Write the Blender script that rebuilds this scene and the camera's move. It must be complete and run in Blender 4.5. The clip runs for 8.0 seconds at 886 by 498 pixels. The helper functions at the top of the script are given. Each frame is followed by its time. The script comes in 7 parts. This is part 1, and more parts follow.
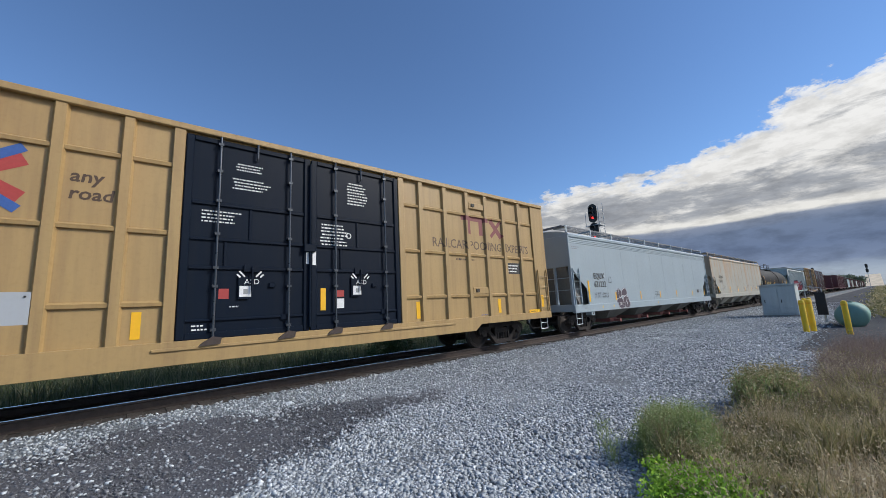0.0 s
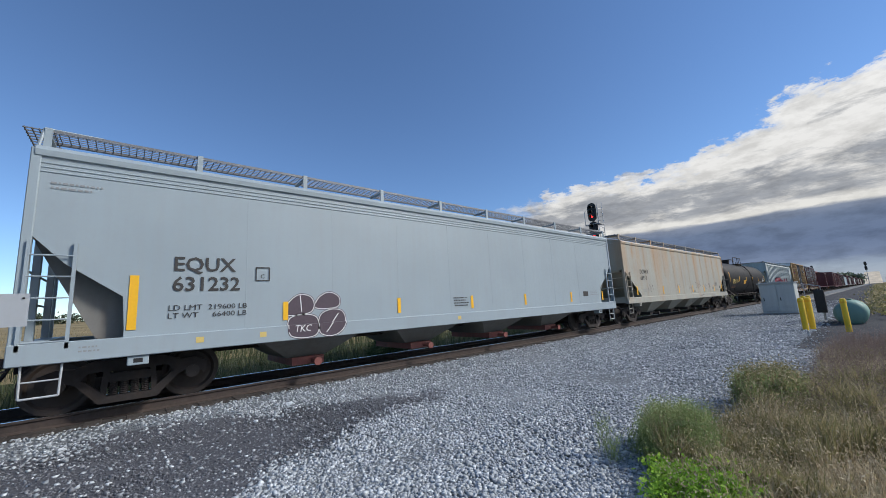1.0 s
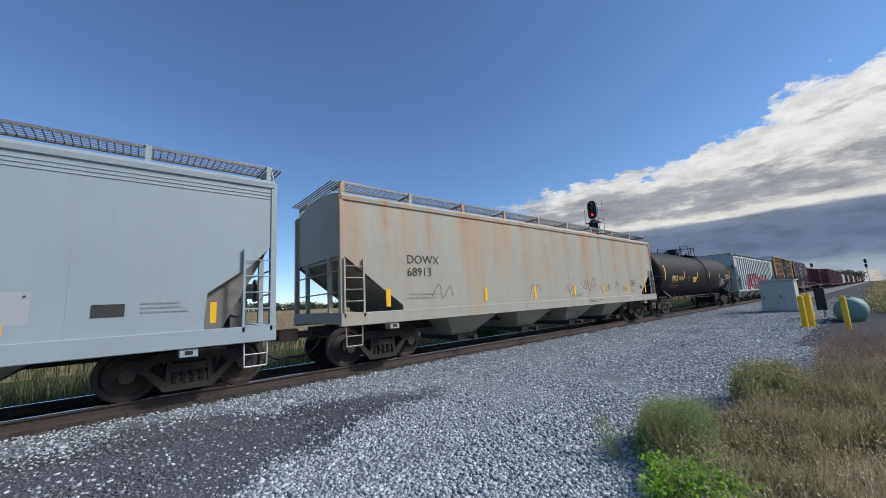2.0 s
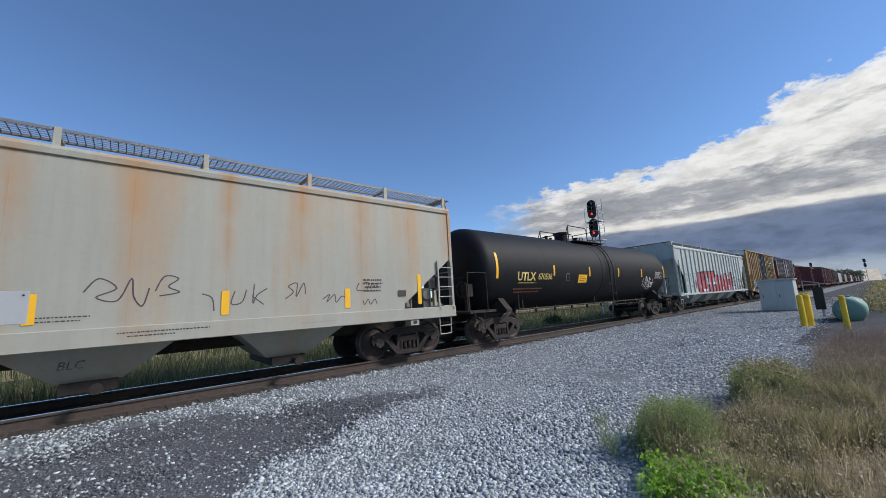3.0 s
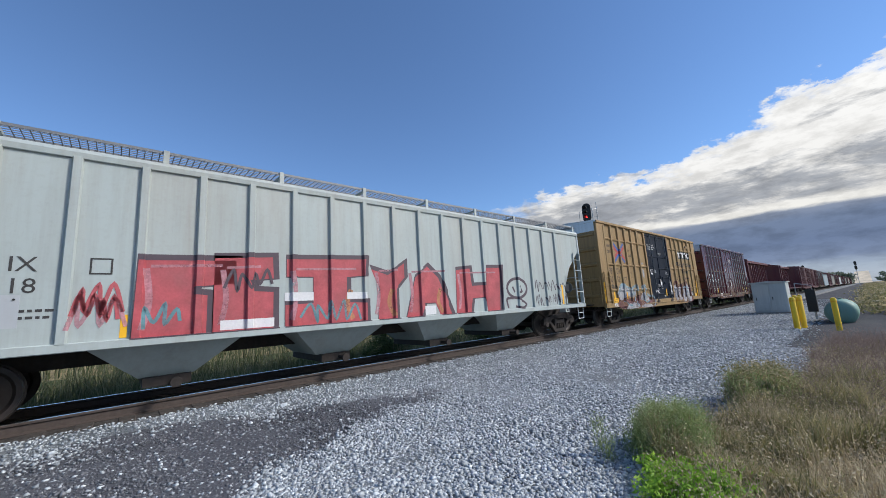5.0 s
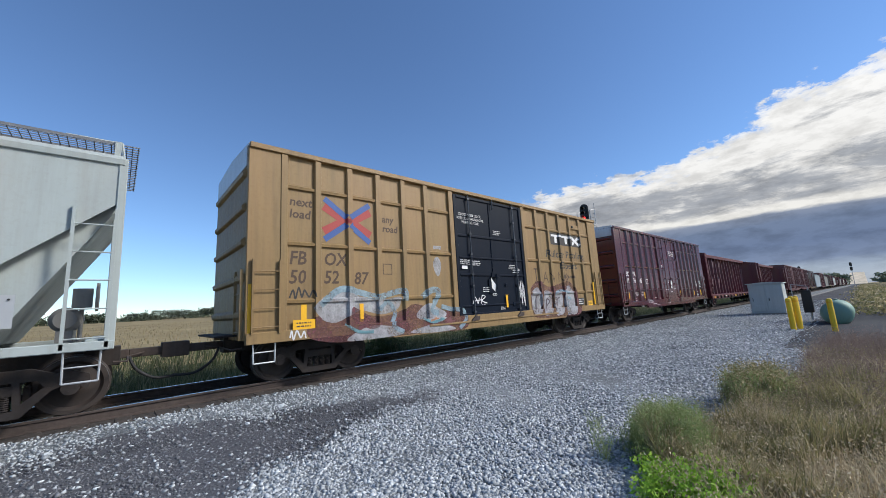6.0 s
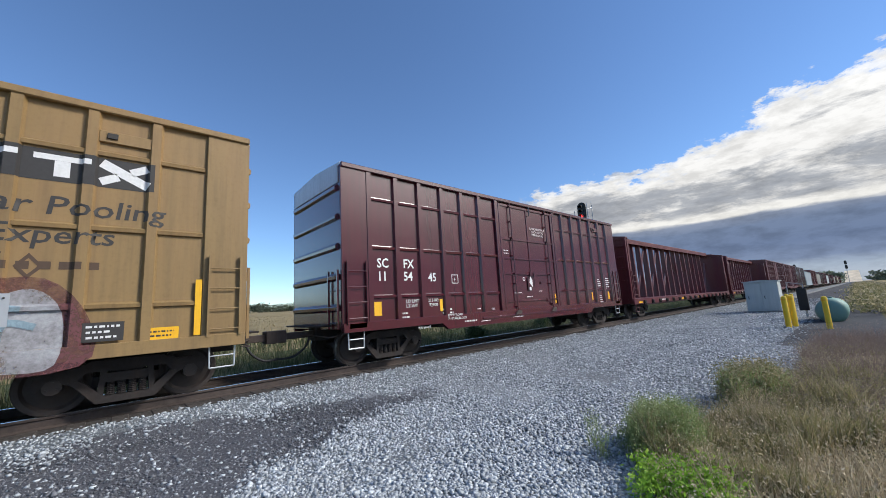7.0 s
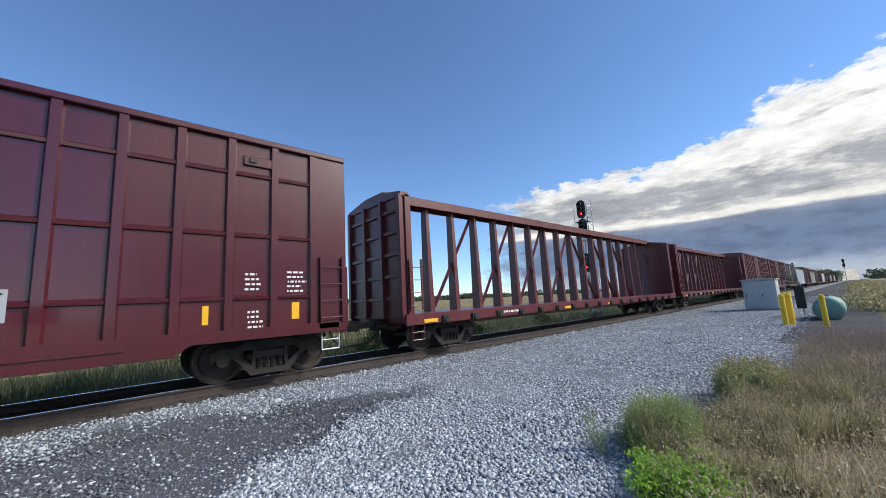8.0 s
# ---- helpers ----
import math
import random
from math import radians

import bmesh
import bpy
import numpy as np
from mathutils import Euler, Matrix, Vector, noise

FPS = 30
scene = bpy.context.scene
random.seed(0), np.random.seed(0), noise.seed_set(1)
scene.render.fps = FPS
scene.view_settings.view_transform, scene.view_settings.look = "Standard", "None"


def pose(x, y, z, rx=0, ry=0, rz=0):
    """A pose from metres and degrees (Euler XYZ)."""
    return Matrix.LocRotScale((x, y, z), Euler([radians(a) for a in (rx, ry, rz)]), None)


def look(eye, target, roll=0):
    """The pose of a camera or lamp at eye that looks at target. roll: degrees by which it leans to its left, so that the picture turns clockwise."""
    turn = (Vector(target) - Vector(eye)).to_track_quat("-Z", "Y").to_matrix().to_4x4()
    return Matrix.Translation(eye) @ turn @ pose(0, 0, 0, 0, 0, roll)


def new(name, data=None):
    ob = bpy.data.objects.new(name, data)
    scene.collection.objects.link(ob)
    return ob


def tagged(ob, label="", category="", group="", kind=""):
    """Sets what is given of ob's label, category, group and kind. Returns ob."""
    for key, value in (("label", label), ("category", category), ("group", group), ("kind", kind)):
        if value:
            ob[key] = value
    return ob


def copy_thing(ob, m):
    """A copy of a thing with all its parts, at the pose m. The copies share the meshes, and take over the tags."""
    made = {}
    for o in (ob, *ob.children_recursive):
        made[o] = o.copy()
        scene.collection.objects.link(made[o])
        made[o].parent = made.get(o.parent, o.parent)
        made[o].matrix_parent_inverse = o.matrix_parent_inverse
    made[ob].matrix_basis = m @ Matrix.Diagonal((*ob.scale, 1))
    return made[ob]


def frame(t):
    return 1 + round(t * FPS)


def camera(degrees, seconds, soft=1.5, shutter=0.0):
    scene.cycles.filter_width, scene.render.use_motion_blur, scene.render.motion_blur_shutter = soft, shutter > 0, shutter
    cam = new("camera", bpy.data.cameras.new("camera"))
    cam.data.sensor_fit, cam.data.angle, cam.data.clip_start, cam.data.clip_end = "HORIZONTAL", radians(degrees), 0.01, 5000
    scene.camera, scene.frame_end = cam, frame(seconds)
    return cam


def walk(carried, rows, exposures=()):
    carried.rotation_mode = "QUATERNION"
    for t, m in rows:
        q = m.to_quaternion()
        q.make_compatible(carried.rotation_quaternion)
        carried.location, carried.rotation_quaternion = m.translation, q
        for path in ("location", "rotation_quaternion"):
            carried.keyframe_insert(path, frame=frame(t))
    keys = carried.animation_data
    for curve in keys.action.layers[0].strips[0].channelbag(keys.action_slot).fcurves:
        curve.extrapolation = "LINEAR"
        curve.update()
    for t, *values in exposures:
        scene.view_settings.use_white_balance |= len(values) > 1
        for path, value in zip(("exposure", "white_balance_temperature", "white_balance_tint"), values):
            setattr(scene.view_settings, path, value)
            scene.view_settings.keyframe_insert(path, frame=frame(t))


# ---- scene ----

HC, YN, SPEED = 1.376, 8.823, 15.0      # eye over the rail head, near rail, train speed
YC = YN + 0.7525                         # middle of the track
GZ = -0.32                               # gravel level
TURNS = [
    (0, 40.65, 8.98, -2.94), (0.5, 40.76, 9.03, -3.23), (1, 40.73, 8.91, -3.21), (1.5, 40.68, 8.72, -3.27),
    (3, 40.76, 8.46, -3.23), (3.5, 40.89, 8.45, -3.16), (4, 41.06, 8.57, -3.24), (4.5, 41.25, 8.80, -3.38),
    (6, 41.75, 8.97, -3.33), (6.5, 41.95, 8.85, -3.37), (7, 42.09, 8.67, -3.37), (7.5, 42.21, 8.42, -3.37),
    (8, 42.23, 8.23, -3.22)]
cam = camera(100.8, 8.0, soft=0.85)
walk(cam, [(t, pose(0, 0, HC, 90 + p, 0, -y) @ pose(0, 0, 0, 0, 0, r)) for t, y, p, r in TURNS],
     exposures=[(0, 0.57), (1.5, 0.50), (3, 0.56), (4, 0.67), (5, 0.70), (6, 0.68), (7, 0.75), (8, 0.82)])

# ---- sky, clouds and sun ----
SUN_AZ, SUN_EL = 138.0, 38.0             # degrees from the way across the track, towards the train's tail


def math_node(nt, op, a, b=None, c=None, clamp=False):
    n = nt.nodes.new("ShaderNodeMath")
    n.operation, n.use_clamp = op, clamp
    for i, v in enumerate((a, b, c)):
        if v is None:
            continue
        if isinstance(v, (int, float)):
            n.inputs[i].default_value = v
        else:
            nt.links.new(v, n.inputs[i])
    return n.outputs[0]


def ramp(nt, fac, stops, ease="LINEAR"):
    n = nt.nodes.new("ShaderNodeValToRGB")
    cr = n.color_ramp
    cr.interpolation = ease
    while len(cr.elements) < len(stops):
        cr.elements.new(0.5)
    for e, (p, c) in zip(cr.elements, stops):
        e.position = p
        e.color = (c, c, c, 1) if isinstance(c, (int, float)) else (*c, 1)
    nt.links.new(fac, n.inputs[0])
    return n.outputs[0]


def mix(nt, fac, a, b, blend="MIX"):
    n = nt.nodes.new("ShaderNodeMix")
    n.data_type, n.blend_type = "RGBA", blend
    for s, v in ((n.inputs[0], fac), (n.inputs[6], a), (n.inputs[7], b)):
        if isinstance(v, (int, float)):
            s.default_value = v
        elif isinstance(v, tuple):
            s.default_value = (*v, 1)
        else:
            nt.links.new(v, s)
    return n.outputs[2]


def noise_node(nt, vec, scale, detail=4, rough=0.55, distort=0.0):
    n = nt.nodes.new("ShaderNodeTexNoise")
    n.inputs["Scale"].default_value, n.inputs["Detail"].default_value = scale, detail
    n.inputs["Roughness"].default_value, n.inputs["Distortion"].default_value = rough, distort
    nt.links.new(vec, n.inputs["Vector"])
    return n.outputs[0]


def mapping(nt, vec, scale=(1, 1, 1), loc=(0, 0, 0)):
    n = nt.nodes.new("ShaderNodeMapping")
    n.inputs["Scale"].default_value, n.inputs["Location"].default_value = scale, loc
    nt.links.new(vec, n.inputs["Vector"])
    return n.outputs[0]


def make_world():
    w = bpy.data.worlds.new("sky")
    scene.world = w
    w.use_nodes = True
    nt = w.node_tree
    nt.nodes.clear()
    out, bg = nt.nodes.new("ShaderNodeOutputWorld"), nt.nodes.new("ShaderNodeBackground")
    sky = nt.nodes.new("ShaderNodeTexSky")
    sky.sky_type, sky.sun_disc = "NISHITA", False
    sky.sun_elevation, sky.sun_rotation = radians(SUN_EL), radians(SUN_AZ)
    sky.air_density, sky.dust_density, sky.ozone_density, sky.altitude = 1.0, 0.0, 4.0, 900
    tc = nt.nodes.new("ShaderNodeTexCoord")
    d = tc.outputs["Generated"]
    sep = nt.nodes.new("ShaderNodeSeparateXYZ")
    nt.links.new(d, sep.inputs[0])
    az = math_node(nt, "ARCTAN2", sep.outputs[0], sep.outputs[1])
    el = math_node(nt, "ARCSINE", sep.outputs[2])
    deg = 57.29578
    # soft puffs, flattened towards the horizon
    flat = mapping(nt, d, (1, 1, 2.4))
    puff = noise_node(nt, flat, 7.0, 9, 0.62, 0.15)
    crumb = noise_node(nt, mapping(nt, d, (1, 1, 2.2), (2.0, 0.5, 0.0)), 24.0, 7, 0.62, 0.2)
    layer = noise_node(nt, mapping(nt, d, (1, 1, 5.0)), 7.0, 7, 0.58, 0.2)
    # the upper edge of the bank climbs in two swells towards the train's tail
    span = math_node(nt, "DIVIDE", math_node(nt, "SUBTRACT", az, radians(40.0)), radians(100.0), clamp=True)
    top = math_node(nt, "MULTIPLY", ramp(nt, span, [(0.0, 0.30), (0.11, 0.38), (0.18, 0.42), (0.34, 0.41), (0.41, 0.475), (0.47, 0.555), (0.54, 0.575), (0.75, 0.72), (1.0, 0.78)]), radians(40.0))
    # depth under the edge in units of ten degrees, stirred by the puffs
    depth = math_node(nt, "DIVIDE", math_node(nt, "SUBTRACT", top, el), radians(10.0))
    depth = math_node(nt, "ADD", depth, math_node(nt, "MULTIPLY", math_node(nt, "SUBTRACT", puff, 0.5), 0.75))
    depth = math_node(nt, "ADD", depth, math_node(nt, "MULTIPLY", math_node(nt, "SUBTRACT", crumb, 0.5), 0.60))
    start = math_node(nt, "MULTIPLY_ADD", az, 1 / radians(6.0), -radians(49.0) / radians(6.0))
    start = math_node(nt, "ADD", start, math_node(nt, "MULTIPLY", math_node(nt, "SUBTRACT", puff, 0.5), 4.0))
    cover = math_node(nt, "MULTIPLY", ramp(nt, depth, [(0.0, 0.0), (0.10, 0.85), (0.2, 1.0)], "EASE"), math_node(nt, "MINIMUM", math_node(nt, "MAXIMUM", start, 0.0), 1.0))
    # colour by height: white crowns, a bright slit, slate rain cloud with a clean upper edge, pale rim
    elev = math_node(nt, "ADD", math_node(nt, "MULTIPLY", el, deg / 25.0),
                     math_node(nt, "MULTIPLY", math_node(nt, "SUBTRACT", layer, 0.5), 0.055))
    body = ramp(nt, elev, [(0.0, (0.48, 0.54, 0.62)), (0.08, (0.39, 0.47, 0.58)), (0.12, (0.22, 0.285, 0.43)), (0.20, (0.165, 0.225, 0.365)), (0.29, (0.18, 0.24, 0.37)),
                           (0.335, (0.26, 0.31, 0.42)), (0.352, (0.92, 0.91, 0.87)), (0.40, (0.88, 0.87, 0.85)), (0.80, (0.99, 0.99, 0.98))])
    # grey undersides between the slit and the crowns, in drawn-out patches
    patch = noise_node(nt, mapping(nt, d, (1, 1, 4.2), (0.3, 0.1, 0.0)), 8.0, 9, 0.66, 0.25)
    zone = ramp(nt, elev, [(0.355, 0.0), (0.40, 0.20), (0.47, 0.26), (0.54, 0.16), (0.64, -0.0), (0.75, 0.0)])
    under = ramp(nt, math_node(nt, "ADD", patch, zone), [(0.56, 0.0), (0.72, 0.85), (0.84, 1.0)])
    body = mix(nt, math_node(nt, "MULTIPLY", under, ramp(nt, elev, [(0.345, 0.0), (0.40, 1.0)])), body, (0.37, 0.395, 0.44))
    shade = ramp(nt, noise_node(nt, mapping(nt, d, (1, 1, 2.8), (0.7, 0.1, 0.0)), 16.0, 8, 0.62, 0.1), [(0.34, 0.80), (0.56, 1.06)])
    body = mix(nt, 1.0, body, shade, "MULTIPLY")
    wisp = math_node(nt, "MULTIPLY", ramp(nt, noise_node(nt, mapping(nt, d, (1, 1, 3.2), (4.2, 1.7, 0.4)), 3.6, 7, 0.62, 0.6), [(0.66, 0.0), (0.80, 0.45)]),
                     ramp(nt, elev, [(0.2, 1.0), (1.3, 0.0)]))
    clear = mix(nt, 1.0, sky.outputs[0], (0.90, 1.0, 1.10), "MULTIPLY")
    clear = mix(nt, wisp, clear, (6.5, 6.8, 7.2))
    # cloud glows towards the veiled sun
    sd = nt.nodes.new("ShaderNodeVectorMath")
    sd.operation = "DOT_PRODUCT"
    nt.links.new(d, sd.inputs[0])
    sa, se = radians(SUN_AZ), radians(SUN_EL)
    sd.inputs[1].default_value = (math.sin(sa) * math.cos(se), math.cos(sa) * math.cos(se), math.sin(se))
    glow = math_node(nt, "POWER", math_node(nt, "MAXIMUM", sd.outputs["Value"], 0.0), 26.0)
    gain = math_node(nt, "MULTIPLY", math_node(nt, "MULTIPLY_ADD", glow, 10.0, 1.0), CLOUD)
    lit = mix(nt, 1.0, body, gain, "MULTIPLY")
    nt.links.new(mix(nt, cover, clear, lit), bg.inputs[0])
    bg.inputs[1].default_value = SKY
    nt.links.new(bg.outputs[0], out.inputs[0])


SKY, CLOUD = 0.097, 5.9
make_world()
sun = new("sun", bpy.data.lights.new("sun", "SUN"))
sun.data.energy, sun.data.angle, sun.data.color = 2.5, radians(10), (1.0, 0.96, 0.91)
a_, e_ = radians(SUN_AZ), radians(SUN_EL)
sun.matrix_basis = look((40 * math.sin(a_), 40 * math.cos(a_), 40 * math.tan(e_)), (0, 0, 0))

# ---- materials ----


def material(name):
    m = bpy.data.materials.new(name)
    m.use_nodes = True
    nt = m.node_tree
    b = nt.nodes["Principled BSDF"]
    tc = nt.nodes.new("ShaderNodeTexCoord")
    return m, nt, b, tc.outputs["Object"]


def bump(nt, b, height, strength, dist=0.01):
    n = nt.nodes.new("ShaderNodeBump")
    n.inputs["Strength"].default_value, n.inputs["Distance"].default_value = strength, dist
    nt.links.new(height, n.inputs["Height"])
    nt.links.new(n.outputs[0], b.inputs["Normal"])


def paint(name, rgb, rough=0.5, dirt=(0.10, 0.075, 0.055), grime=0.45, rust=0.0, metal=0.0, wear=0.12, streaks=1.0, fine_dirt=0.5, relief=0.10, coat=0.0, spec=0.5, seams=None):
    """Weathered paint on steel: broad fading, runs of dirt down the side, rust blooms and specks."""
    m, nt, b, co = material(name)
    broad = noise_node(nt, co, 0.55, 3, 0.5)
    fine = noise_node(nt, co, 14, 6, 0.65)
    runs = noise_node(nt, mapping(nt, co, (3.2, 3.2, 0.22)), 2.2, 5, 0.6)
    col = mix(nt, broad, tuple(c * (1 - wear) for c in rgb), tuple(min(1, c * (1 + wear)) for c in rgb))
    fac = math_node(nt, "MULTIPLY", ramp(nt, runs, [(0.42, 0.0), (0.75, 1.0)]), grime * streaks)
    col = mix(nt, fac, col, dirt)
    fac2 = math_node(nt, "MULTIPLY", ramp(nt, fine, [(0.5, 0.0), (0.8, 1.0)]), grime * fine_dirt)
    col = mix(nt, fac2, col, dirt)
    if rust:
        r1 = math_node(nt, "MULTIPLY", noise_node(nt, mapping(nt, co, (0.9, 0.9, 0.13), (3.1, 0, 0.7)), 1.3, 5, 0.58), 1.0)
        zz = nt.nodes.new("ShaderNodeSeparateXYZ")
        nt.links.new(co, zz.inputs[0])
        r1 = math_node(nt, "ADD", r1, math_node(nt, "MULTIPLY_ADD", zz.outputs[2], 0.055, -0.17))
        r2 = ramp(nt, math_node(nt, "ADD", r1, math_node(nt, "MULTIPLY", fine, 0.14)), [(0.51, 0.0), (0.76, 1.0)])
        fade = rust
        if seams:
            # rust weeps down from the welds between the sheets and fades below
            off = math_node(nt, "PINGPONG", math_node(nt, "DIVIDE", math_node(nt, "SUBTRACT", zz.outputs[0], seams[0]), seams[1]), 0.5)
            off = math_node(nt, "ADD", off, math_node(nt, "MULTIPLY", math_node(nt, "SUBTRACT", fine, 0.5), 0.06))
            high = ramp(nt, math_node(nt, "DIVIDE", zz.outputs[2], 5.0), [(0.42, 0.25), (0.55, 0.6), (0.72, 1.0)])
            near_seam = math_node(nt, "MULTIPLY", ramp(nt, off, [(0.0, 1.0), (0.05, 0.55), (0.20, 0.0)]), high)
            near_seam = math_node(nt, "MULTIPLY", near_seam, ramp(nt, noise_node(nt, mapping(nt, co, (0.6, 0.6, 0.5)), 1.7, 3, 0.5), [(0.36, 0.1), (0.6, 1.0)]))
            col = mix(nt, math_node(nt, "MULTIPLY", near_seam, 0.9), col, (0.36, 0.185, 0.07))
            fade = rust * 0.5
        col = mix(nt, math_node(nt, "MULTIPLY", r2, fade), col, (0.40, 0.225, 0.095))
    nt.links.new(col, b.inputs["Base Color"])
    spread = 0.3 * fine_dirt
    nt.links.new(ramp(nt, fine, [(0.3, max(0.05, rough - spread * 0.6)), (0.75, min(1, rough + spread * 1.2))]), b.inputs["Roughness"])
    b.inputs["Metallic"].default_value, b.inputs["Specular IOR Level"].default_value = metal, spec
    b.inputs["Coat Weight"].default_value, b.inputs["Coat Roughness"].default_value = coat, 0.12
    bump(nt, b, math_node(nt, "ADD", broad, math_node(nt, "MULTIPLY", fine, 0.12)), relief, 0.02)
    return m


def plain(name, rgb, rough=0.6, metal=0.0, var=0.2, scale=20.0, emit=0.0):
    m, nt, b, co = material(name)
    n = noise_node(nt, co, scale, 4, 0.6)
    nt.links.new(mix(nt, n, tuple(c * (1 - var) for c in rgb), tuple(min(1, c * (1 + var)) for c in rgb)), b.inputs["Base Color"])
    b.inputs["Roughness"].default_value, b.inputs["Metallic"].default_value = rough, metal
    if emit:
        b.inputs["Emission Color"].default_value, b.inputs["Emission Strength"].default_value = (*rgb, 1), emit
    bump(nt, b, n, 0.15, 0.005)
    return m


TAN = paint("tan_paint", (0.37, 0.248, 0.103), 0.50, (0.16, 0.10, 0.055), 0.40, 0.12)
DOOR_BLUE = paint("blue_black_paint", (0.0045, 0.0095, 0.020), 0.40, (0.014, 0.016, 0.020), 0.30, fine_dirt=0.2, relief=0.06, spec=0.14)
LOCK_STEEL = paint("dull_rod_steel", (0.10, 0.11, 0.125), 0.32, (0.03, 0.03, 0.032), 0.5, metal=0.7)
WHITE_CAR = paint("pale_grey_paint", (0.29, 0.348, 0.38), 0.42, (0.27, 0.27, 0.26), 0.16, 0.0)
CREAM = paint("cream_grey_paint", (0.325, 0.325, 0.285), 0.55, (0.22, 0.18, 0.13), 0.20, 1.0, seams=(7.735, 1.43))
GREY_CAR = paint("grey_green_paint", (0.36, 0.41, 0.405), 0.55, (0.22, 0.21, 0.19), 0.34, 0.10)
# dark grey paint; on recessed slope sheets it stands in for shade
SLOPE_GREY = paint("dark_grey_paint_and_shade", (0.17, 0.17, 0.16), 0.65, (0.12, 0.10, 0.08), 0.4)
TANK_BLACK = paint("black_tank_paint", (0.0055, 0.0066, 0.0092), 0.60, (0.016, 0.015, 0.016), 0.30, fine_dirt=0.2, relief=0.0, spec=0.22)
MAROON = paint("maroon_paint", (0.074, 0.0085, 0.016), 0.25, (0.030, 0.011, 0.014), 0.40, 0.0, fine_dirt=0.06, relief=0.10, coat=0.7)
RED_BROWN = paint("red_brown_paint", (0.100, 0.015, 0.021), 0.34, (0.05, 0.022, 0.022), 0.4, 0.08)
SILVER = paint("galvanised_steel", (0.50, 0.52, 0.54), 0.45, (0.2, 0.19, 0.18), 0.3, 0.0, 0.4)
UNDER = paint("truck_steel", (0.017, 0.013, 0.012), 0.8, (0.040, 0.027, 0.020), 0.6)
GRATE = paint("dull_grating", (0.17, 0.18, 0.195), 0.55, (0.14, 0.135, 0.13), 0.3, metal=0.3)
TREAD = paint("worn_wheel_rim", (0.20, 0.19, 0.18), 0.38, (0.08, 0.06, 0.05), 0.5, metal=0.7)
WHEEL = paint("wheel_steel", (0.024, 0.017, 0.014), 0.6, (0.050, 0.034, 0.026), 0.5)
BRIGHT = plain("polished_steel", (0.55, 0.55, 0.56), 0.25, 1.0, 0.1)
RUSTY = paint("rusty_steel", (0.060, 0.044, 0.037), 0.8, (0.036, 0.028, 0.025), 0.6)
GATE_RED = paint("faded_red_gate", (0.20, 0.060, 0.050), 0.7, (0.08, 0.05, 0.04), 0.5)
HOSE = plain("black_rubber", (0.015, 0.015, 0.016), 0.7)
INK = plain("dark_lettering", (0.035, 0.033, 0.032), 0.6)
BROWN_INK = plain("dark_brown_lettering", (0.075, 0.045, 0.028), 0.65)
WHITE_INK = plain("white_lettering", (0.70, 0.70, 0.69), 0.6)
GREY_INK = plain("faded_lettering", (0.26, 0.27, 0.27), 0.65)
GOLD_INK = plain("gold_lettering", (0.58, 0.44, 0.14), 0.6)
RUST_INK = plain("faded_orange_lettering", (0.22, 0.09, 0.04), 0.65)
PLUM_INK = plain("plum_lettering", (0.21, 0.065, 0.065), 0.65)
FADED_INK = plain("faded_brown_lettering", (0.13, 0.085, 0.05), 0.65)
RED_INK = plain("red_marking", (0.36, 0.045, 0.04), 0.6)
BLUE_INK = plain("blue_marking", (0.035, 0.095, 0.30), 0.6)
REFLECT = plain("yellow_reflective_strip", (0.80, 0.43, 0.015), 0.45, 0.0, 0.08)
CHALK = plain("white_spray_paint", (0.62, 0.62, 0.63), 0.7)
SPRAY = plain("dark_spray_paint", (0.07, 0.05, 0.065), 0.6)


def spray(name, rgb, worn=0.5):
    """Thin spray paint: patchy, with what lies under it showing through."""
    m = plain(name, rgb, 0.65, 0, 0.3, 3.0)
    nt = m.node_tree
    tc = nt.nodes.new("ShaderNodeTexCoord")
    patchy = math_node(nt, "ADD", math_node(nt, "MULTIPLY", noise_node(nt, tc.outputs["Object"], 2.2, 5, 0.65, 0.4), 0.7), math_node(nt, "MULTIPLY", noise_node(nt, tc.outputs["Object"], 22.0, 3, 0.6), 0.3))
    ms, clear = nt.nodes.new("ShaderNodeMixShader"), nt.nodes.new("ShaderNodeBsdfTransparent")
    nt.links.new(ramp(nt, patchy, [(0.36, 0.05), (0.64, worn)]), ms.inputs[0])
    nt.links.new(nt.nodes["Principled BSDF"].outputs[0], ms.inputs[1])
    nt.links.new(clear.outputs[0], ms.inputs[2])
    nt.links.new(ms.outputs[0], nt.nodes["Material Output"].inputs[0])
    return m


SPRAY_RED = spray("red_spray_paint", (0.46, 0.085, 0.10), 0.35)
SPRAY_TEAL = spray("teal_spray_paint", (0.12, 0.28, 0.32), 0.6)
SPRAY_SKY = spray("pale_blue_spray_paint", (0.25, 0.36, 0.42), 0.75)
SPRAY_OX = spray("oxblood_spray_paint", (0.14, 0.05, 0.055), 0.7)
SPRAY_HAZE = spray("greyish_white_spray_paint", (0.40, 0.41, 0.43), 0.7)
SPRAY_ORANGE = spray("orange_spray_paint", (0.50, 0.22, 0.11), 0.6)
SPRAY_PINK = spray("pink_spray_paint", (0.50, 0.24, 0.28), 0.7)

# ---- mesh helpers ----


def bx(bm, x0, x1, y0, y1, z0, z1):
    v = [bm.verts.new((x, y, z)) for x in (x0, x1) for y in (y0, y1) for z in (z0, z1)]
    for f in ((0, 1, 3, 2), (4, 6, 7, 5), (0, 4, 5, 1), (2, 3, 7, 6), (0, 2, 6, 4), (1, 5, 7, 3)):
        bm.faces.new([v[i] for i in f])


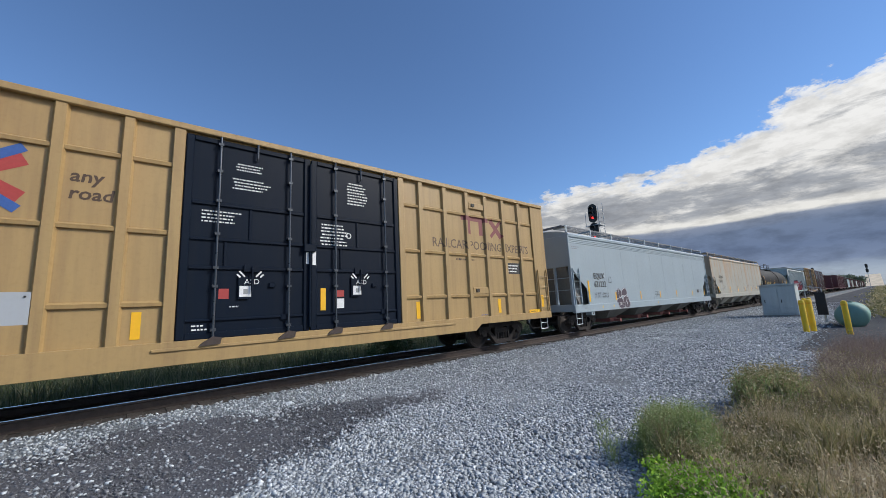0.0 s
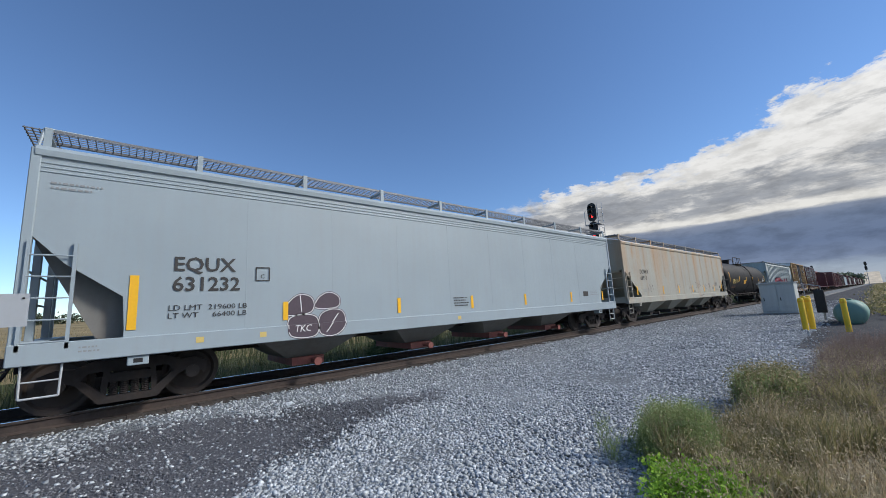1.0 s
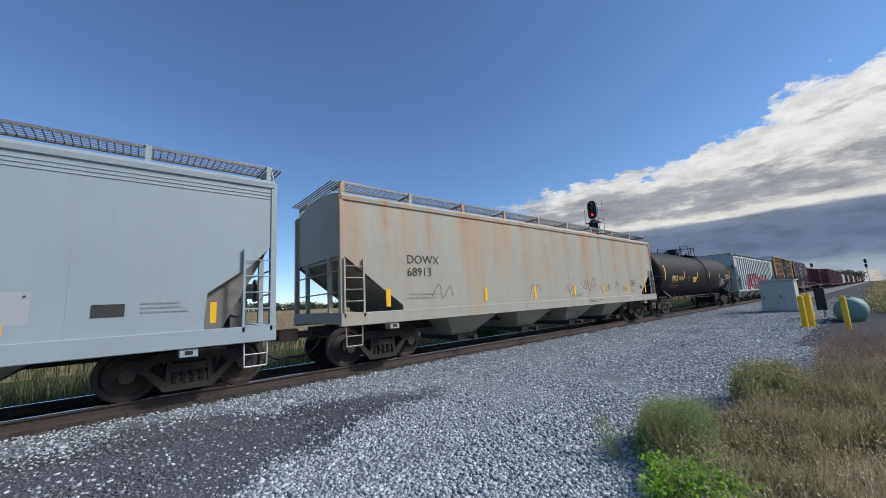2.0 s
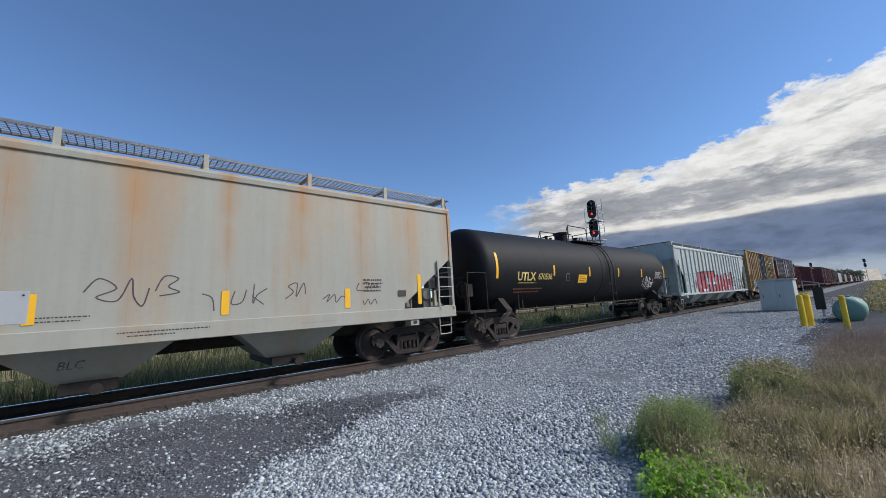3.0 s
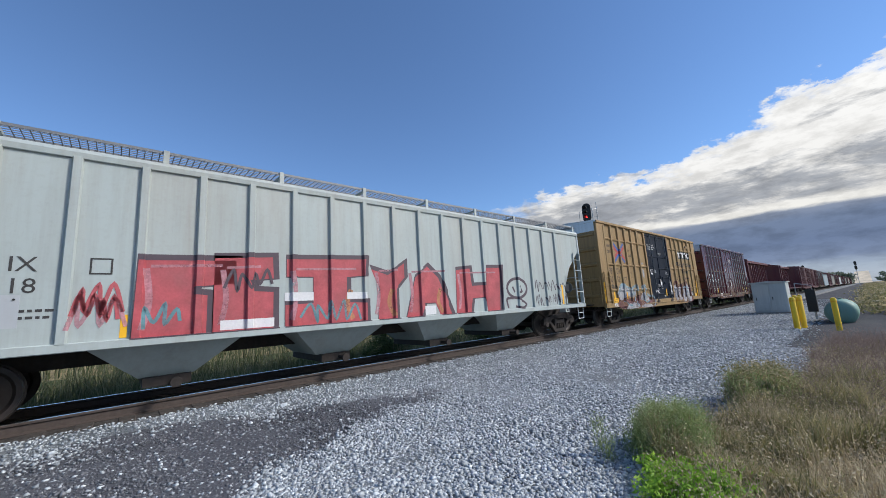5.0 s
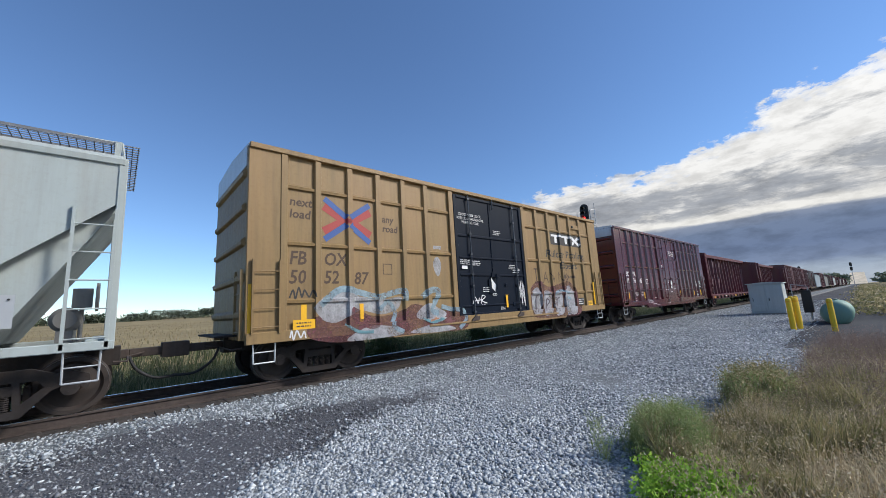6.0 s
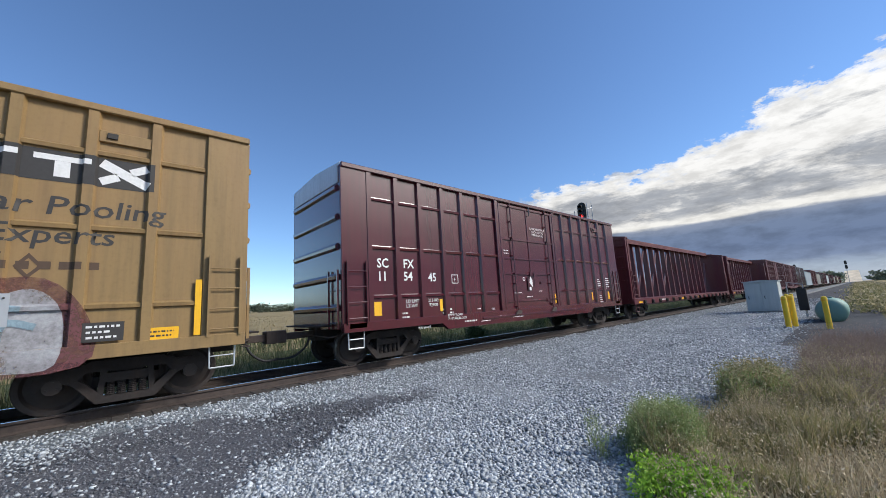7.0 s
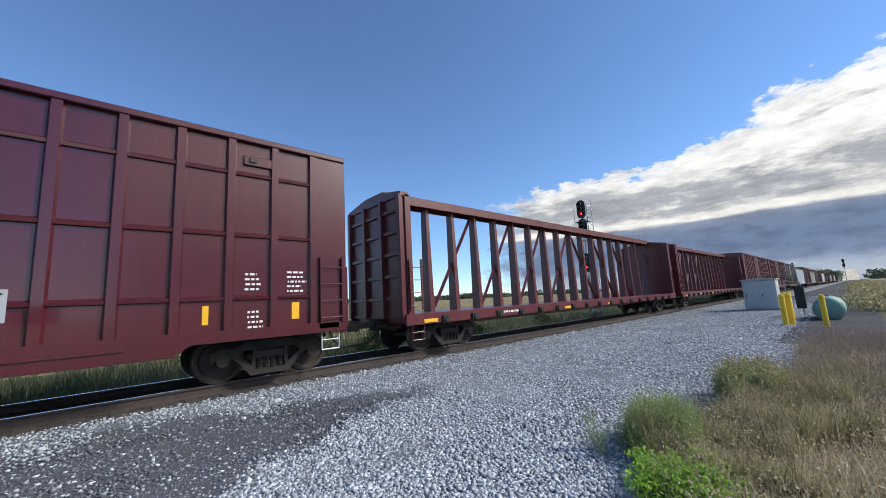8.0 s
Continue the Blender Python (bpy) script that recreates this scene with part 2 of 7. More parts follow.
def prism(bm, pts, a0, a1, axis="y"):
    """A polygon given in the two other axes, drawn out along axis."""
    def at(p, a):
        return {"y": (p[0], a, p[1]), "x": (a, p[0], p[1]), "z": (p[0], p[1], a)}[axis]
    lo, hi = [bm.verts.new(at(p, a0)) for p in pts], [bm.verts.new(at(p, a1)) for p in pts]
    n = len(pts)
    bm.faces.new(lo)
    bm.faces.new(hi[::-1])
    for i in range(n):
        bm.faces.new((lo[i], hi[i], hi[(i + 1) % n], lo[(i + 1) % n]))


def rod(bm, p, q, r, n=6, r2=None, caps=True):
    p, q = Vector(p), Vector(q)
    turn = (q - p).to_track_quat("Z", "Y").to_matrix()
    rings = []
    for c, rr in ((p, r), (q, r if r2 is None else r2)):
        rings.append([bm.verts.new(c + turn @ Vector((rr * math.cos(6.2832 * i / n), rr * math.sin(6.2832 * i / n), 0))) for i in range(n)])
    for i in range(n):
        bm.faces.new((rings[0][i], rings[0][(i + 1) % n], rings[1][(i + 1) % n], rings[1][i]))
    if caps:
        bm.faces.new(rings[0][::-1])
        bm.faces.new(rings[1])


def bent(bm, pts, r, n=6):
    for p, q in zip(pts, pts[1:]):
        rod(bm, p, q, r, n)


def lathe(bm, prof, n=32, axis="y", at=(0, 0, 0)):
    """prof: (along the axis, radius) from end to end."""
    rings, o = [], Vector(at)
    for a, r in prof:
        ring = []
        for i in range(n if r > 1e-6 else 1):
            c, s = r * math.cos(6.28318 * i / n), r * math.sin(6.28318 * i / n)
            ring.append(bm.verts.new(o + Vector({"y": (c, a, s), "x": (a, c, s), "z": (c, s, a)}[axis])))
        rings.append(ring)
    for p, q in zip(rings, rings[1:]):
        for i in range(n):
            j = (i + 1) % n
            f = [p[i % len(p)], p[j % len(p)], q[j % len(q)], q[i % len(q)]]
            f = list(dict.fromkeys(f))
            if len(f) > 2:
                bm.faces.new(f)


def part(name, bm, mat, parent=None, label="", bevel=0.0, smooth=False):
    bmesh.ops.recalc_face_normals(bm, faces=bm.faces)
    if bevel:
        bmesh.ops.bevel(bm, geom=bm.edges[:], offset=bevel, segments=1, affect="EDGES", clamp_overlap=True)
    me = bpy.data.meshes.new(name)
    bm.to_mesh(me)
    bm.free()
    me.materials.append(mat)
    if smooth:
        me.polygons.foreach_set("use_smooth", [True] * len(me.polygons))
        me.set_sharp_from_angle(angle=radians(40))
    ob = new(name, me)
    ob.parent = parent
    return tagged(ob, label) if label else ob


def box_part(name, b, mat, parent, label="", bevel=0.008):
    bm = bmesh.new()
    bx(bm, *b)
    return part(name, bm, mat, parent, label, bevel)


def rod_part(name, pts, r, mat, parent, label="", n=6):
    bm = bmesh.new()
    bent(bm, pts, r, n)
    return part(name, bm, mat, parent, label, smooth=True)


def lettering(name, text, x, z, size, mat, parent, y=-1.585, align="LEFT", shear=0.0, wrap=None, bold=0.0, stretch=1.0, label="", width=0.0):
    """Flat letters on a side that faces the camera; wrap: (middle height, radius) of a tank."""
    cu = bpy.data.curves.new(name, "FONT")
    cu.body, cu.size, cu.align_x, cu.align_y, cu.shear, cu.offset = text, size, align, "CENTER", shear, bold
    cu.resolution_u = 2
    tmp = bpy.data.objects.new(name, cu)
    scene.collection.objects.link(tmp)
    me = bpy.data.meshes.new_from_object(tmp.evaluated_get(bpy.context.evaluated_depsgraph_get()))
    bpy.data.objects.remove(tmp)
    if width:
        stretch = width / max(v.co.x for v in me.vertices)
    for v in me.vertices:
        a, b = v.co.x * stretch, v.co.y
        if wrap:
            w = (z + b - wrap[0]) / wrap[1]
            v.co = (x + a, -wrap[1] * math.cos(w), wrap[0] + wrap[1] * math.sin(w))
        else:
            v.co = (x + a, y, z + b)
    me.materials.clear()
    me.materials.append(mat)
    ob = new(name, me)
    ob.parent = parent
    return tagged(ob, label) if label else ob


def bars(name, x0, x1, z0, z1, rows, mat, parent, y=-1.585, seed=1, wrap=None):
    """Small print that cannot be read: rows of broken bars."""
    rnd, bm = random.Random(seed), bmesh.new()
    h = (z1 - z0) / max(1, rows) * 0.40
    for r in range(rows):
        z, x = z1 - (r + 0.75) * (z1 - z0) / rows, x0 + rnd.uniform(0, 0.08) * (x1 - x0)
        end = x1 - rnd.uniform(0, 0.3) * (x1 - x0)
        while x < end:
            w = h * rnd.uniform(0.7, 2.6)
            e = min(end, x + w)
            if wrap:
                w0, w1 = (z - wrap[0]) / wrap[1], (z + h - wrap[0]) / wrap[1]
                q = [(x, -wrap[1] * math.cos(w0), wrap[0] + wrap[1] * math.sin(w0)), (e, -wrap[1] * math.cos(w0), wrap[0] + wrap[1] * math.sin(w0)),
                     (e, -wrap[1] * math.cos(w1), wrap[0] + wrap[1] * math.sin(w1)), (x, -wrap[1] * math.cos(w1), wrap[0] + wrap[1] * math.sin(w1))]
            else:
                q = [(x, y, z), (e, y, z), (e, y, z + h), (x, y, z + h)]
            bm.faces.new([bm.verts.new(c) for c in q])
            x = e + h * 0.7
    return tagged(part(name, bm, mat, parent), kind="stuff")


def flat(name, quads, mat, parent, y=-1.585, label=""):
    """Painted marks: polygons in (x, z) on the side."""
    bm = bmesh.new()
    for i, q in enumerate(quads):
        bm.faces.new([bm.verts.new((x, y - i * 0.0002 / max(1, len(quads) / 12), z)) for x, z in q])
    bmesh.ops.remove_doubles(bm, verts=bm.verts, dist=0.0006)
    return part(name, bm, mat, parent, label)


def rect(x0, x1, z0, z1):
    return [(x0, z0), (x1, z0), (x1, z1), (x0, z1)]


def stroke(pts, w):
    """A brush line of width w through pts as quads."""
    out, n = [], len(pts)
    closed = n > 2 and math.dist(pts[0], pts[-1]) < 1e-6
    side = []
    for i in range(n):
        a = pts[i - 1] if i else (pts[-2] if closed else pts[0])
        b = pts[i + 1] if i < n - 1 else (pts[1] if closed else pts[-1])
        p = pts[i]
        d0, d1 = Vector((p[0] - a[0], p[1] - a[1])), Vector((b[0] - p[0], b[1] - p[1]))
        d0 = d0.normalized() if d0.length > 1e-9 else d1.normalized()
        d1 = d1.normalized() if d1.length > 1e-9 else d0
        m = d0 + d1
        m = m.normalized() if m.length > 0.2 else d0
        k = w / 2 / max(0.5, m.dot(d0))
        side.append((-m.y * k, m.x * k))
    for i in range(n - 1):
        (x0, z0), (x1, z1), (ax, az), (bx_, bz) = pts[i], pts[i + 1], side[i], side[i + 1]
        out.append([(x0 + ax, z0 + az), (x0 - ax, z0 - az), (x1 - bx_, z1 - bz), (x1 + bx_, z1 + bz)])
    return out


def spline(pts, steps=6):
    """A smooth line through pts."""
    out = []
    for i in range(len(pts) - 1):
        p0, p1, p2, p3 = (pts[max(0, i - 1)], pts[i], pts[i + 1], pts[min(len(pts) - 1, i + 2)])
        for s in range(steps):
            t = s / steps
            out.append(tuple(0.5 * (2 * b + (c - a) * t + (2 * a - 5 * b + 4 * c - d) * t * t + (3 * b - a - 3 * c + d) * t ** 3)
                             for a, b, c, d in zip(p0, p1, p2, p3)))
    return out + [pts[-1]]


def tag_scribble(name, x0, x1, z0, z1, loops, w, mat, parent, y=-1.588, seed=1, wrap=None):
    rnd = random.Random(seed)
    pts = []
    for i in range(loops * 2 + 1):
        x = x0 + (x1 - x0) * i / (loops * 2) + rnd.uniform(-0.25, 0.25) * (x1 - x0) / loops
        pts.append((x, (z1 if i % 2 else z0) + rnd.uniform(-0.25, 0.25) * (z1 - z0)))
    quads = stroke(spline(pts), w)
    if wrap:
        bm = bmesh.new()
        for q in quads:
            bm.faces.new([bm.verts.new((x, -wrap[1] * math.cos((z - wrap[0]) / wrap[1]), wrap[0] + wrap[1] * math.sin((z - wrap[0]) / wrap[1]))) for x, z in q])
        return part(name, bm, mat, parent)
    return flat(name, quads, mat, parent, y)


SIDES = {}                               # side profile of each ribbed car: breaks along x, breaks along z, depth


def ribbed_side(posts, wide, narrow, face, proud, strips=(), bands=(), band_ends=None, foot=None):
    """The depth of a ribbed side. strips: (x0, x1, depth); bands: heights of ledges; foot: (height, depth) of the sill below."""
    xs = sorted([p + d for p in posts for d in (-wide, -narrow, narrow, wide)] + [e + d for a, b, _ in strips for e in (a, b) for d in (-0.002, 0.002)])
    zs = sorted([b + d for b in bands for d in (-0.055, -0.04, 0.02, 0.055)] + ([foot[0] - 0.002, foot[0] + 0.004] if foot else []))

    def depth(x, z):
        d = face
        for p in posts:
            if abs(x - p) < wide:
                d = max(d, float(np.interp(abs(x - p), [narrow, wide], [proud, face])))
        for a, b, e in strips:
            if a <= x <= b:
                d = max(d, e)
        if bands and not band_ends[0] < x < band_ends[1]:
            for b in bands:
                d = max(d, float(np.interp(z - b, [-0.055, -0.04, 0.02, 0.055], [face, 1.545, 1.555, face])))
        return max(d, foot[1]) if foot and z < foot[0] else d
    return xs, zs, depth


def drape(ob, car, lift=0.004):
    """Lay flat paint over the posts and ledges of the car's side."""
    xs, zs, depth = SIDES[car.name]
    bm = bmesh.new()
    bm.from_mesh(ob.data)
    bmesh.ops.triangulate(bm, faces=bm.faces[:])
    for k, cuts in ((0, xs), (2, zs)):
        lo, hi = min(v.co[k] for v in bm.verts), max(v.co[k] for v in bm.verts)
        for c in cuts:
            if lo < c < hi:
                bmesh.ops.bisect_plane(bm, geom=bm.verts[:] + bm.edges[:] + bm.faces[:], plane_co=(c, 0, c), plane_no=(1, 0, 0) if k == 0 else (0, 0, 1), dist=1e-5)
    for v in bm.verts:
        v.co.y = -depth(v.co.x, v.co.z) - lift
    bm.to_mesh(ob.data)
    bm.free()
    return ob


def blob(pts, steps=5):
    """A closed soft outline through pts."""
    n = len(pts)
    ring = spline(list(pts[-2:]) + list(pts) + list(pts[:2]), steps)
    return ring[2 * steps:(2 + n) * steps]


def arrows(car, x, z):
    """Crossed red and blue arrows."""
    for s in (-1, 1):
        drape(flat("emblem", stroke([(x + s * 0.62, z + 0.30), (x + s * 0.10, z), (x + s * 0.62, z - 0.30)], 0.19), RED_INK, car, label="red arrow of the emblem"), car, 0.004)
        for t in (-1, 1):
            drape(flat("emblem", stroke([(x + s * 0.60, z + t * 0.49), (x + s * 0.04, z + t * 0.09)], 0.14), BLUE_INK, car, label="blue arrow of the emblem"), car, 0.0065 + 0.001 * t + 0.0005 * s)


# ---- running gear ----
WHEELSETS, CARS = [], []
R_WHEEL = 0.457


def wheelset_mesh():
    bm = bmesh.new()
    for s in (-1, 1):
        prof = [(0.085, 0.0), (0.085, 0.12), (0.055, 0.13), (0.02, 0.20), (0.01, 0.34), (0.05, 0.385), (0.05, 0.452), (-0.055, 0.457), (-0.062, 0.482), (-0.085, 0.482), (-0.088, 0.385),
                (-0.03, 0.34), (-0.03, 0.16), (-0.08, 0.12), (-0.08, 0.0)]
        lathe(bm, [(-s * 0.0 + s * (-0.7525) - s * a, r) for a, r in prof], 40, "y")
    rod(bm, (0, -0.98, 0), (0, 0.98, 0), 0.08, 12)
    for s in (-1, 1):
        rod(bm, (0, s * 0.93, 0), (0, s * 1.10, 0), 0.115, 10)
        for k in range(3):
            a = k * 2.0944
            rod(bm, (0.07 * math.cos(a), s * 1.09, 0.07 * math.sin(a)), (0.07 * math.cos(a), s * 1.115, 0.07 * math.sin(a)), 0.018, 6)
    bmesh.ops.recalc_face_normals(bm, faces=bm.faces)
    me = bpy.data.meshes.new("wheelset")
    bm.to_mesh(me)
    bm.free()
    me.materials.append(WHEEL)
    me.materials.append(TREAD)
    for f in me.polygons:
        r = math.hypot(f.center.x, f.center.z)
        f.material_index = 1 if 0.440 < r < 0.485 and abs(f.center.y) > 0.7 else 0
    me.polygons.foreach_set("use_smooth", [True] * len(me.polygons))
    me.set_sharp_from_angle(angle=radians(30))
    return me


def side_frame_mesh():
    """Cast side frame: arched top, two pedestals over the axle boxes, a spring window in the middle."""
    bm = bmesh.new()
    y0, y1 = -1.09, -0.97
    top = [(-1.12, 0.50), (-1.10, 0.64), (-0.90, 0.72), (-0.70, 0.70), (-0.45, 0.80), (0.45, 0.80), (0.70, 0.70), (0.90, 0.72), (1.10, 0.64), (1.12, 0.50)]
    low = [(-1.12, 0.50), (-1.08, 0.40), (-0.98, 0.50), (-0.80, 0.50), (-0.66, 0.44), (-0.52, 0.62), (0.52, 0.62), (0.66, 0.44), (0.80, 0.50), (0.98, 0.50), (1.08, 0.40), (1.12, 0.50)]
    prism(bm, top + low[::-1][1:-1], y0, y1)
    prism(bm, [(-0.72, 0.50), (-0.58, 0.50), (-0.28, 0.22), (0.28, 0.22), (0.58, 0.50), (0.72, 0.50), (0.38, 0.11), (-0.38, 0.11)], y0 - 0.01, y1)
    for s in (-1, 1):
        prism(bm, [(s * 0.30, 0.20), (s * 0.38, 0.20), (s * 0.34, 0.66), (s * 0.26, 0.66)], y0, y1)
    bx(bm, -0.30, 0.30, y0 + 0.01, y1 + 0.1, 0.44, 0.58)
    for i in range(4):
        for k in range(7):
            z = 0.225 + k * 0.031
            lathe(bm, [(z, 0.05), (z + 0.008, 0.062), (z + 0.02, 0.062), (z + 0.028, 0.05)], 8, "z", (-0.21 + i * 0.14, -1.02, 0))
    bmesh.ops.recalc_face_normals(bm, faces=bm.faces)
    me = bpy.data.meshes.new("side_frame")
    bm.to_mesh(me)
    bm.free()
    me.materials.append(UNDER)
    return me


WHEEL_MESH, FRAME_MESH = wheelset_mesh(), side_frame_mesh()
AXLE = 0.89


def truck(car, x, spin=True):
    bm = bmesh.new()
    bx(bm, x - 0.22, x + 0.22, -1.0, 1.0, 0.46, 0.72)
    rod(bm, (x, 0, 0.70), (x, 0, 0.86), 0.32, 16)
    for s in (-1, 1):
        prism(bm, [(x + s * 0.38, 0.30), (x + s * 0.46, 0.30), (x + s * 0.44, 0.52), (x + s * 0.36, 0.52)], -0.92, 0.92)
    t = part("truck", bm, UNDER, car, "cast steel truck with brake beams")
    for turn in (0, 180):
        f = new("side_frame", FRAME_MESH)
        f.parent, f.matrix_basis = t, pose(x, 0, 0, 0, 0, turn)
    for s in (-1, 1):
        w = new("wheelset", WHEEL_MESH)
        w.parent, w.matrix_basis = t, pose(x + s * AXLE, 0, R_WHEEL)
        if spin:
            WHEELSETS.append(w)
    return t


JOINTS = [(12.0, 13.72), (32.3, 33.7), (52.25, 52.95), (70.10, 71.22), (90.0, 91.9), (106.93, 109.0), (124.1, 125.85), (148.05, 149.5), (171.6, 173.1)]


def coupler(car, x, s, hose=True):
    end = car.matrix_basis.translation.x + x
    reach = next(((b - a) / 2 + 0.05 for a, b in JOINTS if min(abs(end - a), abs(end - b)) < 0.06), 0.77)
    bm = bmesh.new()
    root, x = x, x + s * (reach - 0.78)
    bx(bm, min(root - s * 0.3, x), max(root - s * 0.3, x), -0.09, 0.09, 0.76, 0.92)
    bx(bm, min(x, x + s * 0.55), max(x, x + s * 0.55), -0.09, 0.09, 0.76, 0.92)
    prism(bm, [(x + s * 0.50, -0.17), (x + s * 0.74, -0.20), (x + s * 0.80, -0.06), (x + s * 0.66, 0.0), (x + s * 0.80, 0.12), (x + s * 0.72, 0.18), (x + s * 0.50, 0.16)], 0.70, 0.99, "z")
    part("coupler", bm, RUSTY, car, "rusty knuckle coupler", 0.012)
    hang, x = x, root
    bm = bmesh.new()
    bx(bm, min(x - s * 0.7, x + s * 0.1), max(x - s * 0.7, x + s * 0.1), -0.22, 0.22, 0.66, 1.0)
    part("draft_sill", bm, UNDER, car, "", 0.01)
    if hose:
        rod_part("air_hose", spline([(hang, -0.34, 0.80), (hang + s * 0.12, -0.36, 0.55), (hang + s * 0.38, -0.30, 0.36), (hang + s * 0.62, -0.22, 0.33), (hang + s * 0.76, -0.16, 0.34)], 4), 0.027, HOSE, car, "black rubber air hose", 8)
        rod_part("uncoupling_lever", [(x, -1.3, 0.80), (x + s * 0.18, -1.25, 0.78), (x + s * 0.20, -0.3, 0.80), (x + s * 0.45, -0.12, 0.84)], 0.016, RUSTY, car)


def ladder(car, x0, x1, y, z0, z1, rungs, mat, name="ladder", label=""):
    bm = bmesh.new()
    for x in (x0, x1):
        bx(bm, x - 0.022, x + 0.022, y - 0.03, y + 0.015, z0, z1)
    for i in range(rungs):
        z = z0 + (i + 0.35) * (z1 - z0) / rungs
        rod(bm, (x0, y - 0.02, z), (x1, y - 0.02, z), 0.013)
    return part(name, bm, mat, car, label)


def stirrup(car, x, y, z, mat, w=0.42, drop=0.42):
    rod_part("sill_step", [(x - w / 2, y, z), (x - w / 2 + 0.01, y, z - drop), (x + w / 2 - 0.01, y, z - drop), (x + w / 2, y, z)], 0.016, mat, car)
    rod_part("step_bar", [(x - w / 2, y, z - drop * 0.5), (x + w / 2, y, z - drop * 0.5)], 0.012, mat, car)


def begin(name, label, u, category="railway car", group="freight train"):
    car = tagged(new(name), label, category, group)
    car.matrix_basis = pose(u, YC, 0)
    CARS.append((car, u))
    return car


# ---- boxcars ----


def boxcar(name, label, u0, u1, body, doors, door_mat, posts, trim=None, end_top=None, near=True, spin=True, truck_in=1.6, roof=5.05, sill=0.72, bands=(1.68, 2.94, 4.22)):
    """doors: (x0, x1, leaves) in u; posts: list of u."""
    c, L = (u0 + u1) / 2, u1 - u0
    h = L / 2
    car = begin(name, label, c)
    dx0, dx1, leaves = doors[0] - c, doors[1] - c, doors[2]
    SIDES[car.name] = ribbed_side([p - c for p in posts if not doors[0] - 0.02 < p < doors[1] + 0.02], 0.10, 0.065, 1.50, 1.575,
                                  [(dx0 - 0.18, dx0, 1.575), (dx1, dx1 + 0.18, 1.575), (-h - 0.02, -h + 0.72, 1.556), (h - 0.72, h + 0.02, 1.556), (dx0, dx1, 1.535)],
                                  bands, (dx0, dx1), (sill + 0.34, 1.60))
    bm = bmesh.new()
    bx(bm, -h, h, -1.50, 1.50, sill + 0.25, roof - 0.06)
    part("body", bm, body, car)
    # roof: low ridge, eave channels, seam ribs
    bm = bmesh.new()
    prism(bm, [(-1.54, roof - 0.06), (1.54, roof - 0.06), (1.54, roof - 0.01), (0.0, roof + 0.10), (-1.54, roof - 0.01)], -h - 0.02, h + 0.02, "x")
    n = int(L / 1.25)
    for i in range(n + 1):
        x = -h + 0.04 + i * (L - 0.08) / n
        prism(bm, [(-1.5, roof), (0.0, roof + 0.115), (1.5, roof), (1.5, roof + 0.025), (0.0, roof + 0.14), (-1.5, roof + 0.025)], x - 0.035, x + 0.035, "x")
    part("roof", bm, SILVER if near else body, car, "ribbed metal roof" if near else "")
    for s in (-1, 1):
        y0, y1 = (s * 1.50, s * 1.60) if s > 0 else (-1.60, -1.50)
        box_part("top_chord", (-h - 0.01, h + 0.01, y0, y1, roof - 0.12, roof + 0.005), body, car, bevel=0.015)
        bm = bmesh.new()
        fish = [(-h, sill + 0.34), (-h, sill + 0.12), (-h + truck_in + 1.5, sill + 0.12), (-h + truck_in + 1.75, sill - 0.06), (h - truck_in - 1.75, sill - 0.06), (h - truck_in - 1.5, sill + 0.12), (h, sill + 0.12), (h, sill + 0.34)]
        prism(bm, fish, y0 - 0.0, y1 - 0.02 * s)
        part("side_sill", bm, body, car, bevel=0.006)
        if s > 0 and not near:
            continue
        for p in posts:
            x = p - c
            if dx0 - 0.02 < x < dx1 + 0.02:
                continue
            bm = bmesh.new()
            a, b2 = (1.50, 1.575)
            prism(bm, [(x - 0.10, s * a), (x - 0.065, s * b2), (x + 0.065, s * b2), (x + 0.10, s * a)], sill + 0.20, roof - 0.12, "z")
            part("side_post", bm, body, car)
        for z in bands:
            for a, b2 in ((-h + 0.75, dx0 - 0.12), (dx1 + 0.12, h - 0.75)):
                bm = bmesh.new()
                prism(bm, [(s * 1.50, z - 0.055), (s * 1.545, z - 0.04), (s * 1.555, z + 0.02), (s * 1.50, z + 0.055)], a, b2, "x")
                part("side_band", bm, body, car)
        for x in (-h, h):
            e = x - 0.02 if x < 0 else x - 0.72
            box_part("corner_post", (e, e + 0.74, min(s * 1.5, s * 1.556), max(s * 1.5, s * 1.556), sill + 0.30, roof - 0.11), body, car, bevel=0.01)
        for x in (dx0 - 0.09, dx1 + 0.09):
            box_part("door_post", (x - 0.09, x + 0.09, min(s * 1.5, s * 1.575), max(s * 1.5, s * 1.575), sill + 0.22, roof - 0.11), body, car, bevel=0.01)
        # plug doors
        w = (dx1 - dx0) / leaves
        for k in range(leaves):
            a, b2 = dx0 + k * w + 0.015, dx0 + (k + 1) * w - 0.015
            bm = bmesh.new()
            bx(bm, a, b2, min(s * 1.50, s * 1.53), max(s * 1.50, s * 1.53), 1.02, roof - 0.17)
            d = part("door", bm, door_mat, car, "", 0.01)
            inner = lambda y0, y1: (min(s * y0, s * y1), max(s * y0, s * y1))
            wide = 0.13 if near else 0.07
            for z, t in ((1.02, 0.12), (1.33, 0.05), (2.29, 0.07), (2.84, 0.06), (3.53, 0.08), (roof - 0.27, 0.10)):
                box_part("door_rail", (a + wide, b2 - wide, *inner(1.53, 1.565), z, z + t), door_mat, d, "", 0.012)
            for x in (a, b2 - wide):
                box_part("door_stile", (x, x + wide, *inner(1.53, 1.572), 1.02, roof - 0.17), door_mat, d, "", 0.014)
            mids = ((2.35, 4.79, 0.48),) if leaves == 1 else ((2.90, 3.53, 0.48), (2.36, 2.84, 0.30))
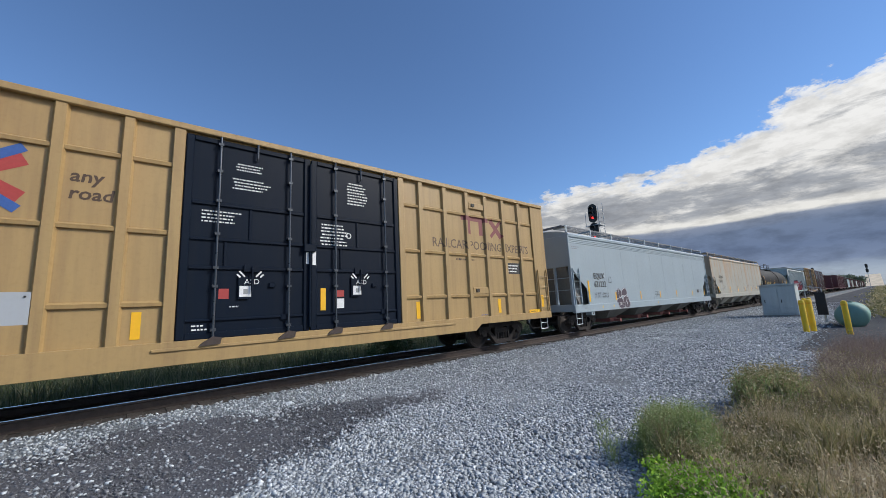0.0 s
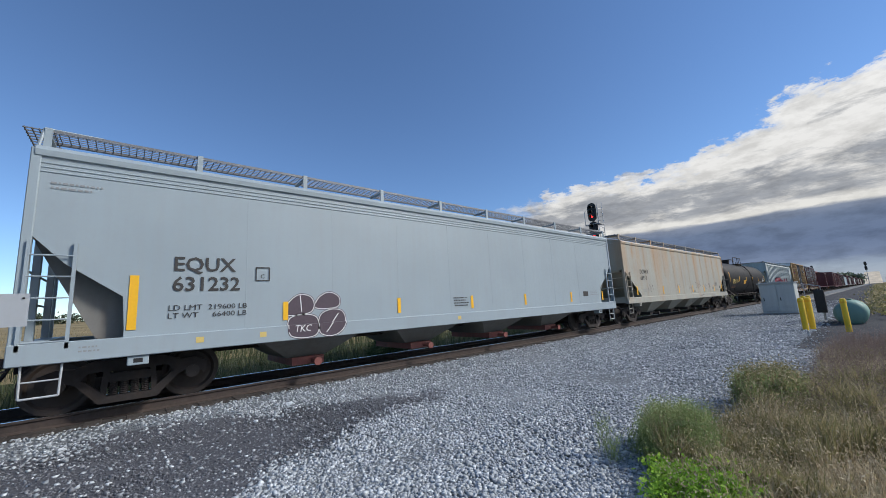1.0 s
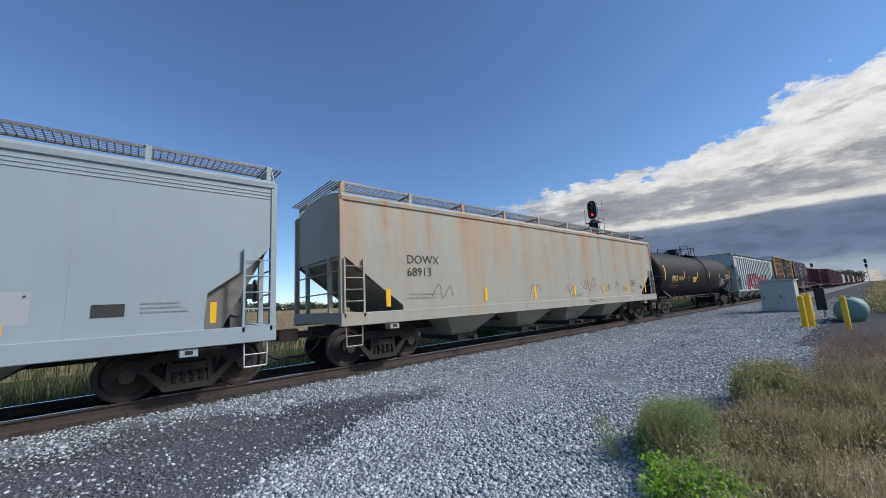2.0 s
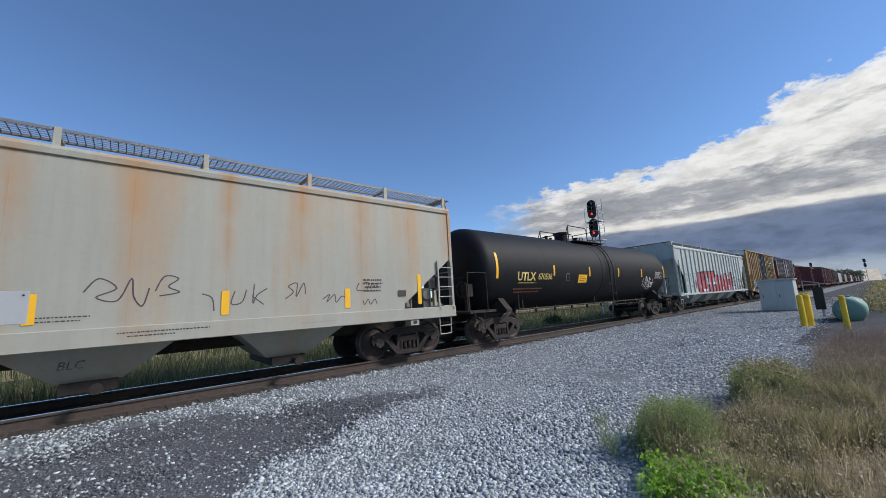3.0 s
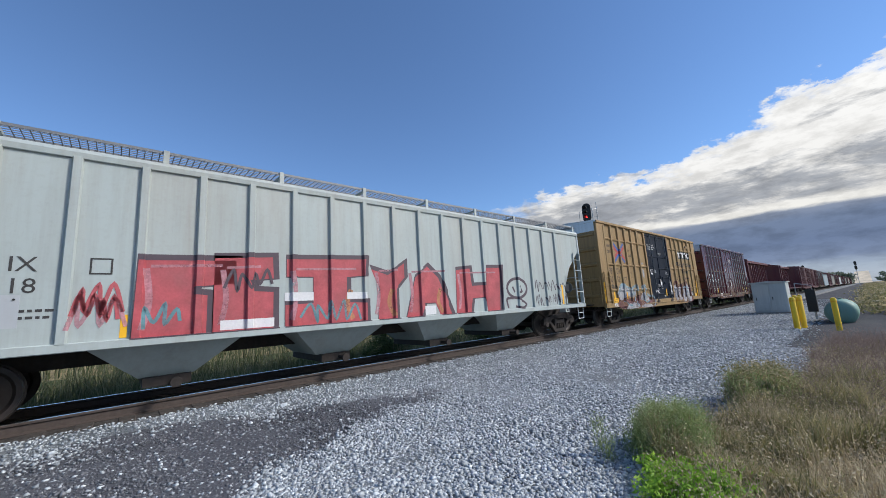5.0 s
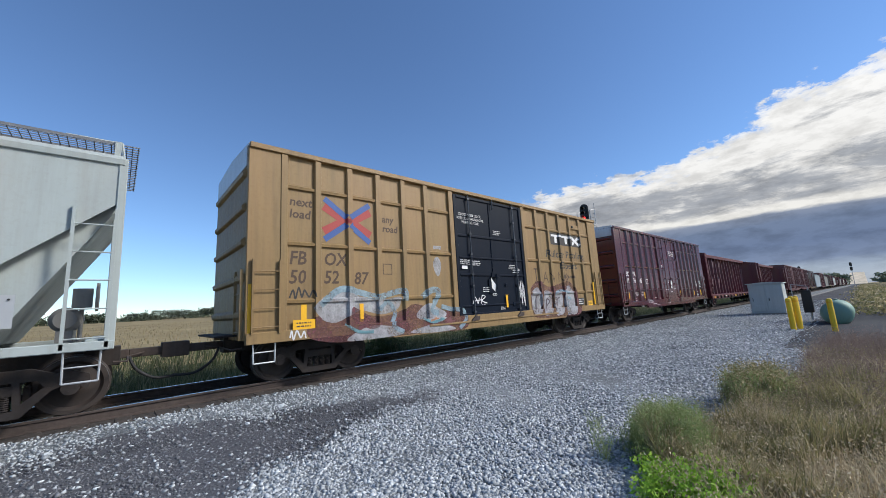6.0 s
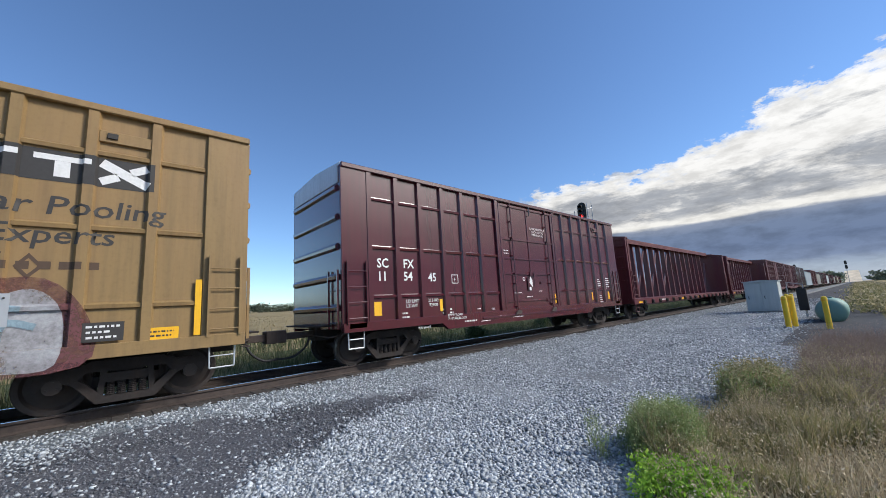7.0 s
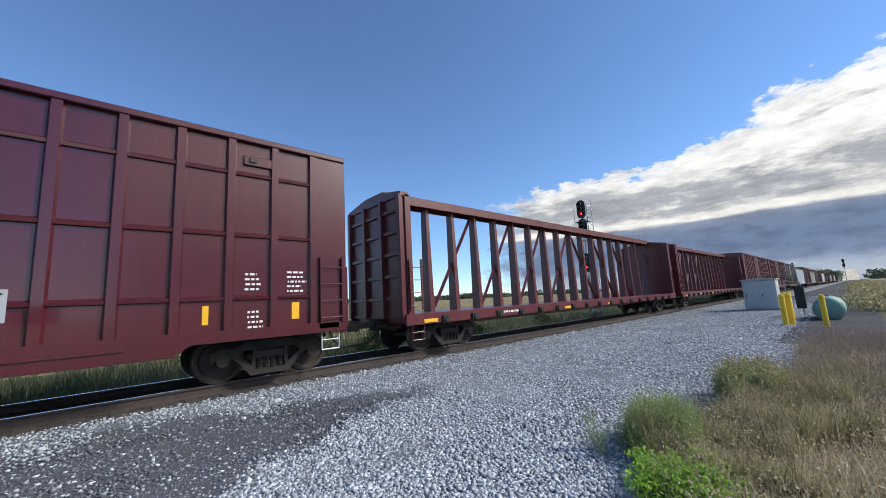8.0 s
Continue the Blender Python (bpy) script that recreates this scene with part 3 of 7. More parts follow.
            for z0, z1, f in mids if near else ():
                box_part("door_stile", (a + w * f - 0.025, a + w * f + 0.025, *inner(1.53, 1.555), z0, z1), door_mat, d, "", 0.01)
            rods = (0.18, 0.83) if leaves == 1 else (0.237, 0.80)
            for f in rods:
                x = a + w * f
                bm = bmesh.new()
                rod(bm, (x, s * 1.605, 0.93), (x, s * 1.605, roof - 0.13), 0.021, 8)
                for z in (1.15, 1.95, 2.30, 2.95, 3.60, 4.2, 4.75):
                    bx(bm, x - 0.045, x + 0.045, *inner(1.55, 1.63), z, z + 0.05)
                part("lock_rod", bm, LOCK_STEEL if near and door_mat is DOOR_BLUE else door_mat, d, "steel lock rod with brackets")
                bm = bmesh.new()
                prism(bm, [(x - 0.22, 0.90), (x + 0.12, 0.92), (x + 0.14, 1.03), (x, 1.06), (x - 0.16, 0.96)], *inner(1.55, 1.66))
                part("door_roller", bm, RUSTY, d)
            if near:
                rod_part("door_hook", [(a + w * 0.52, s * 1.60, roof - 0.12), (a + w * 0.52, s * 1.60, roof - 0.42), (a + w * 0.52, s * 1.56, roof - 0.46)], 0.02, LOCK_STEEL, d, "", 8)
                for x0, z0, wx, wz in ((0.40, 1.72, 0.20, 0.46), (0.64, 1.95, 0.12, 0.10), (0.74, 1.28, 0.14, 0.12)):
                    box_part("latch_box", (a + w * x0, a + w * x0 + wx, *inner(1.53, 1.575), z0, z0 + wz), door_mat, d, "", 0.01)
            bm = bmesh.new()
            bx(bm, a + w * 0.44, a + w * 0.56, *inner(1.56, 1.60), 2.26, 2.40)
            rod(bm, (a + w * 0.50, s * 1.62, 1.86), (a + w * 0.50, s * 1.62, 2.36), 0.018)
            part("door_handle", bm, door_mat, d)
        if leaves == 2 and near:
            mid = (dx0 + dx1) / 2
            box_part("door_lock", (mid - 0.16, mid + 0.10, min(s * 1.57, s * 1.64), max(s * 1.57, s * 1.64), 2.72, 2.90), door_mat, car, "lock box where the doors meet", 0.015)
            rod_part("lock_bar", [(mid - 0.02, s * 1.61, 1.1), (mid - 0.02, s * 1.61, roof - 0.3)], 0.025, door_mat, car, "", 8)
        box_part("door_track", (dx0 - 1.2 if leaves == 1 else dx0 - 0.3, dx1 + 1.8, min(s * 1.575, s * 1.63), max(s * 1.575, s * 1.63), 0.86, 0.915), body, car)
    # ends with pressed ribs
    for s in (-1, 1):
        x = s * h
        bm = bmesh.new()
        bx(bm, min(x, x + s * 0.02), max(x, x + s * 0.02), -1.5, 1.5, sill + 0.2, roof - 0.06)
        part("end_sheet", bm, body, car)
        if near:
            for i in range(5):
                z = sill + 0.72 + i * 0.74
                bm = bmesh.new()
                prism(bm, [(x, z - 0.12), (x + s * 0.09, z - 0.07), (x + s * 0.10, z + 0.02), (x, z + 0.10)], -1.40, 1.40)
                part("end_rib", bm, body, car, "", 0.012)
            if end_top:
                box_part("end_top_panel", (min(x + s * 0.02, x + s * 0.04), max(x + s * 0.02, x + s * 0.04), -1.45, 1.45, roof - 0.50, roof - 0.07), end_top, car, "bare metal top panel", 0)
            box_part("end_platform", (min(x + s * 0.02, x + s * 0.42), max(x + s * 0.02, x + s * 0.42), -1.0, 1.0, 1.02, 1.06), UNDER, car)
            ladder(car, h * s - s * 0.62, h * s - s * 0.10, -1.60, 1.05, 2.55, 4, body)
            bm = bmesh.new()
            for yy in (-1.45, -0.95):
                bx(bm, min(x + s * 0.05, x + s * 0.1), max(x + s * 0.05, x + s * 0.1), yy - 0.02, yy + 0.02, 0.95, 2.35)
            for i in range(4):
                rod(bm, (x + s * 0.08, -1.45, 1.1 + i * 0.38), (x + s * 0.08, -0.95, 1.1 + i * 0.38), 0.013)
            part("end_ladder", bm, body, car)
            stirrup(car, x - s * 0.36, -1.50, sill + 0.16, SILVER)
        coupler(car, x, s, near)
    if near:
        rod_part("brake_wheel_shaft", [(h, 0.6, 2.0), (h + 0.30, 0.6, 2.0)], 0.02, RUSTY, car)
        bm = bmesh.new()
        ring = [(h + 0.28, 0.6 + 0.28 * math.cos(a * 0.3927), 2.0 + 0.28 * math.sin(a * 0.3927)) for a in range(17)]
        bent(bm, ring, 0.016)
        for a in range(4):
            rod(bm, (h + 0.28, 0.6, 2.0), ring[a * 4], 0.012)
        part("brake_wheel", bm, RUSTY, car)
    for s in (-1, 1):
        truck(car, s * (h - truck_in), spin)
    bm = bmesh.new()
    bx(bm, -h + 1, h - 1, -0.35, 0.35, sill - 0.02, sill + 0.24)
    for i in range(7):
        x = -h + 3.2 + i * (L - 6.4) / 6
        bx(bm, x - 0.06, x + 0.06, -1.45, 1.45, sill, sill + 0.22)
    part("underframe", bm, UNDER, car)
    return car, c


# ---- covered hoppers ----


def hopper(name, label, u0, u1, body, slope, sill, top, walk_z, ribs=(), bays=4, bay_mat=None, roof_bead=True, near=True, spin=True, truck_in=1.37, foot=0.72, mesh_mat=None, bay_body=None, welds=None):
    """slope: (distance from the end, height) points of the side sheet's cut, from the end downwards."""
    c, L = (u0 + u1) / 2, u1 - u0
    h = L / 2
    car = begin(name, label, c)
    z0, z1 = sill
    SIDES[car.name] = ribbed_side([x - c for x in ribs], 0.075, 0.05, 1.535, 1.60, foot=(z1, 1.60))
    left = [(-h + a, z) for a, z in slope]
    right = [(h - a, z) for a, z in slope]
    outline = [(-h + slope[0][0], top)] + left + [(left[-1][0], z1 - 0.05), (right[-1][0], z1 - 0.05)] + right[::-1] + [(h - slope[0][0], top)]
    inner_foot = slope[-1][0] * foot
    inner = [(-h + 0.12, top - 0.02), (-h + 0.12, slope[0][1] - 0.08), (-h + inner_foot, z1 + 0.02), (-h + inner_foot + 0.3, z0), (h - inner_foot - 0.3, z0), (h - inner_foot, z1 + 0.02), (h - 0.12, slope[0][1] - 0.08), (h - 0.12, top - 0.02)]
    bm = bmesh.new()
    prism(bm, inner, -1.28, 1.28)
    # darker grey on the steep recessed sheets: shade put into their colour
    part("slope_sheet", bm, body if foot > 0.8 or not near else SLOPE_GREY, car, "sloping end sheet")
    for s in (-1, 1):
        bm = bmesh.new()
        prism(bm, outline, min(s * 1.50, s * 1.535), max(s * 1.50, s * 1.535))
        part("side_sheet", bm, body, car)
        if near and s < 0 and not ribs:
            for x in [u - c for u in welds] if welds else [-h + slope[-1][0] + i * (L - 2 * slope[-1][0]) / 9 for i in range(1, 9)]:
                box_part("weld_seam", (x - 0.010, x + 0.010, -1.5375, -1.535, z1, top - 0.30), body, car, bevel=0.001)
        for x in ribs:
            bm = bmesh.new()
            xx = x - c
            prism(bm, [(xx - 0.075, s * 1.53), (xx - 0.05, s * 1.60), (xx + 0.05, s * 1.60), (xx + 0.075, s * 1.53)], z1 - 0.02, top - 0.05, "z")
            part("side_rib", bm, body, car)
        box_part("side_sill", (-h, h, min(s * 1.46, s * 1.60), max(s * 1.46, s * 1.60), z0, z1), body, car, bevel=0.012)
        # eave bead
        bm = bmesh.new()
        prism(bm, [(s * 1.50, top - 0.10), (s * 1.575, top - 0.07), (s * 1.585, top + 0.02), (s * 1.54, top + 0.09), (s * 1.44, top + 0.12)], -h + 0.05, h - 0.05, "x")
        part("eave", bm, body, car)
        for dz in (0.17, 0.24, 0.31) if roof_bead and s < 0 else ():
                bm = bmesh.new()
                prism(bm, [(s * 1.53, top - dz - 0.02), (s * 1.548, top - dz - 0.012), (s * 1.548, top - dz + 0.004), (s * 1.53, top - dz + 0.012)], -h + 0.08, h - 0.08, "x")
                part("eave_bead", bm, body, car)
        for e in (-1, 1):
            x = e * (h - 0.06)
            box_part("corner_post", (x - 0.06, x + 0.06, min(s * 1.44, s * 1.56), max(s * 1.44, s * 1.56), z1 - 0.05, top + 0.05), body, car, bevel=0.012)
    bm = bmesh.new()
    arc = [(-1.52, top - 0.02)] + [(1.50 * math.sin(a * 0.3 - 1.2) / math.sin(1.2), top + 0.06 + 0.26 * math.cos((a * 0.3 - 1.2) * 1.25)) for a in range(9)] + [(1.52, top - 0.02)]
    prism(bm, arc, -h + 0.10, h - 0.10, "x")
    part("roof", bm, body, car, "arched roof")
    # inner end sheets and slope floors
    for e in (-1, 1):
        x = e * (h - 0.10)
        box_part("end_sheet", (x - 0.03, x + 0.03, -1.50, 1.50, slope[0][1], top), body, car, bevel=0.005)
        bm = bmesh.new()
        bx(bm, min(e * h, e * (h - 0.35)), max(e * h, e * (h - 0.35)), -1.50, 1.50, z0 + 0.05, z1 + 0.03)
        part("end_sill", bm, body, car, "", 0.01)
        if near:
            for y in (-0.75, 0.75):
                box_part("slope_strut", (x - 0.05, x + 0.05, y - 0.05, y + 0.05, z1, slope[0][1]), body, car)
            ladder(car, e * h - e * 0.10, e * h - e * 0.60, -1.57, z1 - 0.1, slope[0][1] - 0.1, 5, body)
            rod_part("end_handrail", [(e * (h - 0.02), -1.45, 2.3), (e * (h - 0.02), 1.45, 2.3)], 0.018, body, car)
            rod_part("end_handrail", [(e * (h - 0.02), -1.45, 1.8), (e * (h - 0.02), 1.45, 1.8)], 0.018, body, car)
            stirrup(car, e * (h - 0.36), -1.52, z0, SILVER if body is not CREAM else body, 0.42, 0.46)
            rod_part("top_bracket", [(e * (h - 0.06), -1.5, top + 0.05), (e * (h - 0.10), -1.42, walk_z), (e * (h - 0.8), -1.40, walk_z)], 0.02, body, car)
        coupler(car, e * h, e, near)
    # roof walk of open grating along both sides of the roof
    for s in (-1, 1):
        if s > 0 and not near:
            continue
        bm = bmesh.new()
        y0, y1 = (-1.42, -0.86) if s < 0 else (0.86, 1.42)
        n = 6 if near else 0
        for y in (y0, y1):
            bx(bm, -h + 0.1, h - 0.1, y - 0.012, y + 0.012, walk_z - 0.05, walk_z)
        if near:
            for i in range(n):
                y = y0 + (i + 0.5) * (y1 - y0) / n
                bx(bm, -h + 0.12, h - 0.12, y - 0.006, y + 0.006, walk_z - 0.020, walk_z - 0.008)
            m = int(L / 0.11)
            for i in range(m):
                x = -h + 0.14 + i * (L - 0.28) / m
                bx(bm, x - 0.007, x + 0.007, y0, y1, walk_z - 0.018, walk_z - 0.011)
        else:
            bx(bm, -h + 0.1, h - 0.1, y0, y1, walk_z - 0.03, walk_z)
        part("roof_walk", bm, mesh_mat or GRATE, car, "open steel grating walkway")
        k = int(L / 1.9)
        for i in range(k + 1):
            x = -h + 0.15 + i * (L - 0.3) / k
            bm = bmesh.new()
            y = s * 1.43
            bx(bm, x - 0.045, x + 0.045, min(y, y + s * 0.03), max(y, y + s * 0.03), top + 0.06, walk_z + 0.01)
            bx(bm, x - 0.03, x + 0.03, min(y, s * 0.86), max(y, s * 0.86), walk_z - 0.10, walk_z - 0.05)
            part("walk_bracket", bm, body, car)
    if near:
        for e in (-1, 1):
            bm = bmesh.new()
            for k in range(5):
                bx(bm, e * (h - 0.20) + k * e * 0.08 - 0.006, e * (h - 0.20) + k * e * 0.08 + 0.006, -1.42, 1.42, walk_z - 0.035, walk_z - 0.01)
            for k in range(24):
                y = -1.40 + k * 2.8 / 23
                bx(bm, min(e * (h - 0.22), e * (h + 0.14)), max(e * (h - 0.22), e * (h + 0.14)), y - 0.007, y + 0.007, walk_z - 0.03, walk_z - 0.012)
            part("end_walk", bm, GRATE, car, "open steel grating end walkway")
        bm = bmesh.new()
        xr = h - 0.62
        lathe(bm, [(-1.05, 0.0), (-1.05, 0.14), (-0.98, 0.20), (-0.35, 0.20), (-0.28, 0.14), (-0.28, 0.0)], 18, "y", (xr, 0, z1 + 0.36))
        part("air_reservoir", bm, SLOPE_GREY, car, "grey brake air reservoir on the end platform", smooth=True)
        bm = bmesh.new()
        rod(bm, (xr + 0.18, -0.95, z1), (xr + 0.18, -0.95, z1 + 0.72), 0.03, 8)
        bx(bm, xr + 0.06, xr + 0.30, -1.08, -0.84, z1 + 0.55, z1 + 0.86)
        rod(bm, (xr + 0.34, -0.96, z1 + 0.72), (xr + 0.38, -0.96, z1 + 0.72), 0.24, 16)
        bx(bm, xr - 0.1, xr + 0.1, -1.0, -0.3, z1, z1 + 0.2)
        part("brake_gear", bm, SLOPE_GREY, car, "hand brake housing and valve")
    # discharge bays
    span = L - 2 * (truck_in + 1.5)
    for i in range(bays):
        x = -span / 2 + (i + 0.5) * span / bays
        w = min(span / bays * 0.46, 1.12)
        bm = bmesh.new()
        v = [bm.verts.new(p) for p in ((x - w, -1.40, z0 + 0.02), (x + w, -1.40, z0 + 0.02), (x + w, 1.40, z0 + 0.02), (x - w, 1.40, z0 + 0.02),
                                       (x - 0.42, -0.80, 0.42), (x + 0.42, -0.80, 0.42), (x + 0.42, 0.80, 0.42), (x - 0.42, 0.80, 0.42))]
        for f in ((0, 1, 5, 4), (1, 2, 6, 5), (2, 3, 7, 6), (3, 0, 4, 7), (4, 5, 6, 7), (3, 2, 1, 0)):
            bm.faces.new([v[j] for j in f])
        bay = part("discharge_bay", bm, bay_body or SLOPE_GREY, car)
        bm = bmesh.new()
        bx(bm, x - 0.36, x + 0.36, -0.95, 0.95, 0.26, 0.43)
        rod(bm, (x + 0.1, -1.22, 0.33), (x + 0.1, -0.9, 0.33), 0.05, 8)
        rod(bm, (x + 0.1, -1.28, 0.33), (x + 0.1, -1.22, 0.33), 0.09, 10)
        part("outlet_gate", bm, bay_mat or UNDER, bay)
    if near:
        for e in (-1, 1):
            bm = bmesh.new()
            x = e * (h - 1.45)
            bx(bm, x - 0.14, x + 0.14, -1.56, -1.30, z0 - 0.15, z0)
            pad = part("jacking_pad", bm, body, car, "", 0.01)
            flat("pad_hole", [rect(x - 0.06, x + 0.06, z0 - 0.11, z0 - 0.04)], HOSE, pad, -1.564)
    for s in (-1, 1):
        truck(car, s * (h - truck_in), spin)
    bm = bmesh.new()
    bx(bm, -h + 0.4, h - 0.4, -0.30, 0.30, 0.70, z0 + 0.02)
    part("centre_sill", bm, UNDER, car)
    return car, c


# ---- tank car ----


def tank_car(name, label, u0, u1, t0, t1, near=True, spin=True, mat=None, truck_x=None):
    c = (u0 + u1) / 2
    h = (u1 - u0) / 2
    car = begin(name, label, c)
    mat = mat or TANK_BLACK
    R, zc = 1.52, 2.50
    a, b = t0 - c, t1 - c
    prof = [(a, 0.0)] + [(a + 0.60 * (1 - math.cos(k * math.pi / 16)), R * math.sin(k * math.pi / 16) ** 0.62) for k in range(1, 8)]
    prof += [(a + 0.66, R), (a + 0.68, R)]
    seams = [a + 0.68 + (b - a - 1.36) * f for f in (0.2, 0.4, 0.6, 0.8)]
    tail = [(b - (p - a), r) for p, r in prof[:10]][::-1]
    bm = bmesh.new()
    lathe(bm, prof + tail, 64, "x", (0, 0, zc))
    part("tank", bm, mat, car, "", smooth=True)
    for s in seams:
        bm = bmesh.new()
        lathe(bm, [(s - 0.014, R - 0.002), (s - 0.008, R + 0.003), (s + 0.008, R + 0.003), (s + 0.014, R - 0.002)], 64, "x", (0, 0, zc))
        part("weld_seam", bm, mat, car)
    wrap = (zc, R + 0.006)
    # saddles, stub sills, end platforms, bolsters
    for s in (-1, 1):
        x = s * (h - 1.85)
        bm = bmesh.new()
        bx(bm, min(s * h, s * (h - 3.6)), max(s * h, s * (h - 3.6)), -0.32, 0.32, 0.70, 1.04)
        part("stub_sill", bm, UNDER, car)
        bm = bmesh.new()
        prism(bm, [(-1.46, 0.96), (1.46, 0.96), (1.46, 1.06), (1.10, 1.45), (0.6, 1.12), (-0.6, 1.12), (-1.10, 1.45), (-1.46, 1.06)], x - 0.14, x + 0.14, "x")
        part("saddle", bm, UNDER, car)
        box_part("end_platform", (min(s * h, s * (h - 1.2)), max(s * h, s * (h - 1.2)), -1.46, 1.46, 1.02, 1.10), UNDER, car)
        rod_part("end_handrail", spline([(s * (h - 0.75), -1.50, 1.08), (s * (h - 0.75), -1.50, 2.12), (s * (h - 0.70), -1.48, 2.28), (s * (h - 0.1), -1.42, 2.28), (s * (h - 0.02), -1.40, 2.20), (s * (h - 0.02), -1.40, 1.08)], 3), 0.017, UNDER, car)
        rod_part("end_handrail", [(s * (h - 0.02), -1.40, 2.15), (s * (h - 0.02), 1.40, 2.15), (s * (h - 0.02), 1.40, 1.08)], 0.022, UNDER, car)
        stirrup(car, s * (h - 0.4), -1.48, 1.02, UNDER, 0.42, 0.5)
        rod_part("grab_bar", [(s * (h - 2.3), -1.50, 1.0), (s * (h - 2.3), -1.52, 1.55)], 0.026, UNDER, car)
        coupler(car, s * h, s, near)
        truck(car, truck_x[0 if s < 0 else 1] - c if truck_x else x, spin)
    if not near:
        return car, c
    bm = bmesh.new()
    rod(bm, (-h + 2.8, -0.985, 1.01), (h - 2.8, -0.985, 1.01), 0.03, 8)
    part("side_rail", bm, UNDER, car, "dark pipe rail along the tank's foot")
    bm = bmesh.new()
    rod(bm, (-h + 3.0, -0.6, 0.84), (h - 3.0, -0.6, 0.84), 0.022, 6)
    for i in range(9):
        x = -h + 3.2 + i * (2 * h - 6.4) / 8
        bx(bm, x - 0.03, x + 0.03, -0.64, -0.56, 0.82, 1.16)
        if i % 4 == 0:
            bx(bm, x - 0.02, x + 0.02, -1.00, -0.97, 0.98, 1.40)
    part("brake_pipe", bm, UNDER, car)
    # manway, platform and railing on top
    m = 60.86 - c
    bm = bmesh.new()
    lathe(bm, [(3.95, 0.0), (3.95, 0.31), (4.36, 0.31), (4.36, 0.36), (4.43, 0.36), (4.46, 0.28), (4.48, 0.0)], 20, "z", (m, 0, 0))
    part("manway", bm, mat, car, "", smooth=True)
    for dx, r, z in ((-1.1, 0.07, 4.18), (1.5, 0.10, 4.28), (-0.75, 0.05, 4.12)):
        bm = bmesh.new()
        rod(bm, (m + dx, 0.1, 3.95), (m + dx, 0.1, z), r, 10)
        rod(bm, (m + dx, 0.1, z), (m + dx, 0.1, z + 0.05), r * 1.4, 10)
        part("valve", bm, mat, car)
    box_part("platform", (m - 0.3, m + 2.4, -0.95, -0.45, 3.90, 3.94), UNDER, car)
    box_part("platform", (m - 0.3, m + 2.4, 0.45, 0.95, 3.90, 3.94), UNDER, car)
    zt = 4.62
    for pts in [q for y in (-0.75, 0.75) for q in (
                [(m - 0.80, y, 3.80), (m - 0.80, y, 4.25), (m - 0.60, y, zt), (m + 0.95, y, zt), (m + 1.06, y, zt - 0.10), (m + 1.10, y, 3.90)],
                [(m - 0.60, y, 3.85), (m - 0.60, y, zt)], [(m - 0.80, y, 4.22), (m - 0.35, y, 4.20)], [(m + 0.35, y, 3.95), (m + 0.40, y, 4.12), (m + 0.62, y, 4.12), (m + 0.66, y, 3.92)],
                [(m + 1.12, y, 4.05), (m + 1.62, y, 4.08), (m + 1.68, y, 4.48), (m + 1.80, y, 4.58), (m + 2.40, y, zt), (m + 2.40, y, 3.75)])] + [
                [(m - 0.80, -0.75, 4.25), (m - 0.80, 0.75, 4.25)], [(m + 2.40, -0.75, zt), (m + 2.40, 0.75, zt)]]:
        rod_part("railing", pts, 0.022, UNDER, car)
    # side ladder down from the platform, following the shell
    bm = bmesh.new()
    for x in (m + 1.20, m + 1.57):
        pts = [(x, -(R + 0.10) * math.cos(t), zc + (R + 0.10) * math.sin(t)) for t in [1.05 - k * 0.16 for k in range(8)]] + [(x, -1.62, 1.3), (x, -1.60, 0.85)]
        bent(bm, pts, 0.02)
    for k in range(10):
        t = 0.95 - k * 0.17
        y, z = (-(R + 0.10) * math.cos(t), zc + (R + 0.10) * math.sin(t)) if t > -0.5 else (-1.60, 1.75 - (k - 8) * 0.33)
        rod(bm, (m + 1.20, y, z), (m + 1.57, y, z), 0.015)
    part("ladder", bm, UNDER, car)
    # reinforcing band under the platform
    bm = bmesh.new()
    lathe(bm, [(m + 0.7, R + 0.003), (m + 0.71, R + 0.012), (m + 2.1, R + 0.012), (m + 2.11, R + 0.003)], 64, "x", (0, 0, zc))
    part("shell_band", bm, mat, car, "", smooth=True)
    # brake stand
    bm = bmesh.new()
    bx(bm, -h + 0.30, -h + 0.42, -1.05, -0.92, 1.1, 1.95)
    bx(bm, -h + 0.22, -h + 0.50, -1.12, -0.86, 1.55, 1.95)
    ring = [(-h + 0.16, -0.98 + 0.26 * math.cos(k * 0.3927), 1.78 + 0.26 * math.sin(k * 0.3927)) for k in range(17)]
    bent(bm, ring, 0.015)
    for k in range(4):
        rod(bm, (-h + 0.2, -0.98, 1.78), ring[k * 4], 0.012)
    part("brake_stand", bm, UNDER, car)
    return car, c


# ---- centre-beam flat car ----


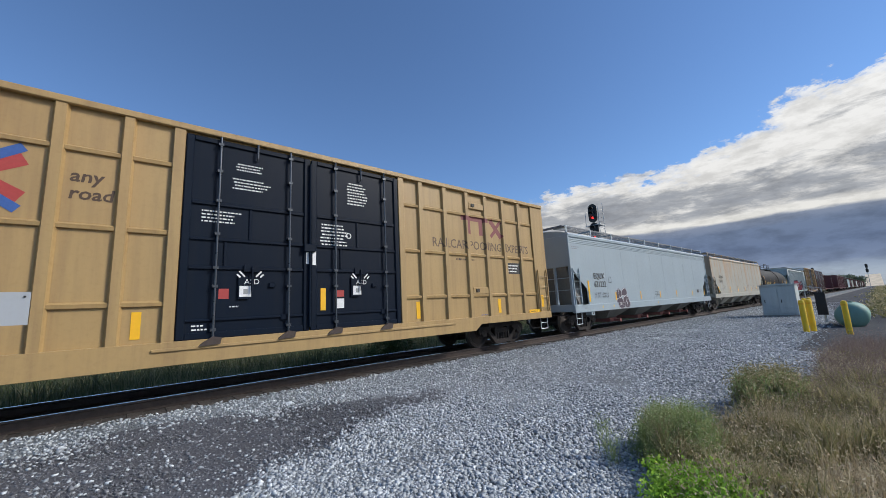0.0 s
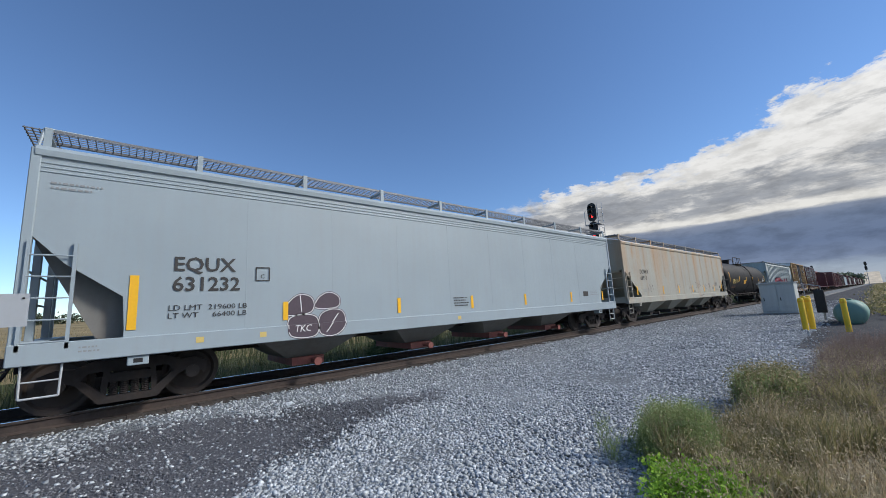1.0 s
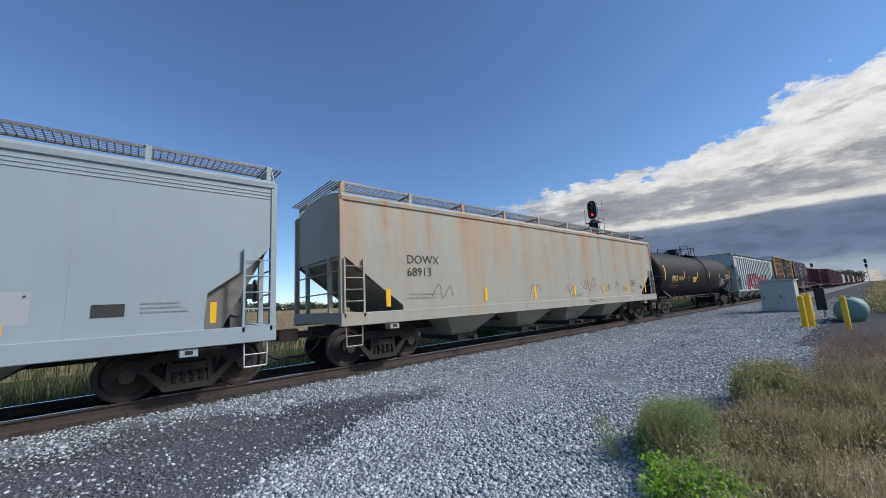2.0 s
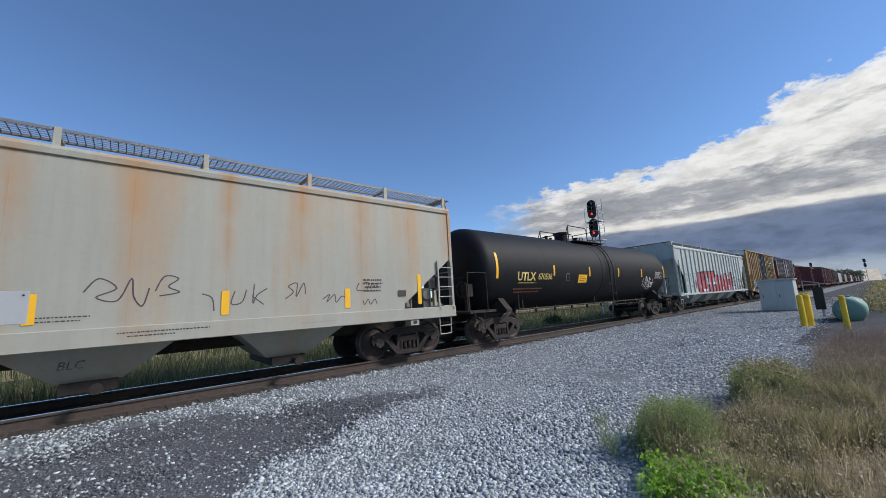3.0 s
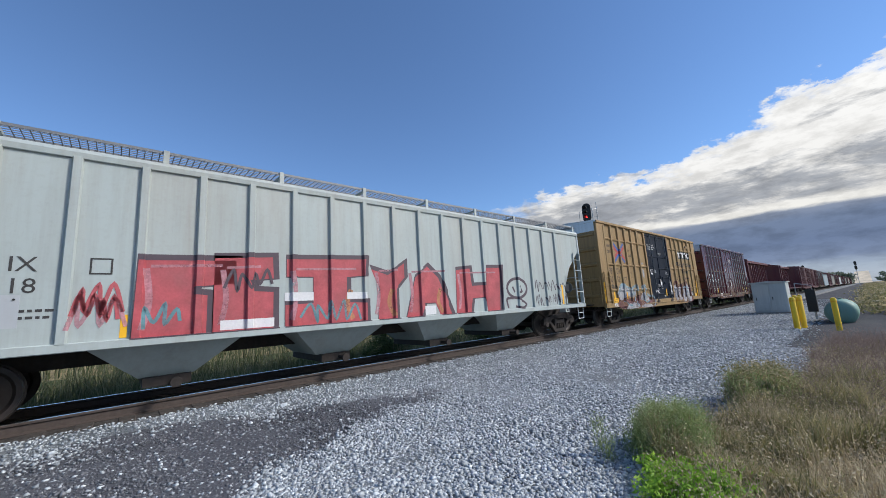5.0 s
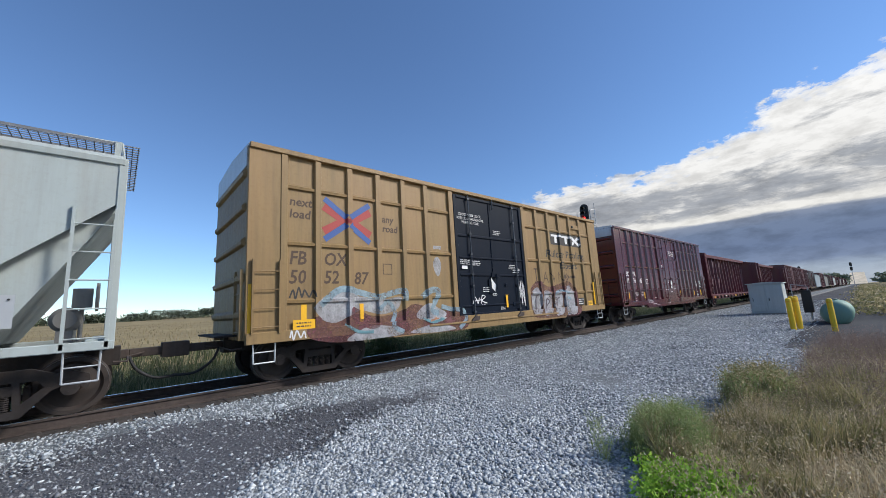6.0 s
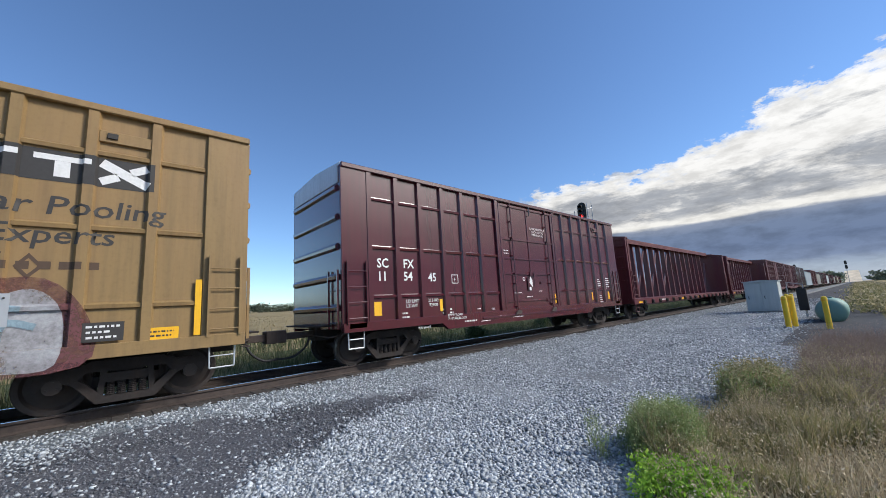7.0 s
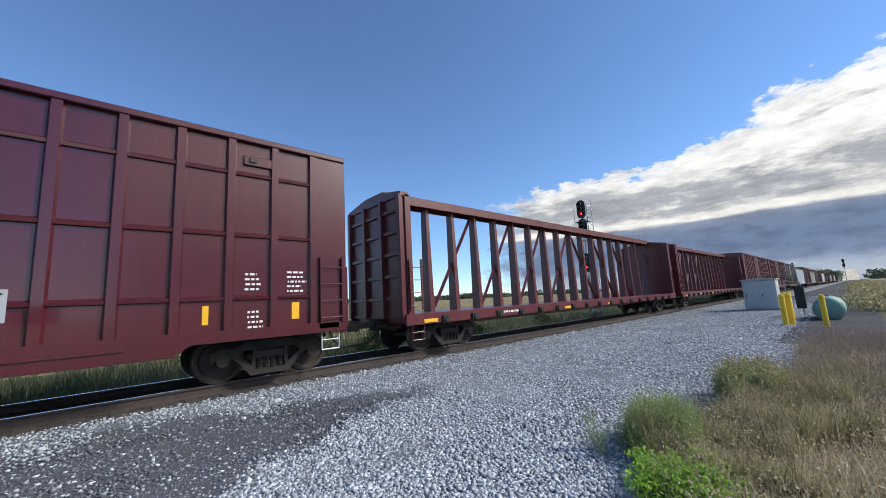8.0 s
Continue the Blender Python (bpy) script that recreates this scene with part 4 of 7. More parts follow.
def centerbeam(name, label, u0, u1, mat, near=True, spin=True):
    c, h = (u0 + u1) / 2, (u1 - u0) / 2
    car = begin(name, label, c)
    bm = bmesh.new()
    bx(bm, -h, h, -1.46, 1.46, 1.00, 1.10)
    bx(bm, -h + 0.5, h - 0.5, -0.35, 0.35, 0.62, 1.0)
    n = 22
    for i in range(n + 1):
        x = -h + 0.2 + i * (2 * h - 0.4) / n
        bx(bm, x - 0.05, x + 0.05, -1.44, 1.44, 0.84, 1.0)
    part("deck", bm, mat, car)
    for s in (-1, 1):
        box_part("side_sill", (-h, h, min(s * 1.46, s * 1.54), max(s * 1.46, s * 1.54), 0.80, 1.10), mat, car)
        for i in range(17):
            x = -h + 1.4 + i * (2 * h - 2.8) / 16
            bm = bmesh.new()
            rod(bm, (x, s * 1.50, 0.88), (x, s * 1.64, 0.88), 0.085, 8)
            bx(bm, x - 0.13, x + 0.13, min(s * 1.52, s * 1.60), max(s * 1.52, s * 1.60), 0.78, 1.0)
            part("strap_winch", bm, UNDER, car)
    top = 4.86
    box_part("top_chord", (-h + 0.2, h - 0.2, -0.30, 0.30, top - 0.16, top), mat, car, bevel=0.02)
    bm = bmesh.new()
    for s in (-1, 1):
        bx(bm, -h + 0.3, h - 0.3, s * 0.30 - 0.02, s * 0.30 + 0.02, top - 0.30, top - 0.14)
    part("chord_flange", bm, mat, car)
    xs = [127.92 - 136.95 + 1.2 * i for i in range(0, 16)]
    for i, x in enumerate(xs):
        bm = bmesh.new()
        a = [bm.verts.new((x + px, py, 1.08)) for px, py in ((-0.09, -0.19), (0.09, -0.19), (0.09, 0.19), (-0.09, 0.19))]
        b = [bm.verts.new((x + px, py, top - 0.15)) for px, py in ((-0.06, -0.13), (0.06, -0.13), (0.06, 0.13), (-0.06, 0.13))]
        bm.faces.new(a)
        bm.faces.new(b)
        for k in range(4):
            bm.faces.new((a[k], a[(k + 1) % 4], b[(k + 1) % 4], b[k]))
        part("beam_post", bm, mat, car)
    for i in range(0, 14, 2):
        p, q = (xs[i] + 0.15, xs[i + 2] - 0.08) if i < 7 else (xs[i + 2] - 0.15, xs[i] + 0.08)
        bm = bmesh.new()
        rod(bm, (p, 0, 1.1), (q, 0, top - 0.25), 0.075, 4)
        part("diagonal", bm, mat, car)
    for e in (-1, 1):
        bm = bmesh.new()
        rod(bm, (e * (h - 1.35), 0, 1.1), (e * (h - 0.3), 0, 3.9), 0.075, 4)
        part("diagonal", bm, mat, car)
    for e in (-1, 1):
        x = e * (h - 0.12)
        box_part("bulkhead", (x - 0.08, x + 0.08, -1.45, 1.45, 1.05, 4.48), mat, car)
        bm = bmesh.new()
        prism(bm, [(-1.50, 4.40), (1.50, 4.40), (1.50, 4.52), (0.4, 4.72), (-0.4, 4.72), (-1.50, 4.52)], x - 0.14, x + 0.14, "x")
        part("bulkhead_cap", bm, mat, car)
        for y in (-1.42, -0.48, 0.48, 1.42):
            box_part("bulkhead_post", (min(x + e * 0.06, x + e * 0.20), max(x + e * 0.06, x + e * 0.20), y - 0.07, y + 0.07, 1.0, 4.45), mat, car)
        for k in range(5):
            z = 1.5 + k * 0.62
            box_part("bulkhead_rib", (min(x + e * 0.06, x + e * 0.15), max(x + e * 0.06, x + e * 0.15), -1.4, 1.4, z, z + 0.10), mat, car)
        for s in (-1, 1):
            box_part("bulkhead_flange", (min(x, x - e * 0.20), max(x, x - e * 0.20), min(s * 1.42, s * 1.50), max(s * 1.42, s * 1.50), 1.05, 4.46), mat, car)
        if near:
            stirrup(car, x - e * 0.3, -1.5, 0.82, mat)
            ladder(car, x - e * 0.05, x - e * 0.45, -1.54, 1.2, 2.6, 4, mat)
        coupler(car, e * h, e, near)
        truck(car, e * (h - 1.95), spin)
    return car, c


TAN_TAGGED = paint("worn_tan_paint", (0.255, 0.165, 0.065), 0.55, (0.09, 0.055, 0.032), 0.45, 0.25)
DARK_CLIP = plain("dark_card_clip", (0.03, 0.025, 0.02), 0.6)

# ---- the train, from its head to its tail ----


def strip(car, c, u, z0, z1, w=0.10, mat=None, y=-1.605):
    flat("reflective_strip", [rect(u - c - w / 2, u - c + w / 2, z0, z1)], mat or REFLECT, car, y, "yellow reflective strip")


def route_board(car, x0, x1, z):
    b = box_part("route_board", (x0, x1, -1.555, -1.50, z, z + 0.20), next(o for o in car.children if o.name.startswith("body")).data.materials[0], car)
    box_part("card_clip", (x0 + 0.10, x0 + 0.24, -1.585, -1.555, z + 0.06, z + 0.16), DARK_CLIP, b)


def build_train():
    # tan boxcar with a pair of blue-black plug doors
    posts = [-5.0, -4.1, -3.3, -2.5, -1.80, -1.03, -0.19, 6.13, 7.03, 7.95, 8.80, 9.68, 10.55]
    car, c = boxcar("boxcar", "tan ribbed boxcar with two blue-black plug doors", -6.0, 12.0, TAN, (0.62, 5.37, 2), DOOR_BLUE, posts, truck_in=2.24, sill=0.68, roof=5.06)
    lettering("lettering", "any\nroad", -0.86 - c, 3.62, 0.29, BROWN_INK, car, -1.505, shear=0.12, bold=0.006)
    arrows(car, -1.97 - c, 3.62)
    drape(lettering("lettering", "RAILCAR POOLING EXPERTS", 6.53 - c, 3.24, 0.385, FADED_INK, car, bold=0.004, width=4.48), car)
    route_board(car, 8.05 - c, 8.72 - c, 4.44)
    route_board(car, 8.05 - c, 8.72 - c, 1.72)
    for q in ([rect(7.72 - c, 8.92 - c, 4.04, 4.18)], [rect(7.95 - c, 8.12 - c, 3.60, 4.04)], [rect(8.50 - c, 8.67 - c, 3.60, 4.04)], stroke([(9.05 - c, 4.16), (9.57 - c, 3.60)], 0.18),
              stroke([(9.57 - c, 4.16), (9.33 - c, 3.93)], 0.12), stroke([(9.28 - c, 3.82), (9.05 - c, 3.60)], 0.12)):
        drape(flat("emblem", q, PLUM_INK, car, label="faded plum bar of the emblem"), car)
    bars("small_print", 9.78 - c, 10.4 - c, 2.42, 2.72, 3, WHITE_INK, flat("notice_board", [rect(9.75 - c, 10.45 - c, 2.38, 2.76)], INK, car, -1.506), -1.509, 4)
    bars("small_print", 7.4 - c, 8.3 - c, 2.72, 2.86, 1, BROWN_INK, car, -1.506, 9)
    for x in (0.1, 5.95, 9.25):
        strip(car, c, x, 1.10, 1.55, 0.13, y=-1.508)
    strip(car, c, 11.55, 1.20, 1.62, 0.20, y=-1.56)
    flat("notice_plate", [rect(10.7 - c, 11.4 - c, 0.95, 1.13)], REFLECT, car, -1.585)
    bars("small_print", 10.78 - c, 11.3 - c, 0.98, 1.10, 2, INK, car, -1.588, 5)
    for k, (x0, x1, z0, z1, n) in enumerate(((1.46, 2.12, 4.32, 4.50, 3), (1.42, 2.16, 3.92, 4.18, 4), (0.88, 1.64, 3.19, 3.46, 4), (3.90, 4.50, 3.95, 4.54, 8), (3.22, 3.98, 2.90, 3.44, 7), (0.86, 1.12, 1.16, 1.30, 2), (1.45, 1.62, 1.56, 1.62, 1))):
        bars("door_notice", x0 - c, x1 - c, z0, z1, n, WHITE_INK, car, -1.534, 20 + k)
    flat("door_notice", stroke([(3.93 - c + 0.06 * math.cos(k * 0.5236), 3.18 + 0.06 * math.sin(k * 0.5236)) for k in range(13)], 0.02), WHITE_INK, car, -1.534, "white ring mark")
    for x in (1.63, 4.03):
        lettering("lettering", "ASD", x + 0.06 - c, 2.06, 0.15, WHITE_INK, car, -1.579)
        flat("door_sticker", [rect(x - 0.02 - c, x + 0.19 - c, 1.77, 1.98)], WHITE_INK, car, -1.579)
        flat("sticker_print", [rect(x + 0.05 - c, x + 0.13 - c, 1.82, 1.92)], GREY_INK, car, -1.581)
        for t in (-1, 1):
            flat("door_sticker", stroke([(x + 0.17 + t * 0.10 - c, 2.16), (x + 0.17 + t * 0.20 - c, 2.27)], 0.03) + stroke([(x + 0.17 + t * 0.18 - c, 2.15), (x + 0.17 + t * 0.24 - c, 2.21)], 0.03), WHITE_INK, car, -1.579)
    flat("door_sticker", [rect(1.27 - c, 1.44 - c, 1.74, 1.93)], RED_INK, car, -1.535)
    flat("door_sticker", [rect(3.59 - c, 3.80 - c, 1.73, 1.88)], RED_INK, car, -1.535)
    flat("door_sticker", [rect(3.59 - c, 3.80 - c, 1.47, 1.69)], WHITE_INK, car, -1.535)
    flat("door_sticker", [rect(2.90 - c, 2.97 - c, 2.46, 2.76)], WHITE_INK, car, -1.575)
    flat("door_sticker", [rect(3.04 - c, 3.12 - c, 2.44, 2.76)], WHITE_INK, car, -1.575)
    strip(car, c, 3.30, 1.44, 1.93, 0.12, y=-1.536)
    bars("small_print", 8.35 - c, 8.75 - c, 1.04, 1.10, 1, BLUE_INK, car, -1.504, 27)
    # pale grey covered hopper
    car, c = hopper("covered_hopper", "pale grey smooth-sided covered hopper with dark flower scrawl", 13.72, 32.3, WHITE_CAR, [(0.10, 2.78), (0.48, 2.36), (1.20, 1.83), (1.24, 1.30)],
                    (0.86, 1.17), 4.10, 4.52, bays=4, bay_mat=GATE_RED)
    lettering("lettering", "EQUX\n631232", 15.56 - c, 2.20, 0.36, INK, car, -1.548, bold=0.006, stretch=1.0)
    lettering("lettering", "LD LMT  219600 LB\nLT WT     66400 LB", 15.52 - c, 1.54, 0.135, INK, car, -1.548, stretch=1.12)
    bm_ = flat("notice_frame", stroke([(16.92 - c, 2.10), (17.17 - c, 2.10), (17.17 - c, 2.36), (16.92 - c, 2.36), (16.92 - c, 2.10)], 0.02), INK, car, -1.548)
    lettering("lettering", "C", 17.0 - c, 2.18, 0.12, INK, bm_, -1.548)
    strip(car, c, 15.05, 1.28, 2.18, 0.12, y=-1.548)
    for x in (17.5, 20.32, 22.97, 25.6, 28.6, 31.2):
        strip(car, c, x, 1.28, 1.66, 0.10, y=-1.548)
    bars("small_print", 22.2 - c, 22.85 - c, 1.35, 1.65, 4, INK, car, -1.548, 3)
    flat("notice_board", [rect(29.55 - c, 29.95 - c, 1.48, 1.68)], INK, car, -1.548)
    bars("small_print", 30.1 - c, 30.9 - c, 1.5, 1.72, 3, GREY_INK, car, -1.548, 6)
    bars("small_print", 13.95 - c, 14.6 - c, 3.5, 3.66, 2, GREY_INK, car, -1.548, 7)
    bars("small_print", 14.45 - c, 14.75 - c, 0.98, 1.10, 2, GREY_INK, car, -1.604, 8)
    for x in (15.95, 17.0, 22.3):
        flat("sill_mark", [rect(x - c, x + 0.12 - c, 0.98, 1.08)], GOLD_INK, car, -1.604)
    shapes = (((17.53, 1.38), (17.55, 1.62), (17.78, 1.80), (18.03, 1.74), (18.10, 1.55), (17.98, 1.40)), ((18.12, 1.52), (18.22, 1.74), (18.46, 1.84), (18.68, 1.72), (18.66, 1.52), (18.38, 1.48)),
              ((17.55, 1.10), (17.60, 0.95), (17.84, 0.89), (18.12, 0.93), (18.20, 1.16), (18.12, 1.33), (17.82, 1.38), (17.58, 1.30)), ((18.20, 1.20), (18.22, 0.96), (18.46, 0.88), (18.70, 0.96), (18.83, 1.18), (18.76, 1.40), (18.52, 1.46), (18.28, 1.38)))
    for k, q in enumerate(shapes):
        ring = blob([(x - c, z) for x, z in q])
        drape(flat("spray_petal", [ring], SPRAY, car, label="dark sprayed flower petal"), car, 0.004)
        drape(flat("spray_outline", stroke(ring + ring[:1], 0.045), SPRAY, car), car, 0.0055)
        drape(flat("spray_outline", stroke(ring[2:] + ring[:1], 0.016), WHITE_INK, car), car, 0.007)
    drape(flat("spray_outline", stroke([(17.80 - c, 1.78), (17.83 - c, 1.44)], 0.02), WHITE_INK, car), car, 0.007)
    drape(flat("spray_outline", stroke([(18.36 - c, 0.97), (18.66 - c, 1.36)], 0.02), WHITE_INK, car), car, 0.007)
    drape(lettering("spray_tag", "TKC", 17.66 - c, 1.08, 0.20, WHITE_INK, car, shear=0.2, stretch=0.9), car, 0.0085)
    for x, z0, z1 in ((17.95, 0.70, 0.90), (18.6, 0.74, 0.88)):
        drape(flat("spray_drip", [rect(x - c, x + 0.02 - c, max(z0, 0.87), z1 + 0.08)], SPRAY, car), car, 0.0045)
    # cream covered hopper with rust runs
    car, c = hopper("covered_hopper", "cream-grey covered hopper with rust runs and scrawls", 33.7, 52.25, CREAM, [(0.08, 2.68), (1.15, 1.86), (1.75, 1.42)],
                    (1.00, 1.30), 4.10, 4.52, bays=4, foot=1.25, roof_bead=False, bay_body=CREAM, welds=[50.71 - 1.43 * i for i in range(11)])
    lettering("lettering", "DOWX\n68913", 35.6 - c, 2.45, 0.34, INK, car, -1.548)
    bars("small_print", 35.6 - c, 36.9 - c, 1.55, 1.75, 2, GREY_INK, car, -1.548, 12)
    for x in (35.0, 38.6, 41.2, 43.9, 46.4, 48.9):
        strip(car, c, x, 1.40, 1.85, 0.13, y=-1.548)
    strip(car, c, 51.0, 1.40, 2.20, 0.12, y=-1.548)
    bars("small_print", 49.3 - c, 49.95 - c, 1.75, 2.1, 4, INK, car, -1.548, 13)
    flat("notice_board", [rect(50.3 - c, 50.55 - c, 1.62, 1.78)], INK, car, -1.548)
    scrawls = (((44.45, 1.86), (44.62, 2.08), (44.84, 1.92), (44.60, 1.78), (44.86, 1.72), (45.02, 2.08), (45.06, 1.78), (45.18, 1.62), (45.26, 1.92)), ((45.34, 1.86), (45.46, 2.12), (45.66, 2.08), (45.52, 1.94), (45.68, 1.84), (45.40, 1.78)),
               ((46.02, 1.80), (46.18, 1.72), (46.22, 1.48)), ((46.56, 1.84), (46.50, 1.60), (46.68, 1.62), (46.76, 1.86)), ((46.90, 1.98), (46.88, 1.60), (46.96, 1.76), (47.14, 1.88)), ((46.86, 1.74), (47.08, 1.56)),
               ((47.50, 1.66), (47.66, 1.80), (47.56, 1.92), (47.74, 1.98), (47.72, 1.70), (47.88, 1.98), (47.92, 1.74)), ((48.30, 1.62), (48.46, 1.72), (48.40, 1.56), (48.58, 1.72), (48.62, 1.54), (48.76, 1.68), (48.90, 1.58)),
               ((49.20, 1.98), (49.14, 1.82), (49.30, 1.80)), ((49.34, 1.98), (49.46, 1.98), (49.40, 1.80)), ((49.50, 1.84), (49.58, 1.98), (49.64, 1.86), (49.72, 1.98)), ((49.30, 1.56), (49.34, 1.46), (49.44, 1.58), (49.50, 1.46), (49.62, 1.58), (49.68, 1.46)),
               ((40.9, 1.58), (41.1, 1.94), (41.2, 1.60), (41.4, 1.92), (41.6, 1.62)), ((36.4, 1.6), (36.7, 1.95), (36.8, 1.55), (37.1, 1.9), (37.2, 1.6)), ((43.2, 1.6), (43.4, 1.85), (43.5, 1.6), (43.8, 1.8)))
    for q in scrawls:
        flat("scrawl", stroke(spline([(x - c, z) for x, z in q], 5), 0.022), SPRAY, car, -1.5375)
    for x0, x1, z in ((43.55, 44.9, 1.47), (43.6, 44.7, 1.41), (44.85, 46.2, 1.17), (45.0, 45.9, 1.11)):
        bars("small_print", x0 - c, x1 - c, z, z + 0.05, 1, INK, car, -1.604 if z < 1.3 else -1.5375, int(x0 * 10))
    lettering("lettering", "BLC", 44.2 - c, 0.74, 0.18, INK, car, -1.30, shear=0.2)
    bars("small_print", 47.8 - c, 48.8 - c, 1.11, 1.17, 1, GREY_INK, car, -1.604, 14)
    # black tank car
    car, c = tank_car("tank_car", "black general-service tank car with gold lettering", 52.95, 70.10, 53.45, 69.65, truck_x=(54.75, 68.3))
    W = (2.50, 1.527)
    lettering("lettering", "UTLX", 55.36 - c, 2.16, 0.42, GOLD_INK, car, wrap=W, bold=0.012)
    lettering("lettering", "670536", 56.58 - c, 2.16, 0.33, GOLD_INK, car, wrap=W, bold=0.004, stretch=0.92)
    bars("small_print", 55.36 - c, 56.5 - c, 1.90, 1.98, 1, GOLD_INK, car, seed=15, wrap=W)
    bars("small_print", 55.2 - c, 57.3 - c, 1.52, 1.78, 2, RUST_INK, car, seed=16, wrap=W)

    def band(x, z0, z1, w):
        bm = bmesh.new()
        k = 8
        for i in range(k):
            q = []
            for xx, z in ((x - w, z0 + (z1 - z0) * i / k), (x + w, z0 + (z1 - z0) * i / k), (x + w, z0 + (z1 - z0) * (i + 1) / k), (x - w, z0 + (z1 - z0) * (i + 1) / k)):
                t = (z - 2.5) / 1.527
                q.append(bm.verts.new((xx, -1.527 * math.cos(t), 2.5 + 1.527 * math.sin(t))))
            bm.faces.new(q)
        return bm
    part("reflective_strip", band(54.28 - c, 2.10, 2.98, 0.055), REFLECT, car, "yellow reflective strip")
    for x in (57.62, 60.38, 63.19, 65.92):
        part("reflective_strip", band(x - c, 2.2, 2.62, 0.05), REFLECT, car, "yellow reflective strip")
    part("reflective_strip", band(69.1 - c, 2.15, 2.85, 0.055), REFLECT, car, "yellow reflective strip")
    part("notice_plate", band(59.80 - c, 1.92, 2.27, 0.35), REFLECT, car, "yellow notice plate")
    bars("small_print", 59.54 - c, 60.06 - c, 1.98, 2.21, 3, RUST_INK, car, seed=17, wrap=(2.5, 1.530))
    bars("data_table", 67.75 - c, 68.75 - c, 2.14, 2.46, 7, CHALK, car, seed=18, wrap=W)
    for z in (2.12, 2.47):
        part("table_rule", band(68.25 - c, z, z + 0.012, 0.52), CHALK, car)
    for x in (67.73, 68.25, 68.5, 68.77):
        part("table_rule", band(x - c, 2.12, 2.482, 0.006), CHALK, car)
    lines = (((66.20, 2.12), (66.12, 1.98), (66.24, 1.86), (66.12, 1.70)), ((66.41, 1.60), (66.45, 1.92), (66.50, 2.17), (66.56, 2.20), (66.60, 1.98), (66.61, 1.59), (66.66, 1.80), (66.74, 2.16), (66.78, 1.91), (66.83, 1.50)),
             ((66.83, 1.50), (66.91, 1.57), (66.95, 2.04), (66.97, 2.18), (67.01, 1.90), (67.08, 1.60)), ((67.15, 2.14), (67.11, 1.83), (67.10, 1.56), (67.21, 1.45), (67.33, 1.65), (67.32, 1.86)), ((67.32, 1.86), (67.13, 1.89), (67.13, 1.66), (67.36, 1.63), (67.50, 1.64), (67.46, 1.88), (67.14, 1.78)),
             ((67.40, 2.09), (67.49, 1.57)), ((67.34, 1.83), (67.64, 1.87)))
    for q in lines:
        bm = bmesh.new()
        for quad in stroke(spline([(x - c, z) for x, z in q], 5), 0.034):
            bm.faces.new([bm.verts.new((x, -1.532 * math.cos((z - 2.5) / 1.532), 2.5 + 1.532 * math.sin((z - 2.5) / 1.532))) for x, z in quad])
        part("chalk_scrawl", bm, CHALK, car, "white chalk scrawl")
    p = part("notice_frame", band(58.62 - c, 2.02, 2.30, 0.13), GREY_INK, car)
    part("frame_face", band(58.62 - c, 2.035, 2.285, 0.115), TANK_BLACK, p).location.y = -0.004
    for k, (x0, z0) in enumerate(((58.0, 1.62), (58.25, 1.62), (58.6, 1.62))):
        tag_scribble("faded_scrawl", x0 - c, x0 + 0.5 - c, z0, z0 + 0.38, 2, 0.03, UNDER, car, seed=200 + k, wrap=(2.5, 1.53))
    flat("placard_frame", [[(68.54 - c, 1.22), (68.78 - c, 1.46), (68.54 - c, 1.70), (68.30 - c, 1.46)]], UNDER, car, -1.53, "diamond placard holder")
    box_part("placard_post", (68.50 - c, 68.58 - c, -1.525, -1.49, 1.0, 1.5), UNDER, car)
    # grey ribbed covered hopper with red scrawl
    ribs = [72.62 + 0.86 * i for i in range(19)]
    car, c = hopper("covered_hopper", "grey-green ribbed covered hopper with red spray letters", 71.22, 90.0, GREY_CAR, [(0.10, 3.40), (1.42, 2.22), (1.46, 1.15)],
                    (1.02, 1.16), 4.16, 4.52, ribs=ribs, bays=4, roof_bead=False, bay_body=GREY_CAR, foot=0.95)
    lettering("lettering", "RO\n584", 72.82 - c, 2.18, 0.32, INK, car, -1.54)
    lettering("lettering", "IX\n18", 73.72 - c, 2.18, 0.32, INK, car, -1.54)
    strip(car, c, 72.78, 1.16, 1.95, 0.09, y=-1.54)
    strip(car, c, 75.05, 1.18, 1.55, 0.09, y=-1.54)
    strip(car, c, 88.25, 1.2, 1.95, 0.10, y=-1.605)
    strip(car, c, 83.0, 1.2, 1.6, 0.09, y=-1.54)
